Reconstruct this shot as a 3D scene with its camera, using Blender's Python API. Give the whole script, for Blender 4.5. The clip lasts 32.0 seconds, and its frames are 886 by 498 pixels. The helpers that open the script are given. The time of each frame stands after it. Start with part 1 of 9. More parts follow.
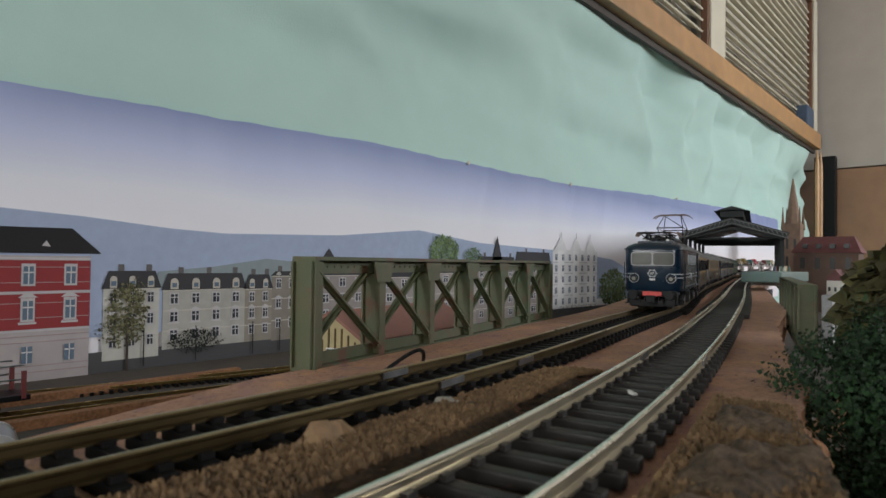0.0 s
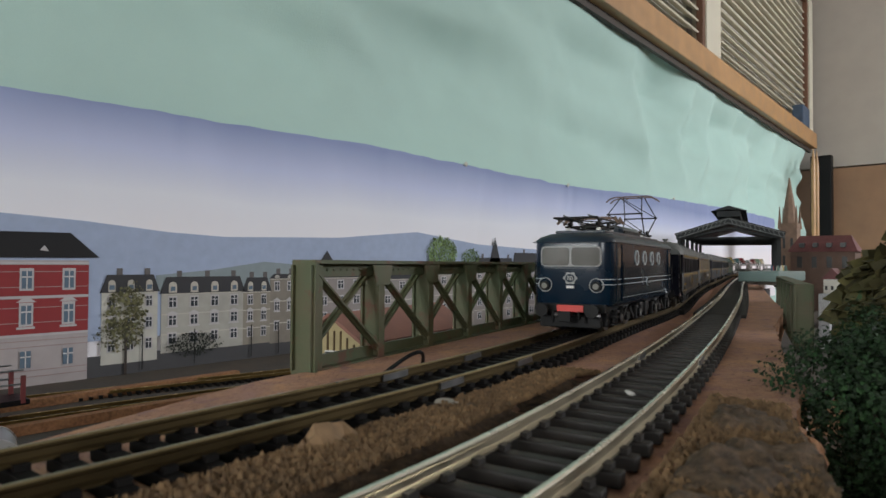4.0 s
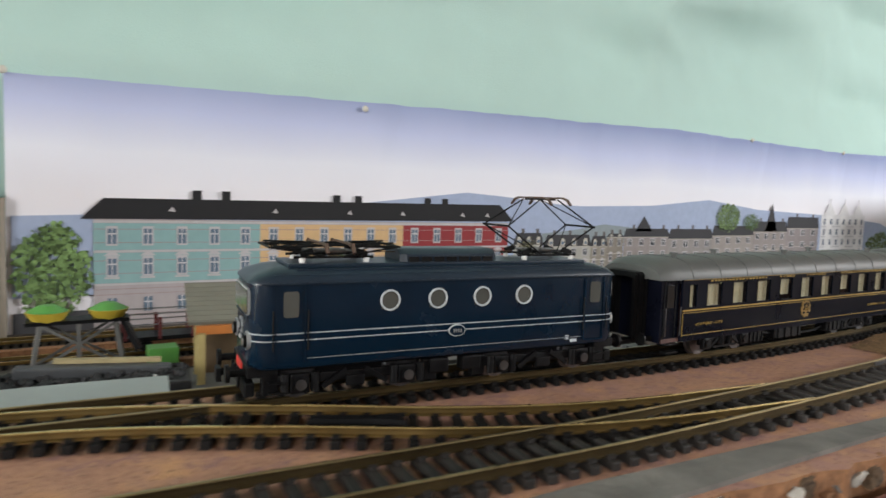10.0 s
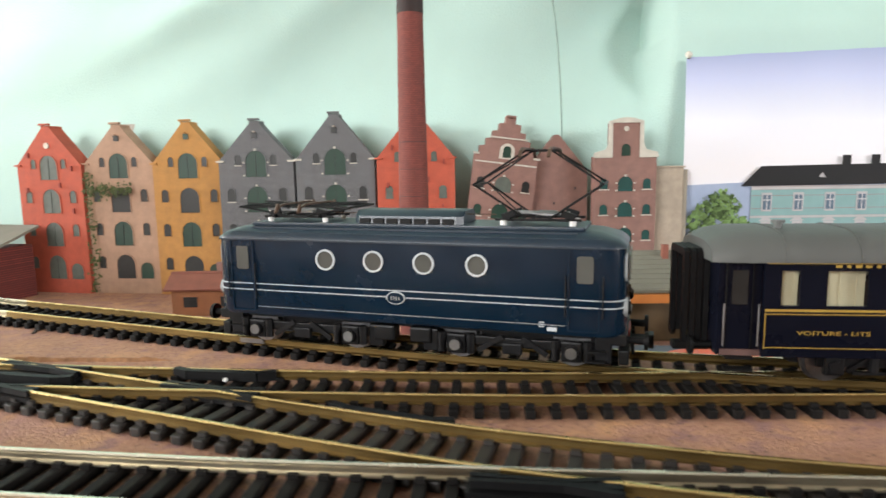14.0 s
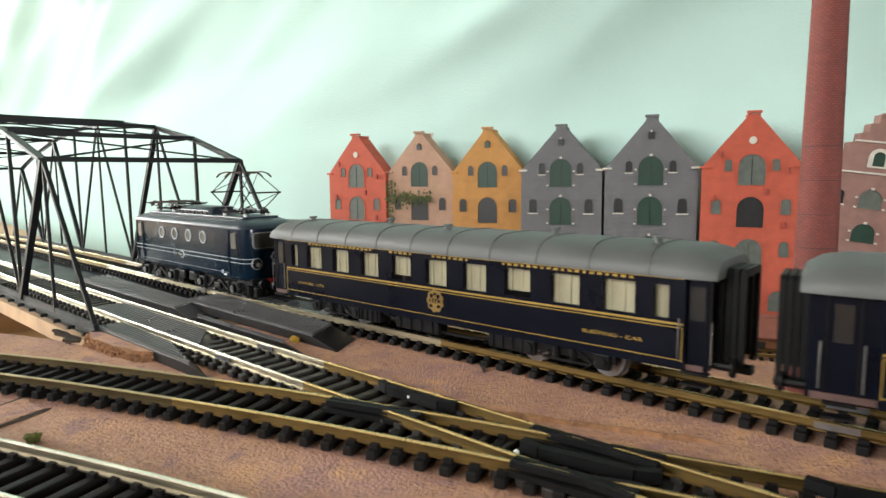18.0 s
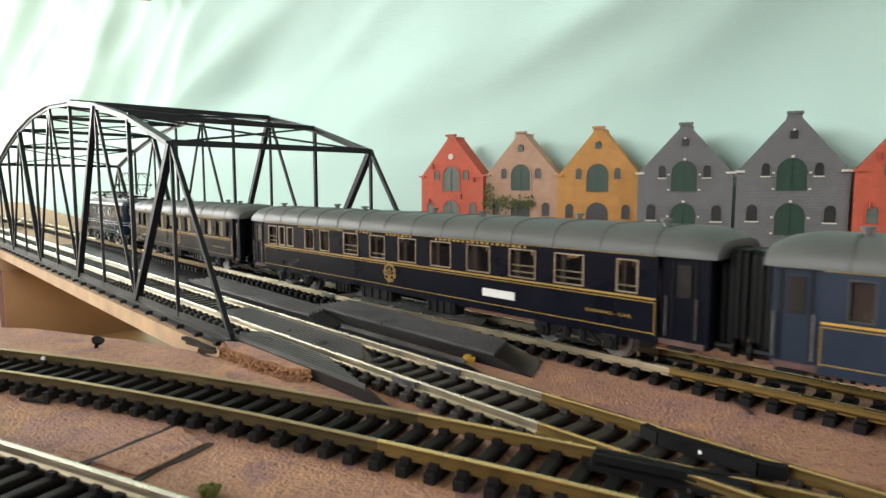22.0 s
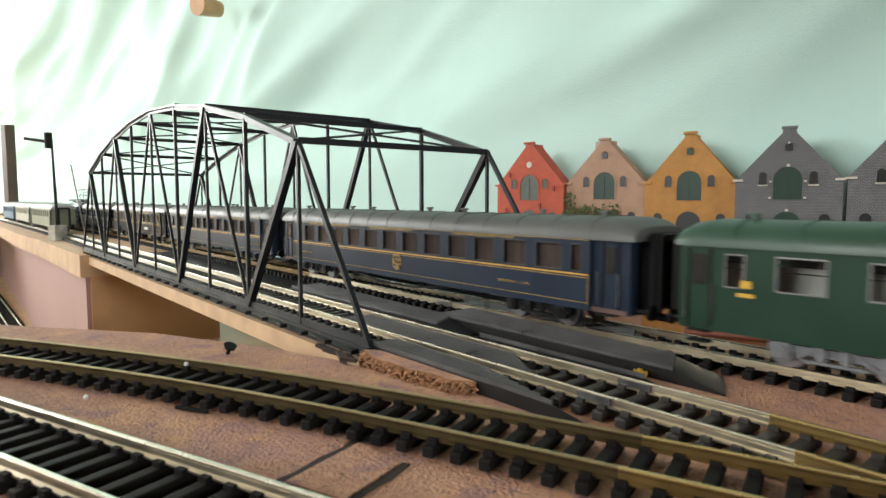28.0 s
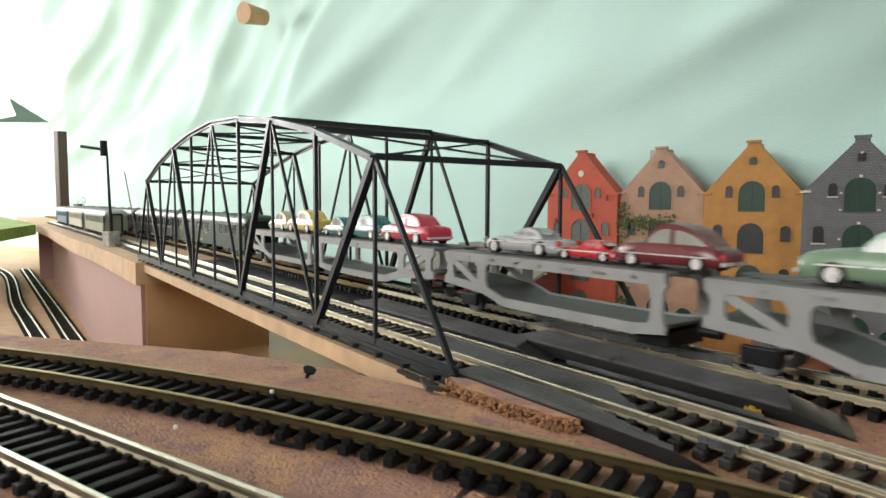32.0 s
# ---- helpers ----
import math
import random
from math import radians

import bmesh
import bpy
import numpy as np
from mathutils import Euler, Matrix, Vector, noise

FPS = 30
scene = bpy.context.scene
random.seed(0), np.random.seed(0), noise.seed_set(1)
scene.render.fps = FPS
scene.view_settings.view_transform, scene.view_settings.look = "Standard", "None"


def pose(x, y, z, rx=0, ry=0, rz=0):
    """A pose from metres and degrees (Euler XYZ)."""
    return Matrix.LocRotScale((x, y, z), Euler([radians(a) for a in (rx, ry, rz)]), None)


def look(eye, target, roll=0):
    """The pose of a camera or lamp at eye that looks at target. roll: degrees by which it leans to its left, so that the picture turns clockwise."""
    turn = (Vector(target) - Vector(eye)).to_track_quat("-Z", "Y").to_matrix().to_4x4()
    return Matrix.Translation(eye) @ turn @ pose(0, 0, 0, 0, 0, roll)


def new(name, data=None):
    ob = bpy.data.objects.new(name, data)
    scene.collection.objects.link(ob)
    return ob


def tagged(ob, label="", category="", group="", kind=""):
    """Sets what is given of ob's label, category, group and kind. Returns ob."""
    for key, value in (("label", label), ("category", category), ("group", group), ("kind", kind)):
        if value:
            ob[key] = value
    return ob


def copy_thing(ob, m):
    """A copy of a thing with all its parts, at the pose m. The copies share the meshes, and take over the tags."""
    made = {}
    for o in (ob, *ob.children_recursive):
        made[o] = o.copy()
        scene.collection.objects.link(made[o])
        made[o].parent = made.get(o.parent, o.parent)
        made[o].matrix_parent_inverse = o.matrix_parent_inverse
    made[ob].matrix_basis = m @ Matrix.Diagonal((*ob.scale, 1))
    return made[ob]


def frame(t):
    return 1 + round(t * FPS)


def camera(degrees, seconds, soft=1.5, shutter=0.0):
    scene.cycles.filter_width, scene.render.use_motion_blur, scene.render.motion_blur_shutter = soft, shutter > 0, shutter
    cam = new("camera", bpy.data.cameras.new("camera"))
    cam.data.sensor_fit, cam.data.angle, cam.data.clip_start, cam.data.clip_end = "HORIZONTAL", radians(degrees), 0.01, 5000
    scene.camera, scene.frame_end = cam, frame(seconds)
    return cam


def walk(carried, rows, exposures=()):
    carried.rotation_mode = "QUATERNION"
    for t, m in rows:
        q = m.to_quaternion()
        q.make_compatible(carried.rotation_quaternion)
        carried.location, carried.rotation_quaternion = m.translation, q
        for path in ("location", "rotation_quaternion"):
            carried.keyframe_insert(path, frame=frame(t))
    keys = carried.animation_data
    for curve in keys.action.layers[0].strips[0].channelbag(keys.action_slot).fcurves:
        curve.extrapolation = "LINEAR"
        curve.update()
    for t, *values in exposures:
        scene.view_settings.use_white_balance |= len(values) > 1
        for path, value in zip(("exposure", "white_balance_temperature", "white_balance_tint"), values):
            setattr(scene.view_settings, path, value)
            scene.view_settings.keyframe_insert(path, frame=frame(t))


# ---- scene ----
SECONDS = 32.0
cam = camera(70.5, SECONDS, soft=1.5, shutter=0.35)
cam.data.dof.use_dof, cam.data.dof.focus_distance, cam.data.dof.aperture_fstop = True, 0.40, 50.0
PATH = [
    (0, (0.5405, 0.0348, 0.0332), (0.9173, 0.3633, 0.0433), 0.74),
    (0.5, (0.5405, 0.0348, 0.0331), (0.9172, 0.3634, 0.0437), 0.81),
    (1, (0.5404, 0.0346, 0.0333), (0.9172, 0.3631, 0.0439), 0.77),
    (1.5, (0.5402, 0.0345, 0.0333), (0.9171, 0.3630, 0.0441), 0.77),
    (2, (0.5402, 0.0345, 0.0332), (0.9171, 0.3628, 0.0443), 0.70),
    (2.5, (0.5403, 0.0344, 0.0333), (0.9173, 0.3627, 0.0446), 0.77),
    (3, (0.5408, 0.0350, 0.0330), (0.9182, 0.3627, 0.0446), 0.45),
    (3.5, (0.5399, 0.0344, 0.0333), (0.9177, 0.3617, 0.0449), 0.34),
    (5.5, (0.5306, 0.0306, 0.0338), (0.9104, 0.3556, 0.0423), 0.12),
    (6, (0.5146, 0.0197, 0.0402), (0.8940, 0.3453, 0.0432), -1.17),
    (6.5, (0.4891, 0.0051, 0.0478), (0.8568, 0.3435, 0.0316), -1.63),
    (7, (0.4654, -0.0093, 0.0567), (0.8267, 0.3358, 0.0372), -1.13),
    (7.5, (0.4306, -0.0147, 0.0641), (0.7834, 0.3390, 0.0427), -0.85),
    (8, (0.3954, -0.0191, 0.0692), (0.7406, 0.3419, 0.0459), 0.05),
    (8.5, (0.3606, -0.0263, 0.0697), (0.6930, 0.3463, 0.0434), 0.43),
    (9, (0.3146, -0.0309, 0.0701), (0.6321, 0.3541, 0.0392), 0.62),
    (9.5, (0.2584, -0.0431, 0.0703), (0.5520, 0.3600, 0.0350), 0.85),
    (10, (0.1906, -0.0439, 0.0690), (0.4526, 0.3801, 0.0289), 1.98),
    (10.5, (0.1386, -0.0405, 0.0683), (0.3797, 0.3954, 0.0248), 1.92),
    (11, (0.0834, -0.0351, 0.0687), (0.3005, 0.4130, 0.0227), 0.87),
    (11.5, (0.0373, -0.0280, 0.0638), (0.2277, 0.4317, 0.0148), 1.11),
    (12, (-0.0079, -0.0248, 0.0639), (0.1465, 0.4479, 0.0117), 0.90),
    (12.5, (-0.0463, -0.0245, 0.0629), (0.0698, 0.4586, 0.0071), 0.53),
    (13, (-0.0740, -0.0176, 0.0601), (-0.0023, 0.4735, -0.0005), 0.63),
    (13.5, (-0.0970, -0.0120, 0.0636), (-0.0679, 0.4829, -0.0016), -0.33),
    (14, (-0.1159, -0.0044, 0.0669), (-0.1290, 0.4907, -0.0017), -0.86),
    (14.5, (-0.1374, 0.0081, 0.0692), (-0.1800, 0.5016, 0.0008), -1.14),
    (15, (-0.1552, 0.0176, 0.0699), (-0.2329, 0.5068, 0.0020), -1.13),
    (15.5, (-0.1630, 0.0250, 0.0693), (-0.2611, 0.5105, 0.0007), -1.06),
    (17.5, (-0.2211, 0.0365, 0.0671), (-0.3858, 0.5046, 0.0061), -0.74),
    (18, (-0.2291, 0.0380, 0.0685), (-0.4035, 0.5028, 0.0090), -0.63),
    (18.5, (-0.2426, 0.0422, 0.0634), (-0.4259, 0.5037, 0.0053), -0.11),
    (19, (-0.2575, 0.0455, 0.0600), (-0.4491, 0.5035, 0.0004), 0.11),
    (19.5, (-0.2692, 0.0521, 0.0572), (-0.4687, 0.5064, -0.0042), -0.25),
    (20, (-0.2745, 0.0565, 0.0525), (-0.4799, 0.5073, -0.0149), -0.20),
    (20.5, (-0.2806, 0.0611, 0.0534), (-0.4878, 0.5114, -0.0118), 0.14),
    (21, (-0.2855, 0.0596, 0.0561), (-0.4973, 0.5086, -0.0033), -0.11),
    (21.5, (-0.2871, 0.0616, 0.0588), (-0.4987, 0.5115, 0.0053), 0.54),
    (22, (-0.2943, 0.0622, 0.0598), (-0.5089, 0.5109, 0.0090), -0.03),
    (22.5, (-0.2955, 0.0652, 0.0583), (-0.5141, 0.5122, 0.0094), -0.02),
    (23, (-0.3020, 0.0641, 0.0541), (-0.5246, 0.5092, 0.0057), 0.03),
    (23.5, (-0.3038, 0.0643, 0.0608), (-0.5290, 0.5082, 0.0139), -0.12),
    (24, (-0.3031, 0.0596, 0.0596), (-0.5316, 0.5021, 0.0150), -0.28),
    (24.5, (-0.3033, 0.0596, 0.0593), (-0.5337, 0.5013, 0.0160), -0.35),
    (25, (-0.3073, 0.0600, 0.0583), (-0.5395, 0.5007, 0.0153), -0.18),
    (25.5, (-0.3105, 0.0585, 0.0559), (-0.5443, 0.4984, 0.0130), -0.22),
    (27.5, (-0.3271, 0.0622, 0.0564), (-0.5705, 0.4971, 0.0160), 0.04),
    (28, (-0.3353, 0.0612, 0.0541), (-0.5823, 0.4941, 0.0143), -0.04),
    (28.5, (-0.3369, 0.0636, 0.0520), (-0.5871, 0.4946, 0.0126), -0.16),
    (29, (-0.3413, 0.0659, 0.0506), (-0.5946, 0.4951, 0.0105), -0.27),
    (29.5, (-0.3465, 0.0648, 0.0515), (-0.6029, 0.4923, 0.0120), -0.22),
    (30, (-0.3502, 0.0675, 0.0521), (-0.6096, 0.4931, 0.0128), -0.22),
    (30.5, (-0.3511, 0.0675, 0.0520), (-0.6132, 0.4915, 0.0127), -0.21),
    (31, (-0.3549, 0.0662, 0.0547), (-0.6203, 0.4883, 0.0160), -0.30),
    (31.5, (-0.3560, 0.0639, 0.0534), (-0.6239, 0.4845, 0.0160), -0.05),
    (32, (-0.3559, 0.0603, 0.0595), (-0.6256, 0.4797, 0.0230), 0.23),
]
walk(cam, [(t, look(eye, target, roll)) for t, eye, target, roll in PATH],
     exposures=[(0, -0.89, 6250, 9), (3.5, -0.87, 6250, 9), (5.5, -0.64, 6300, 10), (7, -0.40, 6300, 10), (8, -0.22, 6300, 10), (9, -0.20, 6350, 10), (10, -0.20, 6400, 10), (12, 0.11, 6450, 10), (13.5, 0.27, 6450, 10), (14.3, 0.38, 6500, 10), (15, 0.39, 6450, 10),
                (19, 0.05, 6450, 8), (25, -0.09, 6450, 8), (32, -0.29, 6450, 8)])

# ---------------------------------------------------------------- light
world = bpy.data.worlds.new("sky")
scene.world = world
world.use_nodes = True
wn = world.node_tree.nodes
sky = wn.new("ShaderNodeTexSky")
sky.sky_type, sky.sun_disc = "NISHITA", False
sky.sun_elevation, sky.sun_rotation = radians(35), radians(250)
world.node_tree.links.new(sky.outputs[0], wn["Background"].inputs[0])
wn["Background"].inputs[1].default_value = 0.15


def area_lamp(name, m, width, height, watts, colour):
    lamp = bpy.data.lights.new(name, "AREA")
    lamp.shape, lamp.size, lamp.size_y, lamp.energy, lamp.color = "RECTANGLE", width, height, watts, colour
    ob = new(name, lamp)
    ob.matrix_world = m
    return ob


# daylight enters by the big window in the end wall on the left
area_lamp("daylight_end_window", look((-4.96, 0.30, 1.02), (-0.6, 0.40, 0.0)), 2.3, 1.1, 195, (1.0, 0.985, 0.95))
# two fill lamps added in the unseen near wall, to brighten left and right
area_lamp("fill_near_left", look((-1.75, -2.05, 0.86), (-0.5, 0.6, 0.0)), 1.3, 0.8, 56, (1.0, 0.99, 0.97))
area_lamp("fill_near_right", look((3.5, -2.05, 0.95), (2.7, 0.7, 0.1)), 1.4, 0.66, 122, (1.0, 0.99, 0.98))

# ---------------------------------------------------------------- materials
MATS = {}


def mat(name, colour, rough=0.6, metal=0.0, vary=0.12, scale=60.0, bump=0.0, bscale=400.0, colour2=None, spec=0.5, emit=None, per_object=0.0, alpha=None, big=0.35):
    """A surface with two scales of variation in colour and roughness, and fine relief."""
    if name in MATS:
        return MATS[name]
    m = bpy.data.materials.new(name)
    m.use_nodes = True
    nt = m.node_tree
    n, l = nt.nodes, nt.links
    b = n["Principled BSDF"]
    c1 = (*colour, 1)
    c2 = (*(colour2 or [max(0.0, c * (1 - 2.2 * vary)) for c in colour]), 1)
    co = n.new("ShaderNodeTexCoord")
    n1, n2 = n.new("ShaderNodeTexNoise"), n.new("ShaderNodeTexNoise")
    n1.inputs["Scale"].default_value, n1.inputs["Detail"].default_value = scale, 6
    n2.inputs["Scale"].default_value, n2.inputs["Detail"].default_value = scale * 0.13, 3
    add = n.new("ShaderNodeMix")
    add.data_type = "FLOAT"
    add.inputs[0].default_value = big
    l.new(co.outputs["Object"], n1.inputs["Vector"])
    l.new(co.outputs["Object"], n2.inputs["Vector"])
    l.new(n1.outputs["Fac"], add.inputs[2])
    l.new(n2.outputs["Fac"], add.inputs[3])
    fac = add.outputs[0]
    if per_object:
        info, mul = n.new("ShaderNodeObjectInfo"), n.new("ShaderNodeMath")
        mul.operation, mul.inputs[1].default_value = "MULTIPLY_ADD", per_object
        l.new(info.outputs["Random"], mul.inputs[0])
        l.new(fac, mul.inputs[2])
        fac = mul.outputs[0]
    ramp = n.new("ShaderNodeValToRGB")
    ramp.color_ramp.elements[0].position, ramp.color_ramp.elements[1].position = 0.3, 0.7
    ramp.color_ramp.elements[0].color, ramp.color_ramp.elements[1].color = c2, c1
    l.new(fac, ramp.inputs[0])
    l.new(ramp.outputs[0], b.inputs["Base Color"])
    rr = n.new("ShaderNodeMapRange")
    rr.inputs["To Min"].default_value, rr.inputs["To Max"].default_value = max(0.03, rough - 0.12), min(1.0, rough + 0.12)
    l.new(n1.outputs["Fac"], rr.inputs["Value"])
    l.new(rr.outputs[0], b.inputs["Roughness"])
    b.inputs["Metallic"].default_value = metal
    b.inputs["Specular IOR Level"].default_value = spec
    if bump:
        n3, bp = n.new("ShaderNodeTexNoise"), n.new("ShaderNodeBump")
        n3.inputs["Scale"].default_value, n3.inputs["Detail"].default_value = bscale, 5
        bp.inputs["Strength"].default_value, bp.inputs["Distance"].default_value = bump, 0.001
        l.new(co.outputs["Object"], n3.inputs["Vector"])
        l.new(n3.outputs["Fac"], bp.inputs["Height"])
        l.new(bp.outputs[0], b.inputs["Normal"])
    if emit:
        b.inputs["Emission Color"].default_value, b.inputs["Emission Strength"].default_value = (*emit[0], 1), emit[1]
    MATS[name] = m
    return m


def glass(name, tint=(0.9, 0.95, 0.93), rough=0.05, clear=0.75):
    """A thin pane: mostly clear, with a gloss."""
    if name in MATS:
        return MATS[name]
    m = bpy.data.materials.new(name)
    m.use_nodes = True
    n, l = m.node_tree.nodes, m.node_tree.links
    b = n["Principled BSDF"]
    b.inputs["Base Color"].default_value, b.inputs["Roughness"].default_value = (0.02, 0.02, 0.022, 1), rough
    t, mix = n.new("ShaderNodeBsdfTransparent"), n.new("ShaderNodeMixShader")
    t.inputs[0].default_value = (*tint, 1)
    mix.inputs[0].default_value = clear
    l.new(b.outputs[0], mix.inputs[1])
    l.new(t.outputs[0], mix.inputs[2])
    l.new(mix.outputs[0], n["Material Output"].inputs["Surface"])
    MATS[name] = m
    return m


BOARD = mat("board_red_brown_paint", (0.50, 0.285, 0.180), 0.9, vary=0.13, scale=420, bump=1.0, bscale=1100, colour2=(0.30, 0.145, 0.092), big=0.35)


def mottle(m, tint, scale, low, high):
    """Patches of a second colour worn through a painted surface."""
    n, l = m.node_tree.nodes, m.node_tree.links
    b = n["Principled BSDF"]
    src = b.inputs["Base Color"].links[0].from_socket
    co, nz, mr, mix = n.new("ShaderNodeTexCoord"), n.new("ShaderNodeTexNoise"), n.new("ShaderNodeMapRange"), n.new("ShaderNodeMix")
    nz.inputs["Scale"].default_value, nz.inputs["Detail"].default_value, nz.inputs["Roughness"].default_value = scale, 8, 0.68
    mr.inputs["From Min"].default_value, mr.inputs["From Max"].default_value = low, high
    mix.data_type = "RGBA"
    mix.inputs[7].default_value = (*tint, 1)
    l.new(co.outputs["Object"], nz.inputs["Vector"])
    l.new(nz.outputs["Fac"], mr.inputs["Value"])
    l.new(mr.outputs[0], mix.inputs[0])
    l.new(src, mix.inputs[6])
    l.new(mix.outputs[2], b.inputs["Base Color"])


mottle(BOARD, (0.38, 0.205, 0.165), 28, 0.50, 0.64)
mottle(BOARD, (0.52, 0.28, 0.14), 55, 0.52, 0.66)
mottle(BOARD, (0.29, 0.155, 0.135), 90, 0.54, 0.62)
mottle(BOARD, (0.11, 0.060, 0.042), 620, 0.56, 0.66)
CHIP = mat("raw_chipboard_edge", (0.44, 0.215, 0.10), 0.95, vary=0.3, scale=420, bump=0.8, bscale=1600)
GRAVEL = mat("loose_brown_ballast", (0.165, 0.105, 0.060), 0.95, vary=0.40, scale=700, bump=0.7, bscale=2000)
SLEEPER = mat("black_plastic_sleeper", (0.009, 0.008, 0.0075), 0.65, spec=0.12, vary=0.25, scale=120, per_object=0.25)
DUSTY = mat("dusty_black_plastic_sleeper", (0.022, 0.019, 0.017), 0.55, spec=0.35, vary=0.25, scale=120, per_object=0.25)
BRASS = mat("brass_rail", (0.80, 0.60, 0.27), 0.26, 1.0, vary=0.08, scale=90)
NICKEL = mat("nickel_rail", (0.90, 0.85, 0.72), 0.26, 1.0, vary=0.06, scale=90)
# rail sides: darker copies of the metals, with the shade put into the colour
BRASS_SHADE = mat("shaded_brass_side", (0.25, 0.170, 0.065), 0.48, 1.0, vary=0.2, scale=60)
# brass dimmed in its colour, for the stretches of rail that lie in less light
DIM = mat("dimmed_brass_rail", (0.44, 0.35, 0.19), 0.32, 1.0, vary=0.12, scale=90)
DIMSIDE = mat("brown_olive_rail_side", (0.125, 0.092, 0.045), 0.55, 1.0, vary=0.25, scale=60)
NICKEL_SHADE = mat("shaded_nickel_side", (0.60, 0.54, 0.41), 0.34, 1.0, vary=0.2, scale=60)
BLACK = mat("black_plastic", (0.005, 0.005, 0.0055), 0.5, spec=0.2, vary=0.25, scale=150)
UNDER = mat("underframe_black", (0.005, 0.005, 0.006), 0.45, spec=0.22, vary=0.3, scale=200, bump=0.2)
STEEL = mat("dull_steel", (0.32, 0.32, 0.33), 0.35, 1.0, vary=0.2, scale=200)
CHROME = mat("bright_metal_trim", (0.82, 0.82, 0.81), 0.30, 0.6, vary=0.08, scale=200)
LOCOBLUE = mat("dark_blue_paint", (0.0038, 0.0150, 0.0315), 0.24, spec=0.42, vary=0.12, scale=70, bump=0.05, bscale=300)
LOCOROOF = mat("blue_roof_paint", (0.010, 0.023, 0.040), 0.36, spec=0.5, vary=0.15, scale=90)
WHITE = mat("white_line_paint", (0.72, 0.72, 0.70), 0.5, vary=0.05, scale=200)
RED = mat("red_paint", (0.55, 0.04, 0.03), 0.45, vary=0.12, scale=90)
GOLD = mat("gold_line_paint", (0.42, 0.27, 0.05), 0.45, 0.2, vary=0.12, scale=150)
CIWL = mat("midnight_blue_coach_paint", (0.004, 0.005, 0.011), 0.30, spec=0.14, vary=0.15, scale=60)
CIWLB = mat("blue_coach_paint", (0.017, 0.028, 0.050), 0.34, spec=0.26, vary=0.12, scale=60)
GREENC = mat("green_coach_paint", (0.010, 0.038, 0.020), 0.4, spec=0.25, vary=0.12, scale=60)
ROOFG = mat("grey_coach_roof", (0.092, 0.097, 0.093), 0.5, vary=0.14, scale=50, bump=0.1)
ROOFGN = mat("green_coach_roof", (0.02, 0.06, 0.035), 0.4, vary=0.12, scale=60)
CURTAIN = mat("cream_interior_blind", (0.82, 0.73, 0.54), 0.8, vary=0.1, scale=300)
INNER = mat("dark_maroon_interior", (0.13, 0.065, 0.055), 0.7, vary=0.3, scale=150)
PANE = glass("coach_window_glass", (0.96, 0.97, 0.95), 0.05, 0.88)
CARRIER = mat("light_grey_wagon_plastic", (0.29, 0.29, 0.28), 0.45, vary=0.1, scale=80)
BRIDGE = mat("dark_grey_bridge_plastic", (0.009, 0.011, 0.015), 0.46, spec=0.28, vary=0.2, scale=80)
GIRDER = mat("weathered_green_girder", (0.06, 0.092, 0.042), 0.6, vary=0.25, scale=70, colour2=(0.10, 0.085, 0.045), bump=0.2, bscale=300)
mottle(GIRDER, (0.115, 0.055, 0.032), 95, 0.54, 0.64)
MINT = mat("mint_green_textured_paper", (0.44, 0.62, 0.57), 0.85, vary=0.03, scale=14, bump=0.55, bscale=420)
WOOD = mat("varnished_pine", (0.50, 0.28, 0.12), 0.42, vary=0.18, scale=18, bump=0.1)
PLY = mat("plywood_edge", (0.55, 0.36, 0.20), 0.75, vary=0.18, scale=60, bump=0.3)
PINKWOOD = mat("pink_brown_painted_wood", (0.33, 0.19, 0.16), 0.7, vary=0.1, scale=30, bump=0.2)
PANEL = mat("brown_wood_panel", (0.30, 0.17, 0.09), 0.55, vary=0.15, scale=9)
PLASTER = mat("pale_wall_plaster", (0.42, 0.38, 0.33), 0.9, vary=0.05, scale=10, bump=0.2)
YARD = mat("dark_grey_yard_ground", (0.065, 0.060, 0.055), 0.95, vary=0.25, scale=40, bump=0.6, bscale=400, colour2=(0.085, 0.062, 0.045))
GREYROAD = mat("grey_card_road", (0.14, 0.145, 0.14), 0.8, vary=0.1, scale=30)
CARPET = mat("dark_room_floor", (0.10, 0.075, 0.055), 0.8, vary=0.15, scale=12)
CEIL = mat("white_ceiling_paint", (0.50, 0.48, 0.455), 0.9, vary=0.04, scale=6)
GRASS = mat("green_scatter_lawn", (0.10, 0.19, 0.05), 0.95, vary=0.25, scale=120, bump=0.8, bscale=700)

# ---------------------------------------------------------------- mesh tools


def box(bm, c, s, rot=None, bevel=0.0):
    r = bmesh.ops.create_cube(bm, size=1.0, matrix=Matrix.Translation(c) @ (rot or Matrix()) @ Matrix.Diagonal((*s, 1)))
    if bevel:
        edges = list({e for v in r["verts"] for e in v.link_edges})
        bmesh.ops.bevel(bm, geom=edges, offset=bevel, segments=2, affect="EDGES", profile=0.6)


def rod(bm, a, b, r, seg=8, r2=None):
    a, b = Vector(a), Vector(b)
    d = b - a
    m = Matrix.Translation((a + b) / 2) @ d.to_track_quat("Z", "Y").to_matrix().to_4x4()
    bmesh.ops.create_cone(bm, cap_ends=True, segments=seg, radius1=r, radius2=r if r2 is None else r2, depth=d.length, matrix=m)


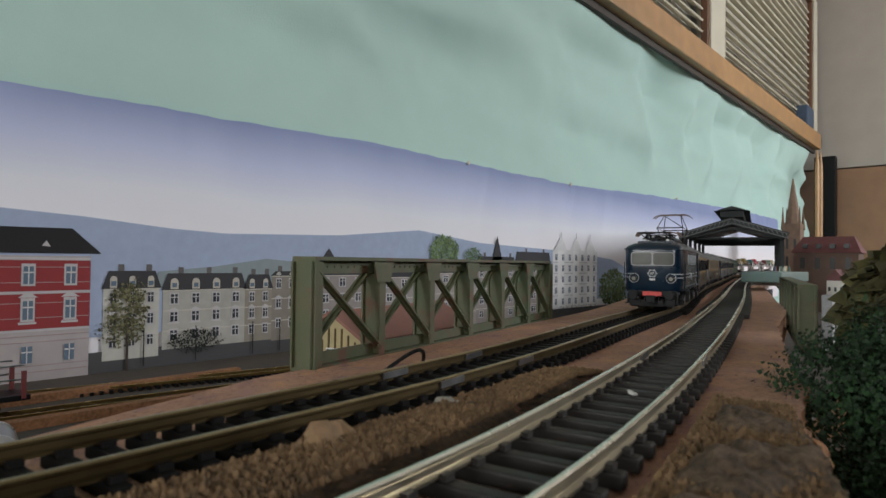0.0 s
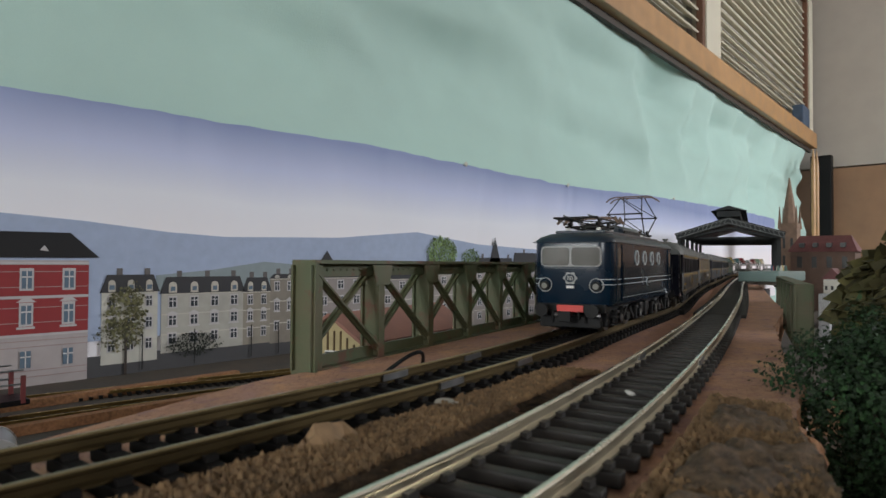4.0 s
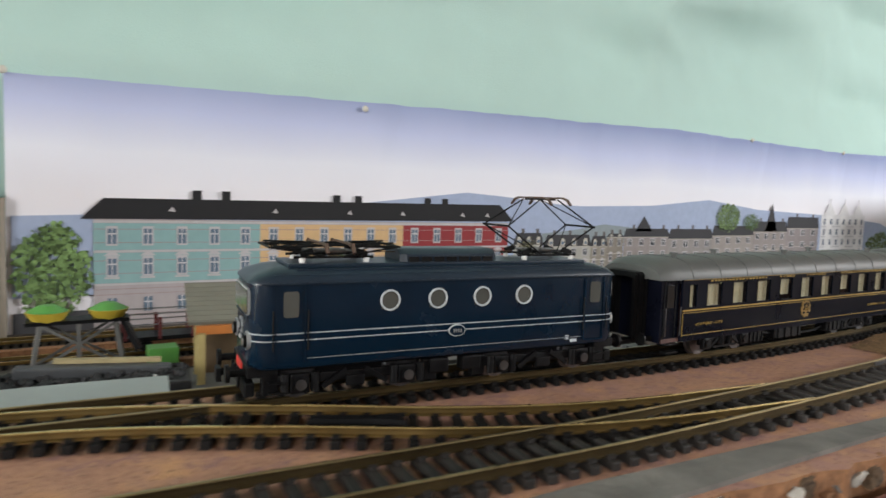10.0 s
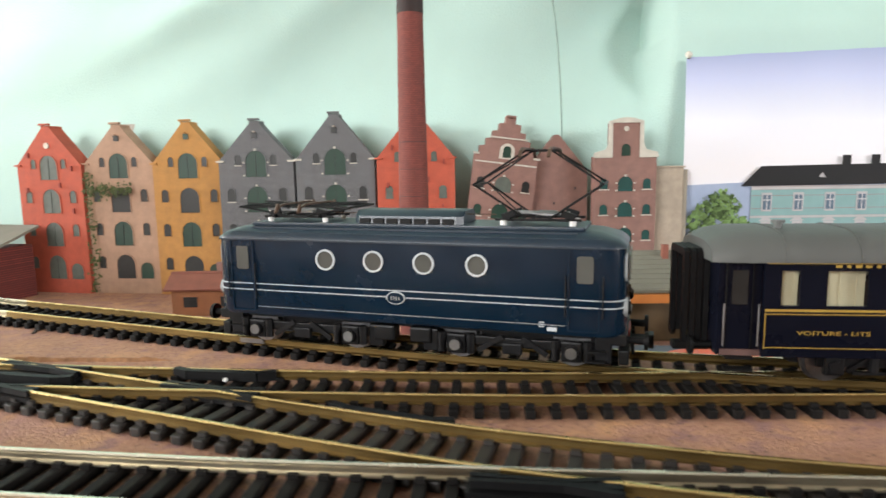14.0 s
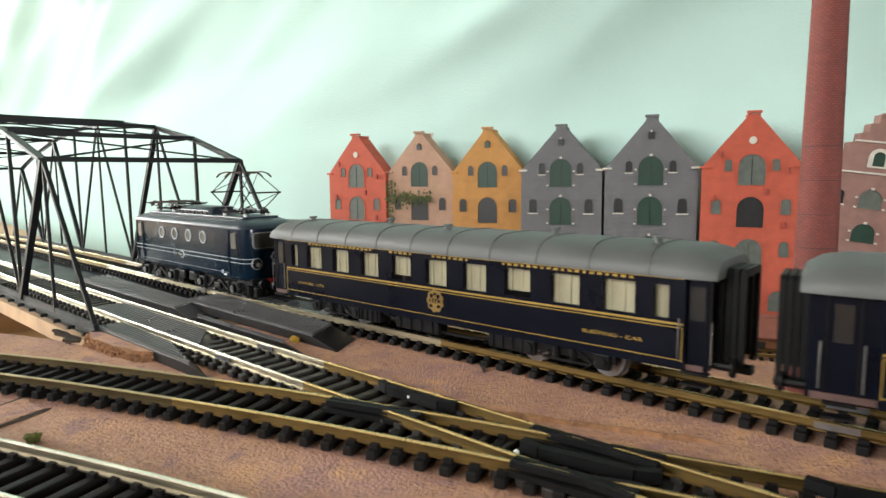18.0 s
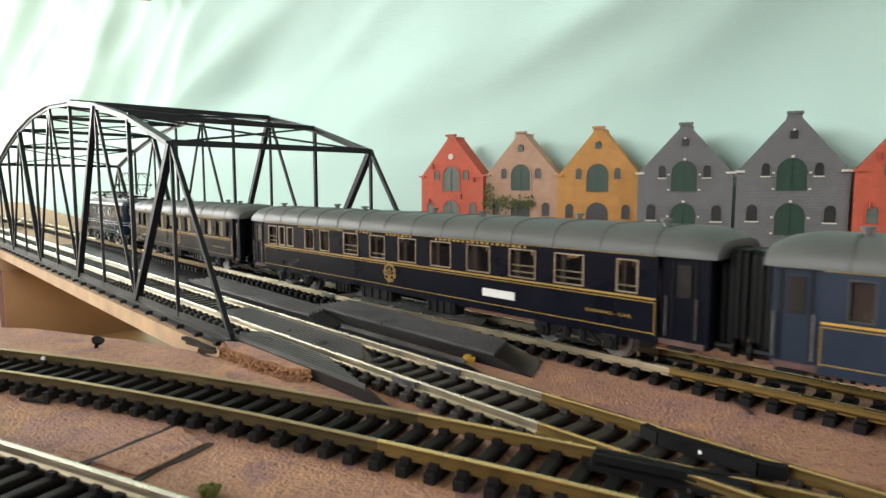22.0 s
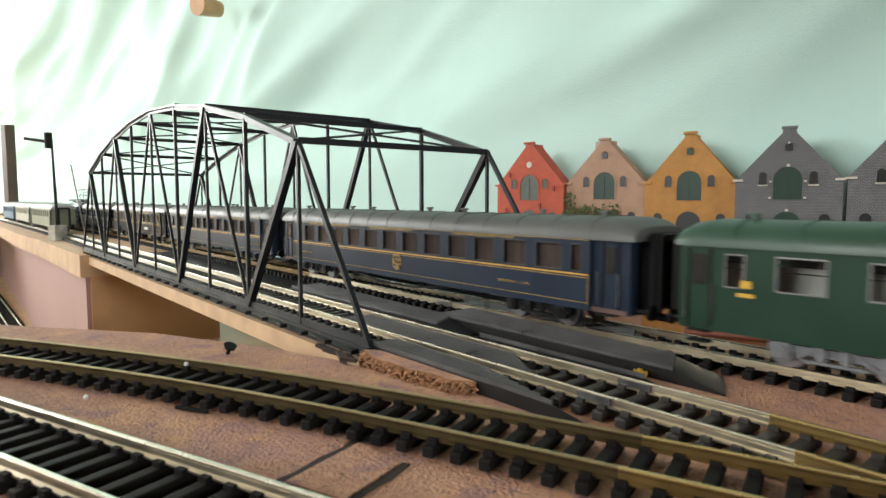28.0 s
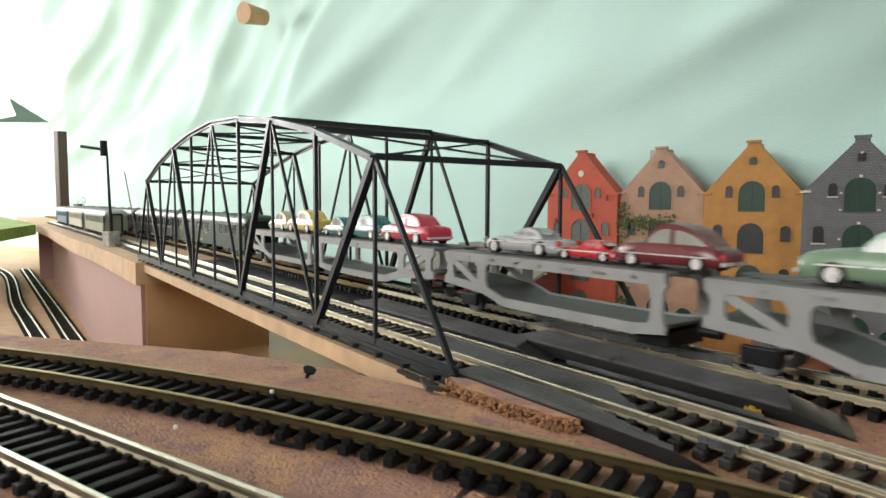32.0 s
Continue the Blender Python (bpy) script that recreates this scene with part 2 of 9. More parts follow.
def beam(bm, a, b, w, h, up=(0, 0, 1)):
    """A bar of width w and height h from a to b."""
    a, b = Vector(a), Vector(b)
    d = (b - a).normalized()
    u = Vector(up)
    if abs(d.dot(u)) > 0.99:
        u = Vector((0, 1, 0))
    s = d.cross(u).normalized()
    u = s.cross(d)
    m = Matrix((d, s, u)).transposed().to_4x4()
    box(bm, (a + b) / 2, ((b - a).length, w, h), m)


def plate(bm, outline, depth, m=None):
    """A flat plate: outline in x, z; thickness towards +y."""
    m = m or Matrix()
    f = [bm.verts.new(m @ Vector((x, 0, z))) for x, z in outline]
    k = [bm.verts.new(m @ Vector((x, depth, z))) for x, z in outline]
    bm.faces.new(f)
    bm.faces.new(k[::-1])
    for i in range(len(f)):
        j = (i + 1) % len(f)
        bm.faces.new((f[j], f[i], k[i], k[j]))


def slab(bm, outline, z0, z1):
    lo = [bm.verts.new((x, y, z0)) for x, y in outline]
    hi = [bm.verts.new((x, y, z1)) for x, y in outline]
    bm.faces.new(lo[::-1])
    bm.faces.new(hi)
    for i in range(len(lo)):
        j = (i + 1) % len(lo)
        bm.faces.new((lo[i], lo[j], hi[j], hi[i]))


def loft(bm, rings, caps=True):
    """Skin over rings of equal counts of points."""
    vs = [[bm.verts.new(p) for p in ring] for ring in rings]
    n = len(vs[0])
    for a, b in zip(vs, vs[1:]):
        for i in range(n):
            j = (i + 1) % n
            bm.faces.new((a[i], a[j], b[j], b[i]))
    if caps:
        bm.faces.new(vs[0][::-1])
        bm.faces.new(vs[-1])


def mesh_of(name, bm, material, smooth=0):
    bmesh.ops.recalc_face_normals(bm, faces=bm.faces)
    if smooth:
        lim = radians(smooth)
        for e in bm.edges:
            e.smooth = len(e.link_faces) == 2 and e.calc_face_angle(0) < lim
        for f in bm.faces:
            f.smooth = True
    me = bpy.data.meshes.new(name)
    bm.to_mesh(me)
    bm.free()
    me.materials.append(material)
    return me


def part(name, bm, material, parent, label="", smooth=0):
    ob = new(name, mesh_of(name, bm, material, smooth) if isinstance(bm, bmesh.types.BMesh) else bm)
    ob.parent = parent
    return tagged(ob, label) if label else ob


def thing(name, m, label, category, group="", kind=""):
    ob = new(name)
    ob.empty_display_size = 0.01
    ob.matrix_world = m
    return tagged(ob, label, category, group, kind)


def solid(name, bm, material, label, category, kind="", m=None, smooth=0, group=""):
    ob = new(name, mesh_of(name, bm, material, smooth))
    if m:
        ob.matrix_world = m
    return tagged(ob, label, category, group, kind)


def lettering(text, parent, m, size, material, depth=0.00006):
    cu = bpy.data.curves.new("lettering", "FONT")
    cu.body, cu.size, cu.extrude, cu.align_x, cu.align_y = text, size, depth, "CENTER", "CENTER"
    cu.materials.append(material)
    ob = new("lettering", cu)
    ob.parent = parent
    ob.matrix_basis = m
    return ob


def spline(pts, n=16):
    """A smooth line through points in the plane."""
    P = [Vector(p) for p in pts]
    Q = [2 * P[0] - P[1], *P, 2 * P[-1] - P[-2]]
    out = []
    for i in range(1, len(Q) - 2):
        a, b, c, d = Q[i - 1:i + 3]
        for k in range(n):
            u = k / n
            out.append(0.5 * (2 * b + (c - a) * u + (2 * a - 5 * b + 4 * c - d) * u * u + (3 * b - a - 3 * c + d) * u ** 3))
    return out + [P[-1]]


class Line:
    """A track's centre line, by the way along it."""

    def __init__(self, pts):
        self.p = np.array([tuple(q) for q in spline(pts, 24)])
        self.s = np.r_[0, np.cumsum(np.hypot(*np.diff(self.p, axis=0).T))]

    def at(self, s):
        return Vector((float(np.interp(s, self.s, self.p[:, 0])), float(np.interp(s, self.s, self.p[:, 1]))))

    def along(self, s):
        return (self.at(s + 0.004) - self.at(s - 0.004)).normalized()


ZR = 0.006          # rail top above the board
ZY = -0.088         # the lower yard
MAIN = [(2.3018, .5565), (1.9, .4535), (1.58, .371), (1.355, .3135), (1.18, .265), (.96, .201), (.83, .174), (.695, .1465), (.6, .1360), (.5, .1325), (.4, .1365), (.309, .146), (.19, .157), (.1, .163),
        (.02, .1695), (-.045, .180), (-.129, .2015), (-.221, .2325), (-.44, .3128), (-.579, .369), (-.924, .507), (-1.3, .657), (-2.2, 1.0), (-3.0, 1.3)]
SECOND = [(2.3, .513), (1.6, .333), (1.15, .2120), (.9, .148), (.76, .1145), (.656, .0925), (.59, .0825), (.5, .0755), (.42, .0745), (.33, .0765), (.27, .081), (.2, .087), (.1, .0935),
          (.016, .0995), (-.037, .1065), (-.1, .1215), (-.14, .134), (-.19, .152), (-.25, .174), (-.30, .193), (-.36, .2155), (-.46, .2545), (-.60, .3105), (-.947, .4495), (-1.32, .599), (-2.2, .935)]
THIRD = [(.13, .160), (.06, .1625), (-.03, .1625), (-.1, .163), (-.16, .166), (-.22, .1705), (-.30, .178), (-.36, .1808), (-.42, .181), (-.474, .178), (-.531, .171), (-.6, .158), (-.75, .12), (-.9, .07)]
FRONT = [(.03, .099), (-.03, .1015), (-.1, .1055), (-.17, .1105), (-.24, .118), (-.3, .1235), (-.36, .127), (-.45, .1285), (-.6, .128), (-.8, .12)]
CROSS = [(.13, .160), (.19, .150), (.24, .130), (.29, .104), (.34, .0865), (.41, .075)]
main_line = Line(MAIN)


def track(label, pts, rail_mat, z=0.0, near=(-0.62, 0.95), pitch=0.0078, lift=0.0, wide=0.0030, joins=(), wood=None, coarse=None):
    """A track with two rails; joins: stretches in x with rails of another metal or of brass dimmed for shade, as (from,
    to, metal).
    """
    line = Line(pts)
    t = thing("railway_track", Matrix(), label, "railway track", "tracks on the layout")
    n = int(line.s[-1] / 0.012)
    for side in (-1, 1):
        rings = []
        for k in range(n + 1):
            s = line.s[-1] * k / n
            p, d = line.at(s), line.along(s)
            q = Vector((-d.y, d.x))
            c = p + q * side * 0.0087
            ring = []
            for w, h in ((-.0011, .0032), (-.0011, .0036), (-.0004, .0040), (-.0004, .0050), (-.0006, .0053), (-.0006, .0057), (-.0003, .0060), (.0003, .0060), (.0006, .0057), (.0006, .0053), (.0004, .0050), (.0004, .0040), (.0011, .0036), (.0011, .0032)):
                ring.append((c.x + q.x * w, c.y + q.y * w, z + h + lift * 0.2))
            rings.append(ring)
        bm = bmesh.new()
        loft(bm, rings)
        rail = part("rail", bm, rail_mat, t)
        rail.data.materials.append(BRASS_SHADE if rail_mat is BRASS else NICKEL_SHADE)
        for f in rail.data.polygons:
            f.material_index = 0 if f.normal.z > 0.4 and f.center.z > z + 0.0056 else 1
        for k, (lo, hi, metal) in enumerate(joins):
            rail.data.materials.append(metal)
            rail.data.materials.append({NICKEL: NICKEL_SHADE, BRASS: BRASS_SHADE, DIM: DIMSIDE}[metal])
            for f in rail.data.polygons:
                if lo < f.center.x < hi:
                    f.material_index = 2 + 2 * k + f.material_index % 2
    bm = bmesh.new()
    box(bm, (0, 0, 0.0014), (wide, 0.0250, 0.0024), bevel=0.0004)
    for sy in (-1, 1):
        for k in (-1, 1):
            box(bm, (0, sy * 0.0087 + k * 0.0016, 0.0032), (0.0022, 0.0013, 0.0010))
    me = mesh_of("sleeper", bm, wood or SLEEPER)
    far = bmesh.new()
    count = 0
    s = pitch / 2
    while s < line.s[-1]:
        p, d = line.at(s), line.along(s)
        s += coarse[1] if coarse and p.x > coarse[0] else pitch
        m = Matrix.Translation((p.x, p.y, z + lift)) @ Matrix.Rotation(math.atan2(d.y, d.x), 4, "Z")
        if near[0] < p.x < near[1] and count < 290:
            ob = part("sleeper", me, None, t)
            ob.matrix_basis = m
            count += 1
        else:
            box(far, m @ Vector((0, 0, 0.0016)), (wide, 0.0305, 0.0026), m.to_3x3().to_4x4())
    if far.verts:
        tagged(part("sleeper_bed", far, wood or SLEEPER, t), kind="stuff")
    else:
        far.free()
    return line

# ---------------------------------------------------------------- the room
WALLY = 0.745


def wall_y(x):
    """The papered wall: straight, then bending away behind the bridge."""
    u = -0.55 - max(x, -2.0)
    far = max(0.0, -2.0 - x)
    return WALLY + 0.18 * (u + math.sqrt(u * u + 0.06)) + 0.28 * (1 - math.exp(-far / 0.8))


def room():
    def slab_ob(name, c, s, material, label, cat):
        bm = bmesh.new()
        box(bm, c, s)
        return solid(name, bm, material, label, cat, "structure")
    slab_ob("floor", (-0.2, 0.0, -0.95), (10.0, 4.6, 0.1), CARPET, "dark floor of the hobby room", "floor")
    slab_ob("ceiling", (-0.2, 0.0, 1.75), (10.0, 4.6, 0.1), CEIL, "white painted ceiling", "ceiling")
    slab_ob("wall_right", (4.55, 0.0, 0.06), (0.1, 4.4, 1.0), PANEL, "brown wood panelled end wall", "wall")
    slab_ob("wall_right_upper", (4.56, 0.0, 1.13), (0.1, 4.4, 1.12), PLASTER, "pale plaster upper end wall", "wall")
    slab_ob("wall_right_base", (4.56, 0.0, -0.67), (0.1, 4.4, 0.46), PANEL, "brown end wall below the panelling", "wall")
    # left end wall with its window opening
    for c, s in (((-5.05, 0, -0.28), (0.1, 4.4, 1.24)), ((-5.05, 0, 1.68), (0.1, 4.4, 0.14)), ((-5.05, -1.55, 0.62), (0.1, 1.3, 1.25)), ((-5.05, 1.9, 0.62), (0.1, 0.6, 1.25))):
        slab_ob("wall_left", c, s, PLASTER, "pale plaster wall round a bright window", "wall")
    # unseen near wall, dark to cut the bounce, open where fill lamps stand
    for c, s in (((-0.2, -2.2, -0.35), (9.8, 0.1, 1.1)), ((-0.2, -2.2, 1.5), (9.8, 0.1, 0.4)), ((-3.8, -2.2, 0.75), (2.6, 0.1, 1.1)), ((0.9, -2.2, 0.75), (3.8, 0.1, 1.1)), ((4.4, -2.2, 0.75), (0.4, 0.1, 1.1))):
        slab_ob("wall_near", c, s, PANEL, "unseen brown panelled wall with openings added for the fill lamps", "wall")
    slab_ob("wall_long", (1.98, WALLY + 0.09, -0.38), (5.05, 0.1, 1.0), PLASTER, "plain wall behind the railway", "wall")
    slab_ob("wall_long_top", (1.8, WALLY + 0.22, 1.55), (5.8, 0.1, 0.3), PLASTER, "plain wall above the windows", "wall")


def mint_paper():
    """Sheets of wrinkled mint paper hung along the wall."""
    nx, nz = 640, 130
    x0, x1, z0 = -5.04, 4.28, -0.16
    bm = bmesh.new()
    grid = []
    for i in range(nx + 1):
        x = x0 + (x1 - x0) * i / nx
        top = 1.68
        col = []
        for k in range(nz + 1):
            u = k / nz
            z = z0 + (top - z0) * u
            foot = 0.10 if x < 0.12 else 0.215
            amp = min(1.0, max(0.0, (z - foot) / 0.14))
            # long slanting folds near the window end, hanging billows farther along
            v, u = 0.89 * z - 0.45 * x, 0.89 * x + 0.45 * z
            slant = 0.085 * noise.noise(Vector((v * 3.4, u * 1.0, 3.1))) + 0.075 * abs(noise.noise(Vector((v * 4.6, u * 1.3, 8.2)))) + 0.030 * abs(noise.noise(Vector((v * 8.5, u * 2.2, 1.7)))) + 0.008 * noise.noise(Vector((v * 9, u * 4, 4.4)))
            v, u = 0.87 * z + 0.5 * x, 0.87 * x - 0.5 * z
            hang = 0.040 * noise.noise(Vector((x * 2.2, z * 6.5, 7.7))) + 0.085 * abs(noise.noise(Vector((u * 3.6, v * 1.7, 2.6)))) + 0.045 * abs(noise.noise(Vector((x * 1.6, z * 8.0, 5.2)))) + 0.010 * abs(noise.noise(Vector((v * 9.0, u * 4.0, 5.9))))
            f = min(1.0, max(0.0, (x - 0.5) / 0.6))
            if x > 1.1:
                amp *= min(1.0, max(0.0, (0.66 - z) / 0.10))
            y = wall_y(x) + amp * (0.010 + slant * (1 - f) + hang * f)
            col.append(bm.verts.new((x, y, z)))
        grid.append(col)
    for i in range(nx):
        for k in range(nz):
            if grid[i][k].co.x < 1.32 or grid[i][k].co.z < 0.65:
                bm.faces.new((grid[i][k], grid[i + 1][k], grid[i + 1][k + 1], grid[i][k + 1]))
    bmesh.ops.delete(bm, geom=[v for v in bm.verts if not v.link_faces], context="VERTS")
    ob = solid("mint_wall_paper", bm, MINT, "wrinkled mint green textured paper hung on the wall", "wall paper", "structure", smooth=80)
    return ob


room()
mint_paper()
# glowing panel added outside the end window, so that the left end reads white
bm = bmesh.new()
box(bm, (-5.45, 0.9, 0.5), (0.02, 5.0, 2.6))
solid("backdrop_daylight", bm, mat("white_glow", (0.8, 0.8, 0.8), 0.9, vary=0.02, scale=2, emit=((1.0, 0.99, 0.97), 3.0)), "plain white glowing panel added outside the end window", "sky", "structure")

# ---------------------------------------------------------------- boards
def edge_y(x):
    """The broken near edge of the board."""
    return float(np.interp(x, [.2, .30, .41, .51, .54, .584, .62, .635, .66, .69, .73, .82, .92, 1.07, 1.18], [.058, .047, .0345, .036, .037, .044, .0485, .0475, .056, .065, .071, .0965, .122, .150, .182]))


def boards():
    A = Line(MAIN)
    far = []
    for s in np.arange(0.0, A.s[-1], 0.03):
        p, d = A.at(s), A.along(s)
        if p.x > -0.40:
            q = p + Vector((d.y, -d.x)) * (0.0245 if p.x < 0.55 else 0.05 if p.x > .64 else .0245 + (p.x - .55) / .09 * .0255)
            far.append((q.x, q.y))
    near = [(-0.43, 0.262), (-0.4614, 0.2323), (-0.435, 0.216), (-0.468, 0.2235), (-0.505, 0.225), (-0.56, 0.221), (-0.62, 0.203), (-0.70, 0.178), (-0.9, 0.10), (-1.0, 0.0),
            (-1.0, -0.12), (-0.2, -0.02), (0.05, 0.03), (0.2, 0.058)]
    near += [(x, edge_y(x) + .0022 * noise.noise(Vector((x * 90, 0, 7))) + .0016 * noise.noise(Vector((x * 260, 0, 2)))) for x in np.arange(.30, 1.16, .006)] + [(1.5, 0.27), (2.3, 0.50)]
    bm = bmesh.new()
    slab(bm, far + near, -0.016, 0.0)
    board = solid("baseboard", bm, BOARD, "red-brown painted chipboard baseboard carrying the tracks", "baseboard", "structure")
    board.data.materials.append(CHIP)
    for f in board.data.polygons:
        f.material_index = 1 if abs(f.normal.z) < 0.5 else 0
    bm = bmesh.new()
    box(bm, (1.1, 0.46, ZY - 0.006), (2.9, 0.62, 0.012))
    solid("yard_ground", bm, YARD, "dark grey lower yard ground before the backdrop", "ground", "structure")
    bm = bmesh.new()
    box(bm, (-2.7, 0.7, -0.166), (4.8, 1.8, 0.012))
    solid("lower_board", bm, PLY, "bare plywood lower level beneath the bridge", "baseboard", "structure")


boards()
bm = bmesh.new()
slab(bm, [(2.295, .47), (3.45, .50), (3.45, .715), (2.295, .70)], -0.016, -0.0004)
solid("station_board", bm, BOARD, "red-brown board carrying the line beyond the station", "baseboard", "structure")
track("brass-railed line running on beyond the station", [(2.304, .557), (2.7, .5885), (3.3, .6365)], BRASS, near=(9, 10))
track("double track main line with brass rails on black sleepers", MAIN, BRASS, pitch=0.0066, wide=0.0028, joins=((-.62, -.315, NICKEL), (.10, 3.0, DIM)))
track("second line with bright rails running beside the main line", SECOND, NICKEL, lift=0.0002, pitch=0.0066, coarse=(.36, .0088), wide=0.0030, wood=DUSTY, joins=((-.335, .05, BRASS), (.05, .50, DIM)))
track("brass-railed line branching off by a crossing", THIRD, BRASS, lift=0.0004, pitch=0.0066, wide=0.0027, joins=((-1.0, -.36, DIM),))
track("nickel-railed front line on black sleepers", FRONT, NICKEL, lift=0.0003, pitch=0.0066, wide=0.0027)
track("short crossover of brass rails between both lines", CROSS, BRASS, lift=0.0005, pitch=0.0070)

# ---------------------------------------------------------------- truss bridge
BU, BV = Vector((-0.9298, 0.3681, 0)), Vector((0.3681, 0.9298, 0))
BO = Vector((-0.4614, 0.2323, 0.0))


def truss_bridge():
    t = thing("truss_bridge", Matrix.Translation(BO) @ Matrix((BU, BV, Vector((0, 0, -1)))).transposed().to_4x4() @ Matrix.Diagonal((1, 1, -1, 1)), "dark grey plastic through-truss railway bridge with arched top", "bridge")
    t.matrix_world = Matrix.Translation(BO) @ Matrix.Rotation(math.atan2(BU.y, BU.x), 4, "Z")
    W = 0.1025
    tops = [(0.053 + 0.055 * k, h) for k, h in enumerate((.0775, .093, .1035, .110, .1128, .110, .1035, .093, .079))]
    L = 0.546
    for side, v in enumerate((0.0, -W)):
        bm = bmesh.new()
        beam(bm, (0, v, 0.0030), (L, v, 0.0030), 0.0040, 0.0010)
        beam(bm, (0, v, 0.0046), (L, v, 0.0046), 0.0010, 0.0030)
        part("bottom_chord", bm, BRIDGE, t)
        for (a, ha), (b, hb) in zip(tops, tops[1:]):
            bm = bmesh.new()
            beam(bm, (a, v, ha), (b, v, hb), 0.0040, 0.0012)
            beam(bm, (a, v, ha - .0014), (b, v, hb - .0014), 0.0012, 0.0022)
            part("top_chord", bm, BRIDGE, t)
        for a, b in (((0, .003), tops[0]), (tops[-1], (L, .003))):
            bm = bmesh.new()
            beam(bm, (a[0], v, a[1]), (b[0], v, b[1]), 0.0018, 0.0018)
            part("end_post", bm, BRIDGE, t)
        for k, (u, h) in enumerate(tops):
            bm = bmesh.new()
            w = 0.0018 if k % 2 else 0.0014
            beam(bm, (u, v, 0.003), (u, v, h), w, w)
            part("vertical", bm, BRIDGE, t)
        for k in range(8):
            (a, ha), (b, hb) = tops[k], tops[k + 1]
            bm = bmesh.new()
            w = 0.0030 if (k % 2 == 0) == (k < 4) else 0.0015
            if k % 2 == 0:
                beam(bm, (a, v, ha), (b, v, .003), w, w)
            else:
                beam(bm, (a, v, .003), (b, v, hb), w, w)
            part("diagonal", bm, BRIDGE, t)
    for k, (u, h) in enumerate(tops):
        bm = bmesh.new()
        beam(bm, (u, 0, h), (u, -W, h), 0.0018, 0.0026)
        part("cross_beam", bm, BRIDGE, t)
        if k < 8:
            b, hb = tops[k + 1]
            for s in (0, 1):
                bm = bmesh.new()
                beam(bm, (u, -W * s, h), (b, -W * (1 - s), hb), 0.0012, 0.0010)
                part("lateral_brace", bm, BRIDGE, t)
    bm = bmesh.new()
    box(bm, (L / 2, -W / 2, -0.0012), (L, W - 0.002, 0.0012))
    for k in range(28):
        box(bm, (L * (k + 0.5) / 28, 0.0012, 0.0004), (0.0022, 0.0030, 0.0016))
    part("deck", bm, BRIDGE, t)
    bm = bmesh.new()
    box(bm, (L / 2, -W / 2, -0.0058), (L + 0.03, W + 0.004, 0.0075))
    solid("bridge_plank", bm, PLY, "bare plywood plank under the truss bridge", "plank", m=t.matrix_world.copy())


truss_bridge()


RAMP = mat("glossy_black_plastic", (0.006, 0.006, 0.0065), 0.42, spec=0.35, vary=0.3, scale=60)
# ribs greyer than the plate: the window's glint on their edges is painted in
RIB = mat("glint_grey_rib", (0.10, 0.10, 0.10), 0.32, spec=0.6, vary=0.3, scale=90)


def ramp(label, near, far, n=7):
    """Ribbed black approach plate beside the rails: near and far are its two long edges, each as its end on the board and its end at the bridge."""
    t = thing("ribbed_ramp", Matrix.Translation(BO) @ Matrix.Rotation(math.atan2(BU.y, BU.x), 4, "Z"), label, "track ramp", "track ramps")

    def rail_at(f):
        (a, va), (b, vb) = [((near[k][0] * (1 - f) + far[k][0] * f), (near[k][1] * (1 - f) + far[k][1] * f)) for k in (0, 1)]
        return Vector((a, va, 0)), Vector((b, vb, 0))
    (n0, n1), (f0, f1) = rail_at(0), rail_at(1)
    bm = bmesh.new()
    slope = .016
    d = (n1 - n0).normalized() * slope
    rings = []
    for p, z in ((lambda q: q[0], .0004), (lambda q: q[0] + d, .0036), (lambda q: q[1], .0040)):
        a, b = p((n0, n1)), p((f0, f1))
        rings.append([(a.x, a.y, 0.0001), (b.x, b.y, 0.0001), (b.x, b.y, z), (a.x, a.y, z)])
    loft(bm, rings)
    part("plate", bm, RAMP, t)
    for k in range(n):
        a, b = rail_at((k + .5) / n)
        bm = bmesh.new()
        beam(bm, a + d + Vector((0, 0, .0038)), b + Vector((0, 0, .0043)), .00045, .0020)
        part("rib", bm, RIB, t)


ramp("ribbed black plastic plate on the outer side of the second line", ((-.098, -.0020), (.0, -.0006)), ((-.062, -.0112), (.0, -.0108)), 7)
ramp("ribbed black plastic plate between the rails of the second line", ((-.078, -.0148), (.045, -.0142)), ((-.056, -.0292), (.045, -.0288)), 9)
ramp("narrow ribbed grey plate between the two lines", ((.0, -.0412), (.15, -.0400)), ((.008, -.0560), (.15, -.0600)), 6)
ramp("thin dark strip running along the second line", ((-.098, -.0395), (-.012, -.0385)), ((-.095, -.0412), (-.012, -.0405)), 1)
ramp("ribbed black plastic plate on the outer side of the main line", ((-.0976, -.0526), (.03, -.0532)), ((-.088, -.0700), (.03, -.0722)), 9)
ramp("ribbed black plastic plate between the rails of the main line", ((-.066, -.0795), (.045, -.0765)), ((-.058, -.0925), (.045, -.0905)), 8)

# ---------------------------------------------------------------- gabled canal houses
def arch(x, z, w, h, n=8):
    """An upright opening with a round head: points in x, z."""
    r = w / 2
    pts = [(x - r, z), (x + r, z), (x + r, z + h - r)]
    pts += [(x + r * math.cos(a), z + h - r + r * math.sin(a)) for a in np.linspace(0, math.pi, n + 1)[1:-1]]
    return pts + [(x - r, z + h - r)]


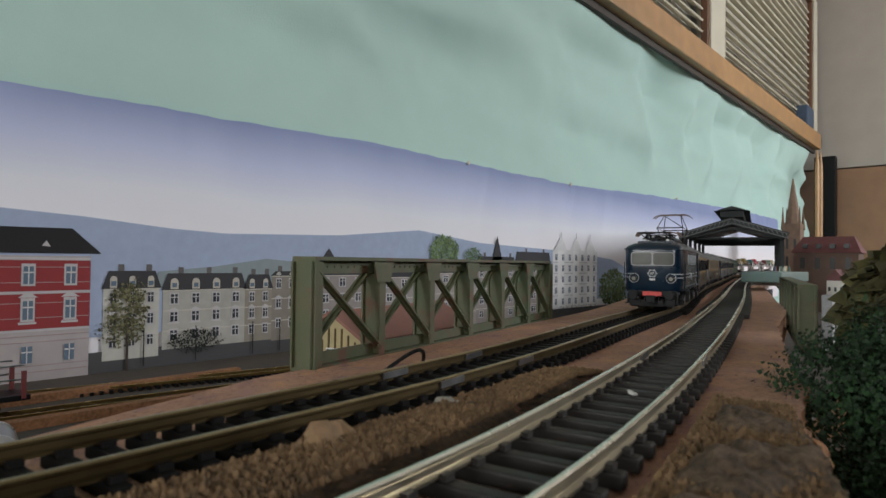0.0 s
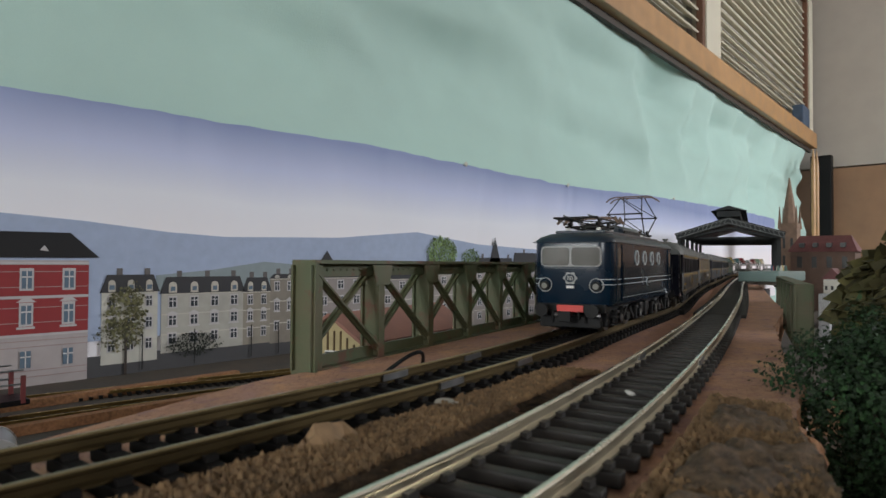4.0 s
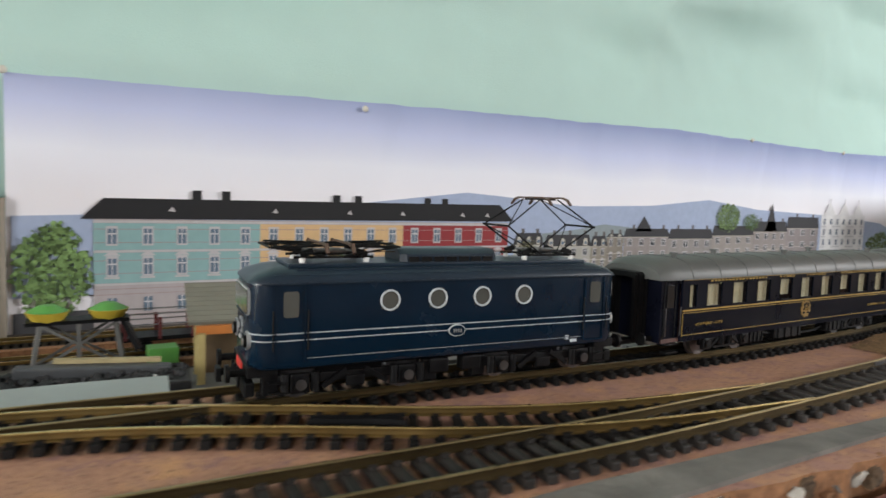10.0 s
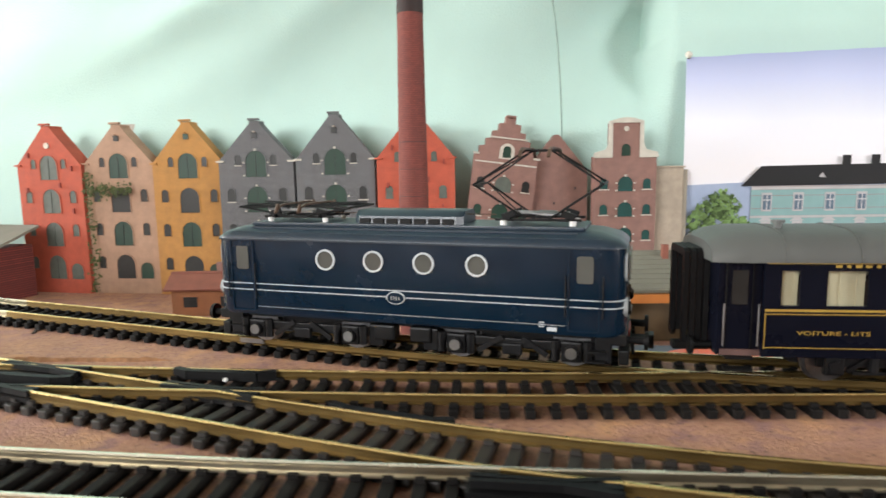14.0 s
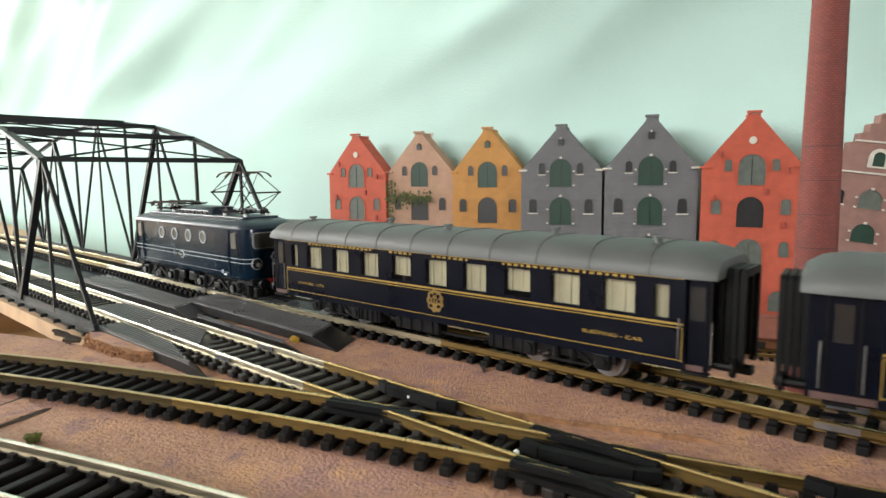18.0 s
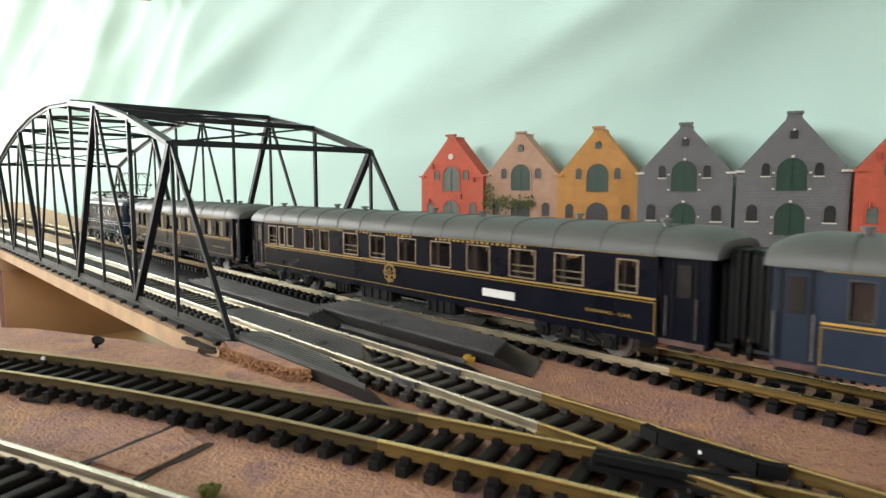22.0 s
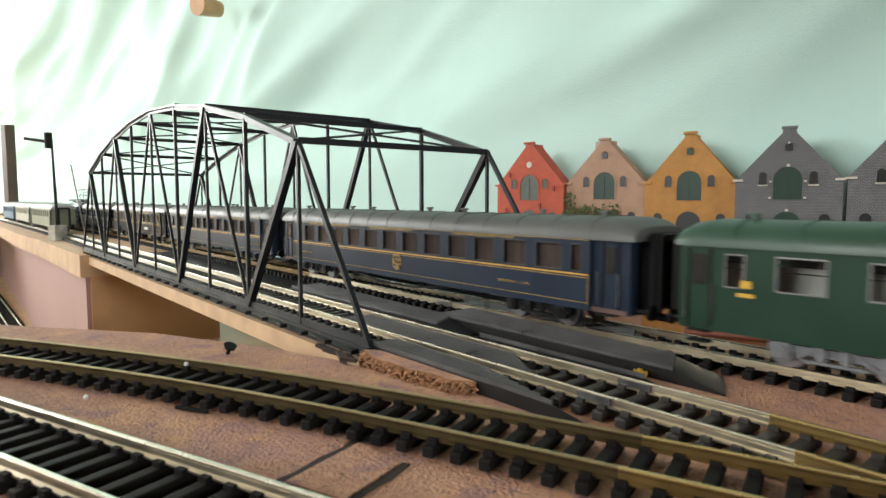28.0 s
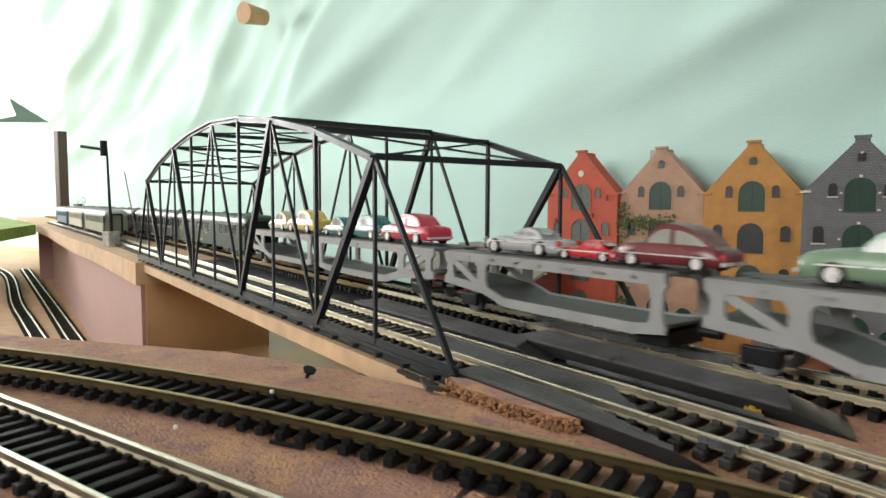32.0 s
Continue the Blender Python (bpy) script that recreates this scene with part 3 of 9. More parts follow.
def gable_house(label, x, w, top, shoulder, wall, gable, shutter, stone, y, yaw=0.0, style="spout", lean=0.0, deep=None):
    t = thing("canal_house", Matrix.Translation((x, y, ZY)) @ Matrix.Rotation(yaw, 4, "Z") @ Matrix.Rotation(lean, 4, "Y"), label, "model house", "row of canal houses")
    H, S = top - ZY, shoulder - ZY
    h = w / 2
    if style == "step":
        o = [(-h, 0), (h, 0), (h, S)]
        for k in range(5):
            o += [(h * (1 - 0.18 * (k + .7)), S + (H - S) * (k + 0.1) / 5), (h * (1 - 0.18 * (k + .7)), S + (H - S) * (k + 1) / 5)]
        o += [(-p, q) for p, q in o[:1:-1]]
    elif style == "neck":
        n = w * 0.235
        o = [(-h, 0), (h, 0), (h, S), (n, S + .004), (n, H - .004), (0, H), (-n, H - .004), (-n, S + .004), (-h, S)]
    elif style == "point":
        o = [(-h, 0), (h, 0), (h, S), (w * .03, H), (-w * .03, H), (-h, S)]
    else:
        n = w * 0.065
        o = [(-h, 0), (h, 0), (h, S), (n, H - 0.005), (n, H - 0.002), (-n, H - 0.002), (-n, H - 0.005), (-h, S)]
    bm = bmesh.new()
    plate(bm, o, 0.020)
    part("front_wall", bm, wall, t)
    if style in ("spout", "step"):
        bm = bmesh.new()
        box(bm, (0, -0.0006, H - .0005), (w * 0.15, 0.005, 0.0024), bevel=.0004)
        part("gable_cap", bm, gable, t)
    if style != "point":
        for sx in (-1, 1):
            bm = bmesh.new()
            box(bm, (sx * h * 0.95, -0.0008, S), (w * 0.10, 0.003, 0.0022), bevel=.0003)
            part("shoulder_stone", bm, stone, t)

    def opening(px, zz, ww, hh, material, stones, joint, trim=None):
        win = part("window", mesh_plate(arch(px, zz, ww, hh), -0.0002, 0.0006, material), None, t)
        bm = bmesh.new()
        f = 1.8 if trim else 1.10
        outer, inner = arch(px, zz - (f - 1) * ww * .2, ww * f, hh + (f - 1) * ww * .6), arch(px, zz, ww, hh)
        va = [bm.verts.new((a, -0.0009, b)) for a, b in outer]
        vb = [bm.verts.new((a, -0.0009, b)) for a, b in inner]
        vc = [bm.verts.new((a, 0.0002, b)) for a, b in inner]
        vd = [bm.verts.new((a, 0.0002, b)) for a, b in outer]
        for i in range(len(va)):
            j = (i + 1) % len(va)
            bm.faces.new((va[i], va[j], vb[j], vb[i]))
            bm.faces.new((vb[i], vb[j], vc[j], vc[i]))
            bm.faces.new((va[j], va[i], vd[i], vd[j]))
        part("window_surround", bm, trim or wall, win)
        if joint:
            bm = bmesh.new()
            box(bm, (px, -0.0003, zz + hh * 0.45), (0.0004, 0.0006, hh * 0.86))
            part("shutter_joint", bm, HOLE, win)
        if stones:
            spots = [(px, zz + hh * 1.04, .0026, .0022)]
            spots += [(px + k * ww * .60, zz + hh * q, .0022, .0016) for k in (-1, 1) for q in ((.05, .55) if ww > .014 else ())]
            if ww < .014:
                spots = [(px, zz - .0008, ww * 1.3, .0012)]
            for a, b, c, d in spots:
                bm = bmesh.new()
                box(bm, (a, -0.0010, b), (c, 0.0014, d), bevel=.0002)
                part("trim_stone", bm, STONE, win)
        return win

    stones = stone is STONE and wall is not BR_PINK
    deep = deep or shutter
    if style == "spout":
        for r in range(4):
            z0 = S - .0175 - .0405 * r
            hole = shutter if r == 0 else (deep if r % 2 else shutter)
            opening(0, z0, w * .27, .0295, hole, stones, hole is not HOLE)
            off, fw, fh = (.235, .075, .0115) if r == 0 else (.345, .10, .0150)
            for sx in (-1, 1):
                if r == 3 and sx > 0:
                    opening(w * .31, z0, w * .19, .0200, shutter, stones, False)
                else:
                    opening(sx * w * off, z0 + .0135 if r == 0 else z0 + .0125, w * fw, fh, HOLE if wall is not BR_RED else SHUTG, stones, False)
        bm = bmesh.new()
        if wall is BR_RED:
            rod(bm, (0, -.0012, S + (H - S) * .48), (0, .0006, S + (H - S) * .48), w * .04, 16)
            part("gable_disc", bm, STONE, t, "pale round plaque in the gable")
            for sx, zz in ((-.30, .012), (.36, -.004), (-.36, -.03), (.16, -.024), (.34, -.055)):
                bm = bmesh.new()
                box(bm, (sx * w, -.0010, S + zz), (w * .025, .0020, .0060))
                part("wall_anchor", bm, mat("dark_red_anchor", (.28, .05, .035), .7, vary=.1, scale=100), t)
        else:
            box(bm, (0, -0.0006, S + (H - S) * 0.62), (w * 0.07, 0.0010, w * 0.075))
            part("attic_hatch", bm, HOLE if wall is not BR_ORAN else SHUT, t)
            bm = bmesh.new()
            beam(bm, (0, .001, S + (H - S) * 0.70), (0, -.0050, S + (H - S) * 0.70), .0016, .0016)
            part("hoist_beam", bm, stone, t)
    elif style == "step":
        opening(0, S - .002, w * .13, .0130, SHUT, False, False, STONE)
        for zb in (S - .0085, S + .0195):
            bm = bmesh.new()
            box(bm, (0, -.0007, zb), (w * (.96 if zb < S else .60), .0016, .0016))
            part("stone_band", bm, STONE, t)
        for r in range(4):
            zc = S - .032 - .031 * r
            mid = (HOLE, SHUT, SHUTG, SHUT)[(r + 2) % 4] if r != 0 else SHUTG
            opening(0, zc - .0085, w * .26, .0175 if r < 3 else .022, mid, stones, False)
            for sx in (-1, 1):
                opening(sx * w * .355, zc - .0060, w * .12, .0125, HOLE if r % 2 == 0 else SHUT, stones, False)
    elif style == "neck":
        opening(0, S + .001, w * .15, .0130, SHUT, False, False)
        for r in range(4):
            zc = S - .030 - .0285 * r
            opening(0, zc - .0080, w * .24, .0165, TEAL_SHUT, stones, False)
            for sx in (-1, 1):
                opening(sx * w * .35, zc - .0055, w * .13, .0115, TEAL_SHUT, stones, False)
        # white scrolled wings and a pediment
        n = w * .235
        for sx in (-1, 1):
            bm = bmesh.new()
            pts = [(sx * (h + .0012), S - .001), (sx * (h + .0012), S + .0045), (sx * h * .86, S + .0060), (sx * (n + .006), S + .0080), (sx * (n + .0034), S + .0140), (sx * (n + .0028), H - .004), (sx * (n - .0012), H - .004), (sx * (n - .0012), S - .001)]
            plate(bm, pts if sx > 0 else pts[::-1], .0030, Matrix.Translation((0, -.0012, 0)))
            part("gable_wing", bm, STONE, t)
        bm = bmesh.new()
        plate(bm, [(-n - .003, H - .0042), (n + .003, H - .0042), (n + .003, H - .0022), (n * .5, H + .0008), (0, H + .0018), (-n * .5, H + .0008), (-n - .003, H - .0022)], .0040, Matrix.Translation((0, -.0018, 0)))
        part("pediment", bm, STONE, t)
        bm = bmesh.new()
        rod(bm, (0, -.0016, H - .0105), (0, .0006, H - .0105), .0028, 14)
        part("gable_disc", bm, STONE, t)
    else:
        for k in range(5):
            bm = bmesh.new()
            box(bm, (w * (.30 - .17 * k), -.0004, S - .02 - .017 * ((k * 3) % 5)), (.0016, .0008, .0030))
            part("wall_anchor", bm, HOLE, t)
    return t


def mesh_plate(outline, y0, d, material):
    bm = bmesh.new()
    plate(bm, outline, d, Matrix.Translation((0, y0, 0)))
    return mesh_of("window", bm, material)


HOLE = mat("dark_window_hole", (0.02, 0.022, 0.022), 0.4, vary=0.2, scale=200)
SHUT = mat("dark_green_shutter", (0.010, 0.045, 0.027), 0.5, vary=0.2, scale=150)
SHUTG = mat("grey_green_shutter", (0.11, 0.13, 0.11), 0.6, vary=0.2, scale=150)
TEAL_SHUT = mat("teal_green_shutter", (0.008, 0.07, 0.062), 0.5, vary=0.2, scale=150)
STONE = mat("pale_stone_trim", (0.58, 0.55, 0.48), 0.8, vary=0.12, scale=150)


def brickwork(name, colour, mortar, fine=0.5):
    """Model brick relief in fine courses."""
    m = mat(name, colour, 0.8, vary=0.14, scale=110, bump=0.25)
    n, l = m.node_tree.nodes, m.node_tree.links
    b = n["Principled BSDF"]
    src = b.inputs["Base Color"].links[0].from_socket
    co = n.new("ShaderNodeTexCoord")
    mp = n.new("ShaderNodeMapping")
    mp.inputs["Rotation"].default_value = (radians(90), 0, 0)
    br = n.new("ShaderNodeTexBrick")
    br.inputs["Scale"].default_value = 190
    br.inputs["Mortar Size"].default_value = 0.035
    br.inputs["Color1"].default_value, br.inputs["Color2"].default_value, br.inputs["Mortar"].default_value = (1, 1, 1, 1), (.86, .86, .86, 1), (*mortar, 1)
    mix = n.new("ShaderNodeMix")
    mix.data_type, mix.blend_type = "RGBA", "MULTIPLY"
    mix.inputs[0].default_value = fine
    l.new(co.outputs["Object"], mp.inputs[0])
    l.new(mp.outputs[0], br.inputs["Vector"])
    l.new(src, mix.inputs[6])
    l.new(br.outputs["Color"], mix.inputs[7])
    l.new(mix.outputs[2], b.inputs["Base Color"])
    return m


BR_RED = brickwork("orange_red_brickwork", (0.50, 0.10, 0.055), (.7, .7, .7))
BR_PINK = brickwork("weathered_pink_render", (0.46, 0.29, 0.20), (.8, .8, .75))
BR_ORAN = brickwork("ochre_brickwork", (0.50, 0.25, 0.07), (.8, .8, .8))
BR_GREY = brickwork("dark_grey_brickwork", (0.098, 0.100, 0.105), (2.4, 2.4, 2.4), 0.9)
BR_BRN = brickwork("red_brown_brickwork", (0.27, 0.15, 0.125), (1.3, 1.3, 1.3))
BR_CREAM = brickwork("cream_render", (0.50, 0.42, 0.33), (.8, .8, .8))

HOUSES = [
    ("red brick canal house with spout gable and grey-green shutters", -.6113, .090, .119, .070, BR_RED, BR_RED, SHUTG, BR_RED, .748, -0.18, "spout"),
    ("pink rendered canal house with ivy and white trim", -.5215, .088, .1186, .071, BR_PINK, BR_PINK, SHUT, BR_PINK, .740, -0.10, "spout", 0, HOLE),
    ("ochre brick canal house with dark green shutters", -.4335, .087, .1199, .070, BR_ORAN, BR_ORAN, SHUT, BR_ORAN, .730, -0.06, "spout", 0, HOLE),
    ("dark grey brick canal house with white corner stones", -.3470, .086, .1185, .071, BR_GREY, BR_GREY, SHUT, STONE, .712, 0.0, "spout"),
    ("dark grey brick canal house with round shuttered doors", -.2560, .090, .1245, .072, BR_GREY, BR_GREY, SHUT, STONE, .711, 0.0, "spout"),
    ("orange-red canal house with open loft doors", -.1640, .088, .1240, .072, BR_RED, BR_RED, SHUTG, BR_RED, .706, 0.0, "spout", 0, HOLE),
    ("brown brick canal house with stepped gable", -.0830, .072, .1180, .074, BR_BRN, BR_BRN, SHUT, STONE, .706, 0.03, "step", .131),
    ("plain brown brick house with blank pointed gable", -.0035, .070, .0960, .055, BR_BRN, BR_BRN, SHUT, BR_BRN, .722, 0.0, "point"),
    ("brown brick canal house with white-trimmed neck gable", .0690, .068, .1110, .070, BR_BRN, STONE, SHUT, STONE, .700, 0.0, "neck"),
]
for h in HOUSES:
    gable_house(*h)

# ---------------------------------------------------------------- the train
def wheelset(bm, x, r=0.0058, gauge=0.0082):
    for s in (-1, 1):
        rod(bm, (x, s * gauge, r), (x, s * (gauge + 0.0022), r), r, 20)
        rod(bm, (x, s * (gauge - 0.0006), r), (x, s * gauge, r), r * 1.12, 20)
    rod(bm, (x, -gauge, r), (x, gauge, r), 0.001, 8)


def rounded_rect(x, z, w, h, r, n=4):
    pts = []
    for cx, cz, a0 in ((x + w / 2 - r, z + h / 2 - r, 0), (x - w / 2 + r, z + h / 2 - r, 90), (x - w / 2 + r, z - h / 2 + r, 180), (x + w / 2 - r, z - h / 2 + r, 270)):
        for k in range(n + 1):
            a = radians(a0 + 90 * k / n)
            pts.append((cx + r * math.cos(a), cz + r * math.sin(a)))
    return pts


def side_plate(outline, side, half, depth=0.0005):
    """A thin plate on the side wall at y = side * half."""
    bm = bmesh.new()
    plate(bm, outline, depth, Matrix.Translation((0, side * half - (0 if side > 0 else depth), 0)))
    return bm


def loco():
    t = thing("electric_locomotive", Matrix(), "dark blue four-axle electric locomotive with twin white lines", "locomotive", "the train")
    HB, HL = 0.0165, 0.068

    def ring(z, sc, inset):
        pts = []
        w, l, r = HB * sc, HL - inset, 0.006
        for cx, cy, a0 in ((l - r, w - r, 0), (-l + r, w - r, 90), (-l + r, -w + r, 180), (l - r, -w + r, 270)):
            for k in range(6):
                a = radians(a0 + 18 * k)
                pts.append((cx + r * math.cos(a), cy + r * math.sin(a), z))
        return pts
    bm = bmesh.new()
    loft(bm, [ring(0.0108, .96, .0006), ring(0.0122, 1.0, 0), ring(0.0350, 1.0, 0.0004), ring(0.0362, 1.0, 0.0006)])
    body = part("body", bm, LOCOBLUE, t, "dark blue painted loco body", 50)
    bm = bmesh.new()
    loft(bm, [ring(0.0362, 1.02, .0000), ring(0.0369, 1.02, 0.0002), ring(0.0385, .94, 0.0022), ring(0.0400, .78, 0.0065), ring(0.0407, .55, 0.012)])
    roof = part("roof", bm, LOCOROOF, t, "blue-grey curved roof", 50)
    bm = bmesh.new()
    box(bm, (0, 0, 0.0410), (0.112, 0.021, 0.0012), bevel=0.0004)
    part("roof_walkway", bm, LOCOROOF, roof)
    for s in (-1, 1):
        for c, d in (((0, s * 0.0122, 0.0400), (0.108, 0.0022, 0.0006)), ((0, s * 0.0150, 0.0384), (0.122, 0.0006, 0.0008)), ((0, s * 0.0169, 0.0364), (0.130, 0.0004, 0.0005))):
            bm = bmesh.new()
            box(bm, c, d)
            part("roof_rail", bm, LOCOROOF, roof)
    bm = bmesh.new()
    loft(bm, [[(x, y * f, z) for y, z in ((-.009, .0412), (-.0085, .0440), (-.006, .0456), (.006, .0456), (.0085, .0440), (.009, .0412))] for x, f in ((-0.0185, .8), (-0.0165, 1), (0.0165, 1), (0.0185, .8))])
    vent = part("roof_hood", bm, LOCOROOF, roof, "", 40)
    for s in (-1, 1):
        bm = bmesh.new()
        for k in range(7):
            box(bm, (-0.014 + k * 0.0047, s * 0.0088, 0.0424), (0.0036, 0.0012, 0.0018))
        part("louvre", bm, BLACK, vent)
    # portholes, stripes and doors on both sides
    for s in (-1, 1):
        for x in (-.0251, -.00835, .00835, .0251):
            bm = bmesh.new()
            for r0, r1, y0, y1 in ((0.0034, 0.00285, 0.0, 0.0006),):
                va = [(x + r0 * math.cos(a), s * (HB + y0), .0304 + r0 * math.sin(a)) for a in np.linspace(0, 2 * math.pi, 24, endpoint=False)]
                vb = [(x + r0 * math.cos(a), s * (HB + y1), .0304 + r0 * math.sin(a)) for a in np.linspace(0, 2 * math.pi, 24, endpoint=False)]
                vc = [(x + r1 * math.cos(a), s * (HB + y1), .0304 + r1 * math.sin(a)) for a in np.linspace(0, 2 * math.pi, 24, endpoint=False)]
                vd = [(x + r1 * math.cos(a), s * (HB + y0), .0304 + r1 * math.sin(a)) for a in np.linspace(0, 2 * math.pi, 24, endpoint=False)]
                loft(bm, [va, vb, vc, vd], caps=False)
            part("porthole", bm, LINE, body, "bright round porthole rim")
            part("porthole_glass", side_plate(arch(x, .02755, .0057, .0057, 14), s, HB, 0.0002), LOCOPANE, body)
        for z in (.0192, .0213):
            part("white_line", side_plate([(-.062, z), (.062, z), (.062, z + .00028), (-.062, z + .00028)], s, HB, 0.0001), LINE, body)
        part("lower_line", side_plate([(-.0512, .0136), (.0512, .0136), (.0512, .01378), (-.0512, .01378)], s, HB, 0.0001), GREYLINE, body)
        for x in (-.052, .052):
            bm = bmesh.new()
            box(bm, (x, s * (HB + .0002), .0238), (.0005, .0006, .0226))
            part("panel_edge", bm, LOCOBLUE, body)
        for x in (-.0565, .0565):
            bm = bmesh.new()
            o, i = rounded_rect(x, .0242, .0088, .0242, .0008), rounded_rect(x, .0242, .0080, .0234, .0006)
            va, vb, vc = ([bm.verts.new((a, s * y, b)) for a, b in p] for p, y in ((o, HB), (o, HB + .0003), (i, HB + .0003)))
            for k in range(len(va)):
                j = (k + 1) % len(va)
                bm.faces.new((va[k], va[j], vb[j], vb[k]))
                bm.faces.new((vb[k], vb[j], vc[j], vc[k]))
            door = part("cab_door", bm, LOCOBLUE, body)
            part("door_window", side_plate(rounded_rect(x - .0002, .0302, .0046, .0078, .0008), s, HB, 0.0003), LOCOPANE, door)
            bm = bmesh.new()
            for k in (-1, 1):
                rod(bm, (x + k * .0052, s * (HB + .0008), .0165), (x + k * .0052, s * (HB + .0008), .0285), .00025, 6)
            part("handrail", bm, BLACK, door)
        part("number_plate", side_plate([(.001 + .0031 * math.cos(a), .0192 + .0020 * math.sin(a)) for a in np.linspace(0, 2 * math.pi, 24, endpoint=False)], s, HB, 0.0005), LINE, body, "oval plate with a pale rim")
        part("plate_face", side_plate([(.001 + .0028 * math.cos(a), .0192 + .00175 * math.sin(a)) for a in np.linspace(0, 2 * math.pi, 24, endpoint=False)], s, HB, 0.0007), LOCOBLUE, body)
        for k in range(4):
            bm = bmesh.new()
            box(bm, (.001 + (k - 1.5) * .00085, s * (HB + .0008), .0192), (.0003, .0003, .0011))
            part("plate_bar", bm, GREYLINE, body)
        for c, d in [((-.0475, .0125), (.0028, .0011))] + [((-.0445, .0132 + .0006 * k), (.0016, .0003)) for k in range(3)]:
            bm = bmesh.new()
            box(bm, (c[0], s * (HB + .0002), c[1]), (d[0], .0002, d[1]))
            part("data_bar", bm, LINE, body)
    # cab ends
    for e in (-1, 1):
        X = HL * e
        bm = bmesh.new()
        plate(bm, rounded_rect(0, .0305, .0250, .0082, .0019), .0007, Matrix.Translation((X - e * .0003 + .00035, 0, 0)) @ Matrix.Rotation(radians(90), 4, "Z"))
        front = part("windscreen_frame", bm, GREYLINE, body, "bright windscreen frame")
        for s in (-1, 1):
            bm = bmesh.new()
            plate(bm, rounded_rect(s * .0062, .0305, .0114, .0072, .0014), .0004, Matrix.Translation((X + e * .0004, 0, 0)) @ Matrix.Rotation(radians(90), 4, "Z"))
            part("windscreen", bm, DARKPANE, front)
            bm = bmesh.new()
            angles = np.linspace(0, 2 * math.pi, 28, endpoint=False)
            loft(bm, [[(X + e * dx, s * .0106 + r * math.cos(a), .0190 + r * math.sin(a)) for a in angles] for r, dx in ((.0029, -.0008), (.0029, .0004), (.0026, .0004), (.0026, -.0004))], caps=False)
            lamp = part("headlamp_ring", bm, GREYLINE, body, "pale painted ring round the headlamp")
            bm = bmesh.new()
            rod(bm, (X - e * .0006, s * .0106, .0187), (X + e * .0012, s * .0106, .0187), .0019, 20)
            part("headlamp_hood", bm, BLACK, lamp)
            bm = bmesh.new()
            rod(bm, (X, s * .0106, .0186), (X + e * .0015, s * .0106, .0186), .0012, 16)
            part("headlamp_lens", bm, LENS, lamp)
            bm = bmesh.new()
            rod(bm, (X - e * .001, s * .0102, .0092), (X + e * .0050, s * .0102, .0092), .0012, 10)
            rod(bm, (X + e * .0050, s * .0102, .0092), (X + e * .0062, s * .0102, .0092), .0027, 18)
            part("buffer", bm, BLACK, t)
            for z in (.0192, .0213):
                bm = bmesh.new()
                bend = [(HL - .006 + .0061 * math.cos(a), HB - .006 + .0061 * math.sin(a)) for a in np.linspace(.30 if z < .02 else .12, math.pi / 2, 9)]
                loft(bm, [[(e * a, s * b, z), (e * (a - .0003), s * (b - .0003), z), (e * (a - .0003), s * (b - .0003), z + .00028), (e * a, s * b, z + .00028)] for a, b in bend])
                part("white_line", bm, LINE, body)
        bm = bmesh.new()
        plate(bm, [(.0026 * (1 + .14 * math.cos(6 * a)) * math.cos(a), .0218 + .0024 * (1 + .14 * math.cos(6 * a)) * math.sin(a)) for a in np.linspace(0, 2 * math.pi, 36, endpoint=False)], .0006, Matrix.Translation((X + e * .0002 + .0003, 0, 0)) @ Matrix.Rotation(radians(90), 4, "Z"))
        emblem = part("emblem", bm, GREYLINE, body, "scalloped dull metal emblem")
        bm = bmesh.new()
        plate(bm, [(.0019 * math.cos(a), .0218 + .0017 * math.sin(a)) for a in np.linspace(0, 2 * math.pi, 24, endpoint=False)], .0004, Matrix.Translation((X + e * .0006 + .0002, 0, 0)) @ Matrix.Rotation(radians(90), 4, "Z"))
        part("emblem_field", bm, LOCOBLUE, emblem)
        for dy, tilt in ((-.0008, 0), (-.0002, 20), (.0004, 0), (.0010, 12)):
            bm = bmesh.new()
            box(bm, (X + e * .0009, dy, .0218), (.0003, .0003, .0018), Matrix.Rotation(radians(tilt), 4, "X"))
            part("emblem_bar", bm, GREYLINE, emblem)
        bm = bmesh.new()
        box(bm, (X + e * .0002, 0, .0182), (.0006, .0034, .0013), bevel=.0002)
        part("number_plate", bm, STEEL, body)
        for k in range(4):
            bm = bmesh.new()
            box(bm, (X + e * .0006, (k - 1.5) * .00075, .0182), (.0003, .0004, .0008))
            part("plate_bar", bm, WHITE, body)
        bm = bmesh.new()
        box(bm, (X + e * .0001, 0, .0258), (.0004, .0230, .0003))
        part("cab_seam", bm, LOCOROOF, body)
        bm = bmesh.new()
        box(bm, (X + e * .0002, 0, .0096), (.0014, .0110, .0028), bevel=.0003)
        part("buffer_beam", bm, RED, t, "red buffer beam panel")
        bm = bmesh.new()
        box(bm, (X - e * .004, 0, .0098), (.009, .028, .0034), bevel=.0004)
        box(bm, (X - e * .0005, 0, .0042), (.003, .025, .0044), bevel=.0005)
        rod(bm, (X, 0, .0072), (X + e * .0075, 0, .0072), .0012, 8)
        box(bm, (X + e * .0070, 0, .0068), (.0016, .0050, .0042), bevel=.0003)
        part("coupling", bm, BLACK, t)
        bm = bmesh.new()
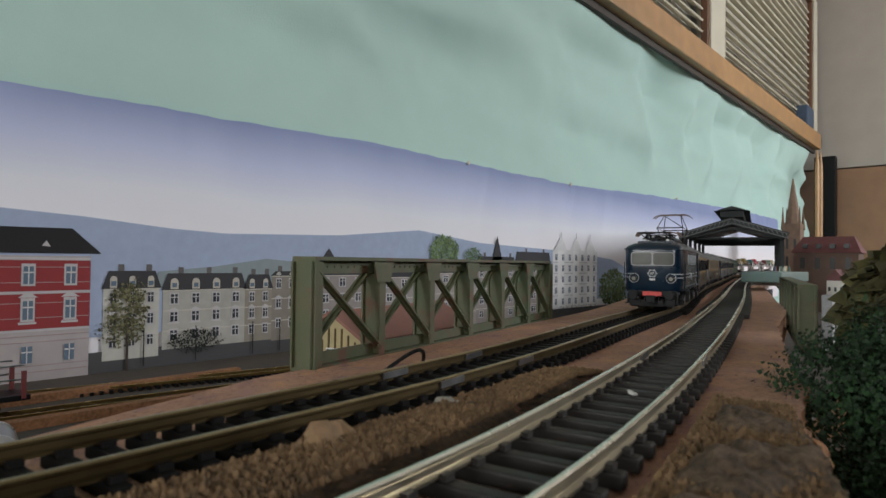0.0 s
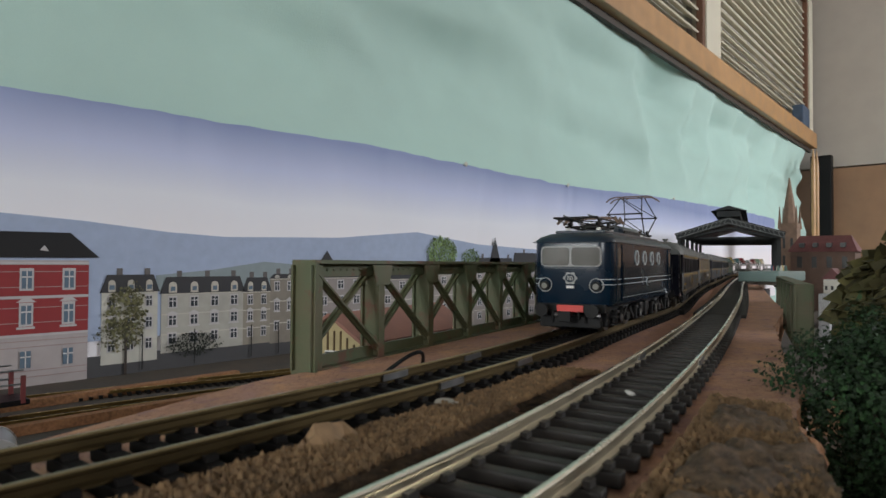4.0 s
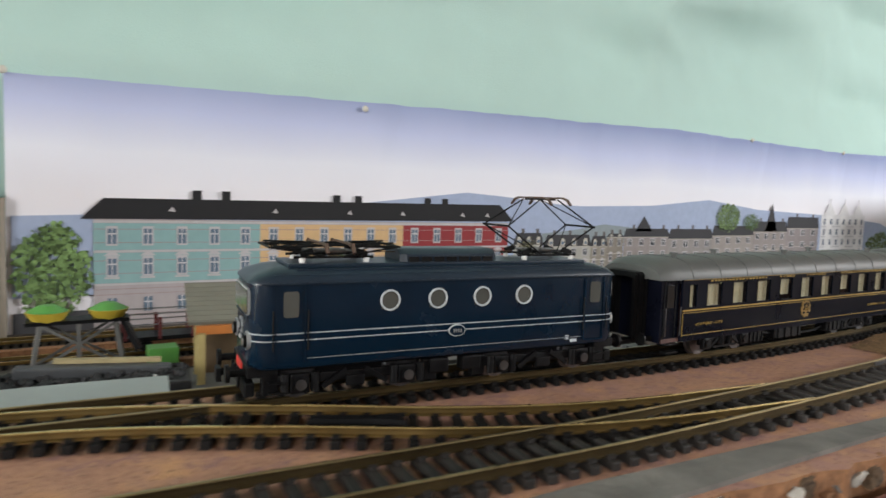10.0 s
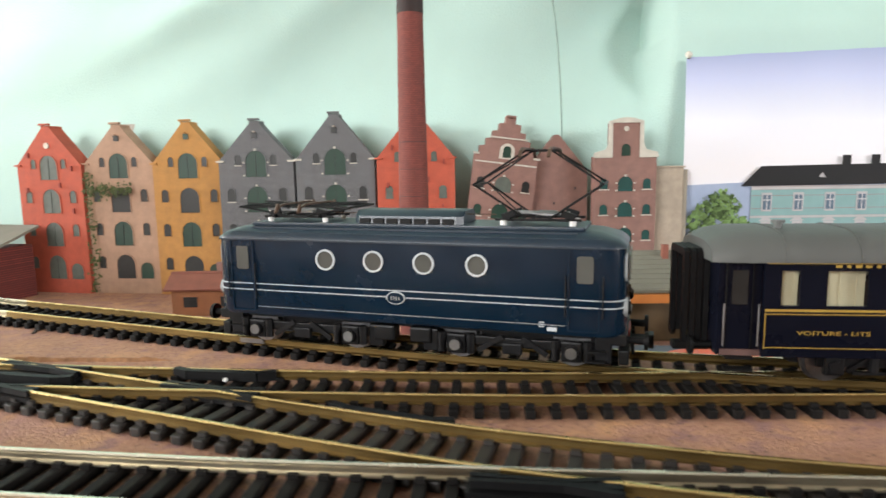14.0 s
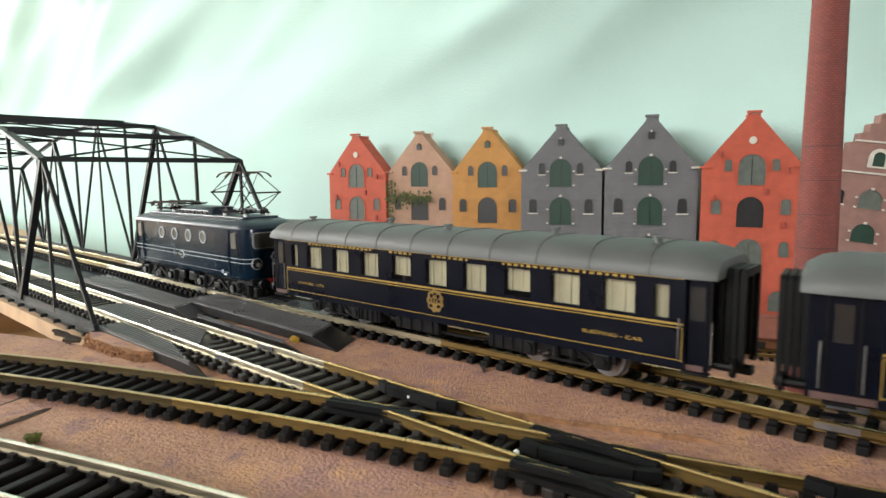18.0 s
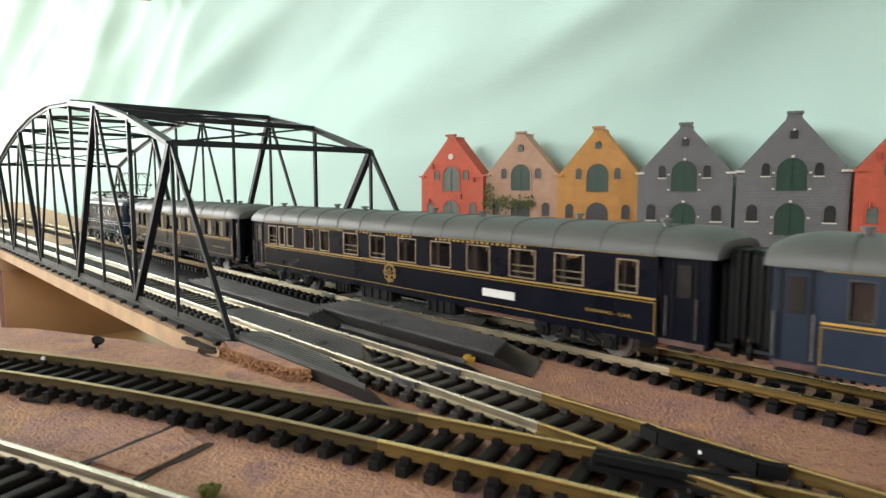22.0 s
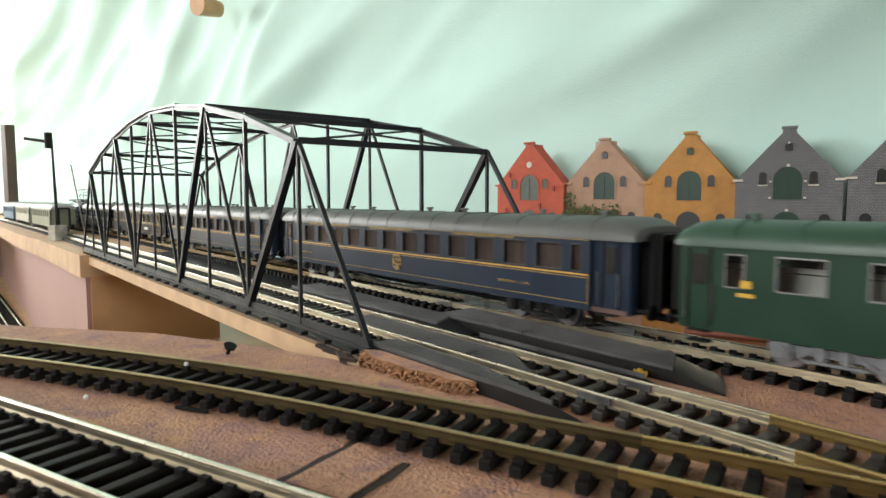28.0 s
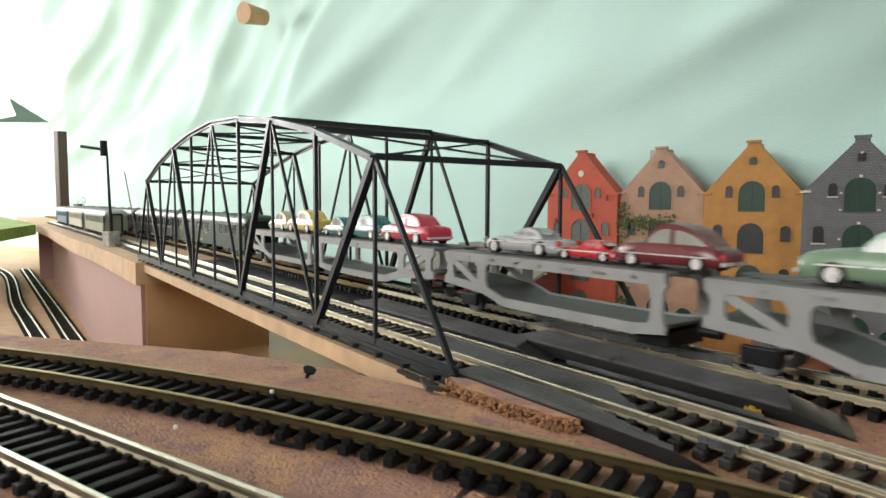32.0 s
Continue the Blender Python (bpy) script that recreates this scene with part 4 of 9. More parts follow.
        for s in (-1, 1):
            rod(bm, (X + e * .0016, s * .004, .0055), (X + e * .0016, s * .004, .0085), .0006, 6)
            rod(bm, (X + e * .0020, s * .0068, .004), (X + e * .0016, s * .0068, .009), .0005, 6)
        part("brake_hose", bm, BLACK, t)
    # bogies
    for e in (-1, 1):
        bx = e * .0355
        bm = bmesh.new()
        box(bm, (bx, 0, .0085), (.050, .016, .004))
        for s in (-1, 1):
            box(bm, (bx, s * .0136, .0068), (.048, .0016, .0030), bevel=.0004)
            for k in (-1, 1):
                box(bm, (bx + k * .0175, s * .0143, .0056), (.0062, .0022, .0062), bevel=.0006)
                rod(bm, (bx + k * .0175, s * .0150, .0056), (bx + k * .0175, s * .0166, .0056), .0021, 14)
                for q in (-1, 1):
                    rod(bm, (bx + k * .0175 + q * .0046, s * .0150, .0030), (bx + k * .0175 + q * .0046, s * .0150, .0090), .0013, 10)
                beam(bm, (bx + k * .0105, s * .0150, .0040), (bx + k * .003, s * .0150, .0088), .0008, .0016)
                box(bm, (bx + k * .0262, s * .0125, .0058), (.0050, .0030, .0070), bevel=.0005)
            box(bm, (bx, s * .0148, .0052), (.0060, .0016, .0034), bevel=.0004)
        bogie = part("bogie_frame", bm, UNDER, t)
        for k in (-1, 1):
            bm = bmesh.new()
            wheelset(bm, bx + k * .0175)
            part("wheelset", bm, STEEL, bogie)
            for s in (-1, 1):
                bm = bmesh.new()
                rod(bm, (bx + k * .0175, s * .0164, .0056), (bx + k * .0175, s * .0170, .0056), .0017, 14)
                part("axle_cap", bm, STEEL, bogie)
    bm = bmesh.new()
    box(bm, (0, 0, .0102), (.118, .022, .0028))
    part("underframe", bm, UNDER, t)
    for s in (-1, 1):
        for x in (-.0062, .0062):
            bm = bmesh.new()
            box(bm, (x, s * .0125, .0072), (.0072, .0050, .0050), bevel=.0007)
            part("battery_box", bm, UNDER, t)
        for x in (-.060, .060):
            bm = bmesh.new()
            for z in (.0035, .0065):
                box(bm, (x, s * .0158, z), (.0052, .0022, .0005))
            part("step", bm, BLACK, t)
    # pantographs: folded at the front, raised at the rear
    for x0, up in ((.0405, 0.0), (-.0415, 1.0)):
        p = part("pantograph_raised" if up else "pantograph_folded", bmesh.new(), BLACK, t, "raised diamond pantograph" if up else "folded pantograph")
        bm = bmesh.new()
        for s in (-1, 1):
            beam(bm, (x0 - .013, s * .0062, .0432), (x0 + .013, s * .0062, .0432), .0008, .0008)
            beam(bm, (x0 + s * .0085, -.0085, .0434), (x0 + s * .0085, .0085, .0434), .0008, .0008)
        box(bm, (x0, 0, .0440), (.006, .004, .0014))
        part("base_frame", bm, BLACK, p)
        for sx in (-1, 1):
            for s in (-1, 1):
                bm = bmesh.new()
                rod(bm, (x0 + sx * .0105, s * .0066, .0410), (x0 + sx * .0105, s * .0066, .0430), .0010, 8)
                part("insulator", bm, WHITE, p)
        if up:
            knee, kz, hz = .0192, .0540, .0640
        else:
            knee, kz, hz = .0210, .0466, .0470
        for sx in (-1, 1):
            bm = bmesh.new()
            for s in (-1, 1):
                rod(bm, (x0 + sx * .0035, s * .0070, .0436), (x0 + sx * knee, s * .0088, kz), .00034, 6)
                rod(bm, (x0 + sx * knee, s * .0088, kz), (x0 + sx * .0038, s * .0058, hz), .00030, 6)
            rod(bm, (x0 + sx * knee, -.0094, kz), (x0 + sx * knee, .0094, kz), .00040, 6)
            rod(bm, (x0 + sx * .0035, .0070, .0436), (x0 + sx * knee, -.0088, kz), .00022, 5)
            rod(bm, (x0 + sx * .0038, -.0058, hz), (x0 + sx * knee, .0088, kz), .00022, 5)
            part("arm", bm, BLACK, p)
        for sx in (-1, 1):
            bm = bmesh.new()
            pts = [(-.0135, hz - .0020), (-.0115, hz - .0002), (-.0085, hz + .0006), (.0085, hz + .0006), (.0115, hz - .0002), (.0135, hz - .0020)]
            for (a, za), (b, zb) in zip(pts, pts[1:]):
                beam(bm, (x0 + sx * .0042, a, za), (x0 + sx * .0042, b, zb), .0010, .0006)
            part("contact_strip", bm, COPPER, p, "copper-brown contact strip")
        bm = bmesh.new()
        for s in (-1, 1):
            rod(bm, (x0 - .0042, s * .0040, hz), (x0 + .0042, s * .0040, hz), .00035, 6)
        part("head_link", bm, BLACK, p)
        for s in (-1, 1):
            bm = bmesh.new()
            rod(bm, (x0 - .0085, s * .0034, .0446), (x0 + .0085, s * .0026, .0450), .00045, 8)
            rod(bm, (x0 - .0045, s * .0034, .0446), (x0 + .0010, s * .0030, .0448), .0008, 10)
            part("spring", bm, STEEL, p, "dull steel lifting spring")
            for sx in (-1, 1):
                bm = bmesh.new()
                box(bm, (x0 + sx * .0090, s * .0060, .0446), (.0042, .0012, .0020), Matrix.Rotation(radians(sx * 18), 4, "Y"), bevel=.0002)
                part("bearing", bm, BLACK, p)
        if not up:
            for s in (-1, 1):
                bm = bmesh.new()
                rod(bm, (x0 - .0205, s * .0080, .0462), (x0 + .0205, s * .0052, .0476), .00030, 6)
                rod(bm, (x0 + .0205, s * .0080, .0462), (x0 - .0205, s * .0052, .0476), .00030, 6)
                part("folded_tube", bm, BLACK, p)
            for sx in (-1, 1):
                for s in (-1, 1):
                    bm = bmesh.new()
                    rod(bm, (x0 + sx * .0042, s * .0118, .0478), (x0 + sx * .0042, s * .0135, .0450), .0006, 6)
                    part("strip_horn", bm, COPPER, p)
    bm = bmesh.new()
    rod(bm, (-.028, .003, .0445), (.028, .003, .0445), .00018, 5)
    part("roof_cable", bm, COPPER, roof)
    return t


DOORPANE = mat("dark_door_glazing", (0.022, 0.022, 0.022), 0.2, vary=0.2, scale=100)
LOCOPANE = mat("grey_loco_glazing", (0.085, 0.088, 0.08), 0.10, vary=0.1, scale=100)
GREYLINE = mat("pale_grey_line_paint", (0.29, 0.30, 0.30), 0.5, vary=0.08, scale=200)
DARKPANE = mat("grey_cab_glazing", (0.15, 0.15, 0.14), 0.10, vary=0.5, scale=120, colour2=(.035, .034, .032), big=.8)
LINE = mat("pale_blue_white_line", (0.50, 0.54, 0.56), 0.45, vary=0.08, scale=200)
LENS = mat("headlamp_lens", (0.20, 0.20, 0.18), 0.15, vary=0.05, scale=100)
COPPER = mat("brown_copper", (0.10, 0.06, 0.04), 0.5, 0.3, vary=0.15, scale=150)


def coach_bogie(t, bx, style):
    bm = bmesh.new()
    for s in (-1, 1):
        beam(bm, (bx - .017, s * .0132, .0062), (bx + .017, s * .0132, .0062), .0012, .0024)
        for k in (-1, 1):
            box(bm, (bx + k * .0130, s * .0140, .0056), (.0050, .0022, .0052), bevel=.0006)
            rod(bm, (bx + k * .0130, s * .0145, .0056), (bx + k * .0130, s * .0158, .0056), .0016, 12)
            beam(bm, (bx + k * .0095, s * .0140, .0040), (bx + k * .004, s * .0140, .0078), .0009, .0011)
        for q in (-.003, .003):
            rod(bm, (bx + q, s * .0142, .0042), (bx + q, s * .0142, .0080), .0013, 8)
        beam(bm, (bx - .008, s * .0138, .0035), (bx + .008, s * .0138, .0035), .001, .0008)
    box(bm, (bx, 0, .0084), (.030, .018, .0024))
    b = part("bogie_frame", bm, UNDER if style != "steel" else mat("grey_bogie", (0.16, 0.17, 0.18), .5, vary=.2, scale=120), t)
    for k in (-1, 1):
        bm = bmesh.new()
        wheelset(bm, bx + k * .0130, .0055)
        part("wheelset", bm, STEEL, b)


def coach(label, L, paint, roofm, line, windows, words=(), crest=0.0, board=None, blinds=True, under="dark", vest=True, side_half=None, mid=0.0, stripe=None, frame=None, ends=None, names=((-.075, -.028), (-.015, .003), (.012, .025), (.034, .075))):
    """A long bogie coach: side walls with window openings, glass, roof, ends, gangways and running gear."""
    t = thing("passenger_coach", Matrix(), label, "railway coach", "the train")
    HB, z0, z1 = .0160, .0082, .0340
    # the roof and the ends reach this far before and behind the middle
    ahead, behind = ends or (L / 2 - .0045, L / 2 - .0045)
    hl, xm = (ahead + behind) / 2, (ahead - behind) / 2
    body_l = side_half or hl - .002
    zs0, zs1 = .0218, .0319
    # side walls in panels round the windows
    for s in (-1, 1):
        bm = bmesh.new()
        y = s * (HB - .0005)
        box(bm, (mid, y, (z0 + zs0) / 2), (2 * body_l, .0010, zs0 - z0))
        box(bm, (mid, y, (zs1 + z1) / 2), (2 * body_l, .0010, z1 - zs1))
        edges = [mid - body_l] + [e for x, w in sorted(windows) for e in (x - w / 2, x + w / 2)] + [mid + body_l]
        for a, b in zip(edges[::2], edges[1::2]):
            if b > a:
                box(bm, ((a + b) / 2, y, (zs0 + zs1) / 2), (b - a, .0010, zs1 - zs0))
        side = part("side_wall", bm, paint, t)
        for x, w in windows:
            bm = bmesh.new()
            box(bm, (x, s * (HB - .0006), (zs0 + zs1) / 2), (w, .0002, zs1 - zs0))
            win = part("window_pane", bm, PANE, side)
            bm = bmesh.new()
            for k in (-1, 1):
                box(bm, (x + k * (w / 2 - .0002), s * (HB - .0002), (zs0 + zs1) / 2), (.0004, .0006, zs1 - zs0))
                box(bm, (x, s * (HB - .0002), (zs0 + zs1) / 2 + k * ((zs1 - zs0) / 2 - .0002)), (w, .0006, .0004))
            part("window_frame", bm, frame or paint, side)
            if blinds == "open":
                bm = bmesh.new()
                box(bm, (x, s * (HB - .0010), zs0 + (zs1 - zs0) * .56), (w * .96, .0004, .0004))
                part("window_bar", bm, BLACK, side)
            elif blinds == "bars":
                for k in range(hash_(x, s) % 3):
                    bm = bmesh.new()
                    box(bm, (x, s * (HB - .0010), zs0 + (zs1 - zs0) * (.20 + .22 * k)), (w * .94, .0003, .0005))
                    part("window_bar", bm, BRASSFRAME if paint is CIWL else WHITE, side)
                for k in (-1, 1):
                    bm = bmesh.new()
                    box(bm, (x + k * w * .38, s * (HB - .0028), (zs0 + zs1) / 2), (w * .24, .0004, zs1 - zs0))
                    part("window_curtain", bm, BROWN_CURTAIN if paint is not GREENC else CURTAIN, side)
            elif blinds is False:
                bm = bmesh.new()
                for k in range(6):
                    box(bm, (x + (k - 2.5) * w / 6, s * (HB - .0020 - .00012 * (k % 2)), (zs0 + zs1) / 2), (w / 6, .0003, zs1 - zs0))
                part("window_curtain", bm, BROWN_CURTAIN, side)
            elif blinds:
                bm = bmesh.new()
                hh = (zs1 - zs0) * (1.0 if (hash_(x, s) % 5) else .8)
                for k in range(5):
                    box(bm, (x + (k - 2) * w * .19, s * (HB - .0022 - .0003 * (k % 2)), zs1 - hh / 2), (w * .19, .0003, hh))
                part("window_blind", bm, CURTAIN, side)
        if line:
            for z, h in ((.0209, .0006), (.0199, .00022), (.0108, .0002), (.0334, .0002)):
                bm = bmesh.new()
                box(bm, (mid, s * (HB + .0001), z), (2 * body_l - .001, .0002, h))
                part("lining", bm, (stripe or line) if h > .0005 else line, side)
            for x in (mid - body_l + .0006, mid + body_l - .0006):
                bm = bmesh.new()
                box(bm, (x, s * (HB + .0001), .0152), (.0002, .0002, .0098))
                part("lining", bm, line, side)
        if crest is not None:
            bm = bmesh.new()
            plate(bm, [(crest + .0039 * (1 + .07 * math.cos(9 * a)) * math.cos(a), .0164 + .0041 * (1 + .07 * math.cos(9 * a)) * math.sin(a)) for a in np.linspace(0, 2 * math.pi, 54, endpoint=False)], .0004, Matrix.Translation((0, s * HB - (0 if s > 0 else .0004), 0)))
            c = part("crest", bm, BRONZE, side, "round bronze crest")
            for dx, dz, rx, rz, dd, material in ((0, 0, .0027, .0009, .0006, paint), (-.0016, .0018, .0007, .0008, .0006, paint), (.0016, .0018, .0007, .0008, .0006, paint), (-.0018, -.0019, .0008, .0006, .0006, paint), (.0018, -.0019, .0008, .0006, .0006, paint),
                                                 (0, .0026, .0006, .0005, .0006, paint), (-.0013, 0, .0004, .0007, .0009, BRONZE), (0, 0, .0004, .0007, .0009, BRONZE), (.0013, 0, .0004, .0007, .0009, BRONZE)):
                bm = bmesh.new()
                plate(bm, [(crest + dx + rx * math.cos(a), .0164 + dz + rz * math.sin(a)) for a in np.linspace(0, 2 * math.pi, 12, endpoint=False)], dd, Matrix.Translation((0, s * HB - (0 if s > 0 else dd), 0)))
                part("crest_scroll", bm, material, c)
        for txt, x, z, size in words:
            lettering(txt, side, Matrix.Translation((x * s, s * (HB + .0002), z)) @ Matrix.Rotation(radians(180 if s > 0 else 0), 4, "Z") @ Matrix.Rotation(radians(90), 4, "X") @ Matrix.Diagonal((1.5, .85, 1, 1)), size * .50, GOLD)
        if line is GOLD:
            for a, b in names:
                bm = bmesh.new()
                n = max(3, int((b - a) / .0024))
                for k in range(n):
                    x = a + (b - a) * (k + .5) / n
                    box(bm, (x, s * (HB + .0002), .0327), (.0015 if k % 3 else .0010, .0002, .0007))
                tagged(part("name_bar", bm, GOLD, side), kind="stuff")
        if board:
            bm = bmesh.new()
            box(bm, (board, s * (HB + .0003), .0150), (.0150, .0005, .0028))
            part("destination_board", bm, WHITE, side, "white destination board")
    # inside: floor and dark partition
    bm = bmesh.new()
    box(bm, (xm, 0, .0090), (2 * hl - .006, 2 * HB - .002, .0016))
    if paint is not GREENC:
        box(bm, (xm, 0, .0186), (2 * hl - .008, .0008, .0180))
    for k in range(9):
        box(bm, ((k - 4) * L / 10.5, 0, .0155 if paint is GREENC else .0186), (.0008, .024, .012 if paint is GREENC else .018))
    part("interior", bm, INNER, t)
    if paint is GREENC:
        bm = bmesh.new()
        box(bm, (0, .004, .0190), (2 * hl - .010, .0006, .0180))
        part("corridor_wall", bm, mat("pale_grey_partition", (.60, .60, .58), .6, vary=.1, scale=80), t, "pale grey partition")
    # roof
    bm = bmesh.new()
    sect = [(HB + .0006, .0336)] + [((HB + .0006) * math.cos(a) ** .55, .0340 + .0078 * math.sin(a)) for a in np.linspace(.12, math.pi / 2, 7)]
    sect = sect + [(-a, b) for a, b in sect[-2::-1]]
    rings = []
    for x, f in ((-hl, .62), (-hl + .0035, .88), (-hl + .009, 1), (hl - .009, 1), (hl - .0035, .88), (hl, .62)):
        rings.append([(xm + x, a * min(1, .8 + .2 * f), .0336 + (b - .0336) * f) for a, b in sect])
    loft(bm, rings)
    roof = part("roof", bm, roofm, t, "", 40)
    bm = bmesh.new()
    n = int(2 * hl / .0175)
    for k in range(1, n):
        x = xm - hl + 2 * hl * k / n
        for (a, b), (c, d) in zip(sect, sect[1:]):
            beam(bm, (x, a, b + .00012), (x, c, d + .00012), .0005, .0003)
    part("roof_seam", bm, roofm, roof)
    for k in range(n // 2):
        x = xm - hl + .02 + (2 * hl - .04) * k / max(1, n // 2 - 1)
        bm = bmesh.new()
        rod(bm, (x, .005 * (-1) ** k, .0408), (x, .005 * (-1) ** k, .0436), .0011, 8)
        rod(bm, (x, .005 * (-1) ** k, .0430), (x, .005 * (-1) ** k, .0438), .0018, 10)
        part("roof_vent", bm, roofm, roof)
    # ends, doors, gangways, buffers
    for e in (-1, 1):
        bm = bmesh.new()
        box(bm, (xm + e * (hl - .0026), 0, .0210), (.0010, 2 * HB - .003, .0256))
        end = part("end_wall", bm, paint, t)
        if vest:
            for s in (-1, 1):
                bm = bmesh.new()
                box(bm, ((xm + e * (hl - .003) + e * body_l + mid) / 2, s * (HB - .0022), .0210), (abs(xm + e * (hl - .003) - e * body_l - mid), .0010, .0262))
                part("vestibule_wall", bm, paint, t)
        xd = e * ((xm + mid) / 2) + (hl - .002 + body_l) / 2 if vest else hl - .0085
        for s in (-1, 1):
            bm = bmesh.new()
            box(bm, (e * xd, s * (HB + (-.0015 if vest else .0002)), .0268), (.0040, .0006, .0092))
            part("door_window", bm, DOORPANE, end)
            bm = bmesh.new()
            for k in (-.0034, .0034):
                box(bm, (e * xd + k, s * (HB + (-.0016 if vest else .0001)), .0210), (.0004, .0006, .0240))
            part("door_edge", bm, BLACK, end)
            bm = bmesh.new()
            for k in (-.0044, .0044):
                rod(bm, (e * xd + k, s * (HB + .0004), .0112), (e * xd + k, s * (HB + .0004), .0226), .00026, 6)
            part("handrail", bm, STEEL, end)
            bm = bmesh.new()
            for z in (.0045, .0078):
                box(bm, (e * xd, s * (HB - .0008), z), (.0070, .0030, .0006))
            part("step", bm, BLACK, end)
            bm = bmesh.new()
            rod(bm, (xm + e * (hl - .002), s * .0102, .0096), (xm + e * (hl + .0032), s * .0102, .0096), .0011, 8)
            rod(bm, (xm + e * (hl + .0030), s * .0102, .0096), (xm + e * (hl + .0040), s * .0102, .0096), .0026, 14)
            part("buffer", bm, BLACK, t)
        for k in range(4):
            w = .0080 - .0005 * (k % 2)
            bm = bmesh.new()
            plate(bm, [(-w, .0095), (-w + .0018, .0095), (-w + .0018, .0340), (w - .0018, .0340), (w - .0018, .0095), (w, .0095), (w, .0352), (w - .0012, .0362), (-w + .0012, .0362), (-w, .0352)], .0014, Matrix.Translation((xm + e * (hl - .001 + .0018 * k) + .0007, 0, 0)) @ Matrix.Rotation(radians(90), 4, "Z"))
            part("gangway_fold", bm, BLACK, t)
        bm = bmesh.new()
        box(bm, (xm + e * (hl + .001), 0, .0068), (.010, .0040, .0022), bevel=.0004)
        part("coupling", bm, BLACK, t)
    bm = bmesh.new()
    box(bm, (xm, 0, .0086), (2 * hl - .012, .026, .0012))
    for s in (-1, 1):
        beam(bm, (-L * .26, s * .0135, .0086), (L * .26, s * .0135, .0086), .0008, .0022)
        beam(bm, (-L * .2, s * .0125, .0090), (-L * .06, s * .0125, .0040), .0007, .0009)
        beam(bm, (L * .2, s * .0125, .0090), (L * .06, s * .0125, .0040), .0007, .0009)
        beam(bm, (-L * .06, s * .0125, .0040), (L * .06, s * .0125, .0040), .0007, .0009)
    part("underframe", bm, UNDER, t)
    for s in (-1, 1):
        for x, w in () if paint is CIWLB else ((-.030, .016), (.012, .022), (.038, .012)):
            bm = bmesh.new()
            box(bm, (x, s * .0118, .0062), (w, .0060, .0062), bevel=.0006)
            for k in range(4):
                box(bm, (x - w * .375 + k * w * .25, s * .0150, .0062), (.0006, .0006, .0056))
            part("battery_box", bm, UNDER, t)
    for e in (-1, 1):
        coach_bogie(t, xm + e * (hl - .0455), under)
    return t


def hash_(x, s):
    return int(abs(x) * 9173 + (3 if s > 0 else 0))


def spaced(n, a, b, w):
    return [(a + (b - a) * k / (n - 1), w) for k in range(n)]


def smooth_rows(rows, n=4):
    """Rows of numbers, with smooth ones put in between."""
    P = np.array(rows)
    Q = np.vstack([P[:1], P, P[-1:]])
    out = []
    for i in range(1, len(Q) - 2):
        p0, p1, p2, p3 = Q[i - 1:i + 3]
        for u in np.linspace(0, 1, n, endpoint=False):
            out.append(.5 * (2 * p1 + (p2 - p0) * u + (2 * p0 - 5 * p1 + 4 * p2 - p3) * u * u + (3 * p1 - p0 - 3 * p2 + p3) * u ** 3))
    return [tuple(float(v) for v in r) for r in out] + [tuple(float(v) for v in P[-1])]


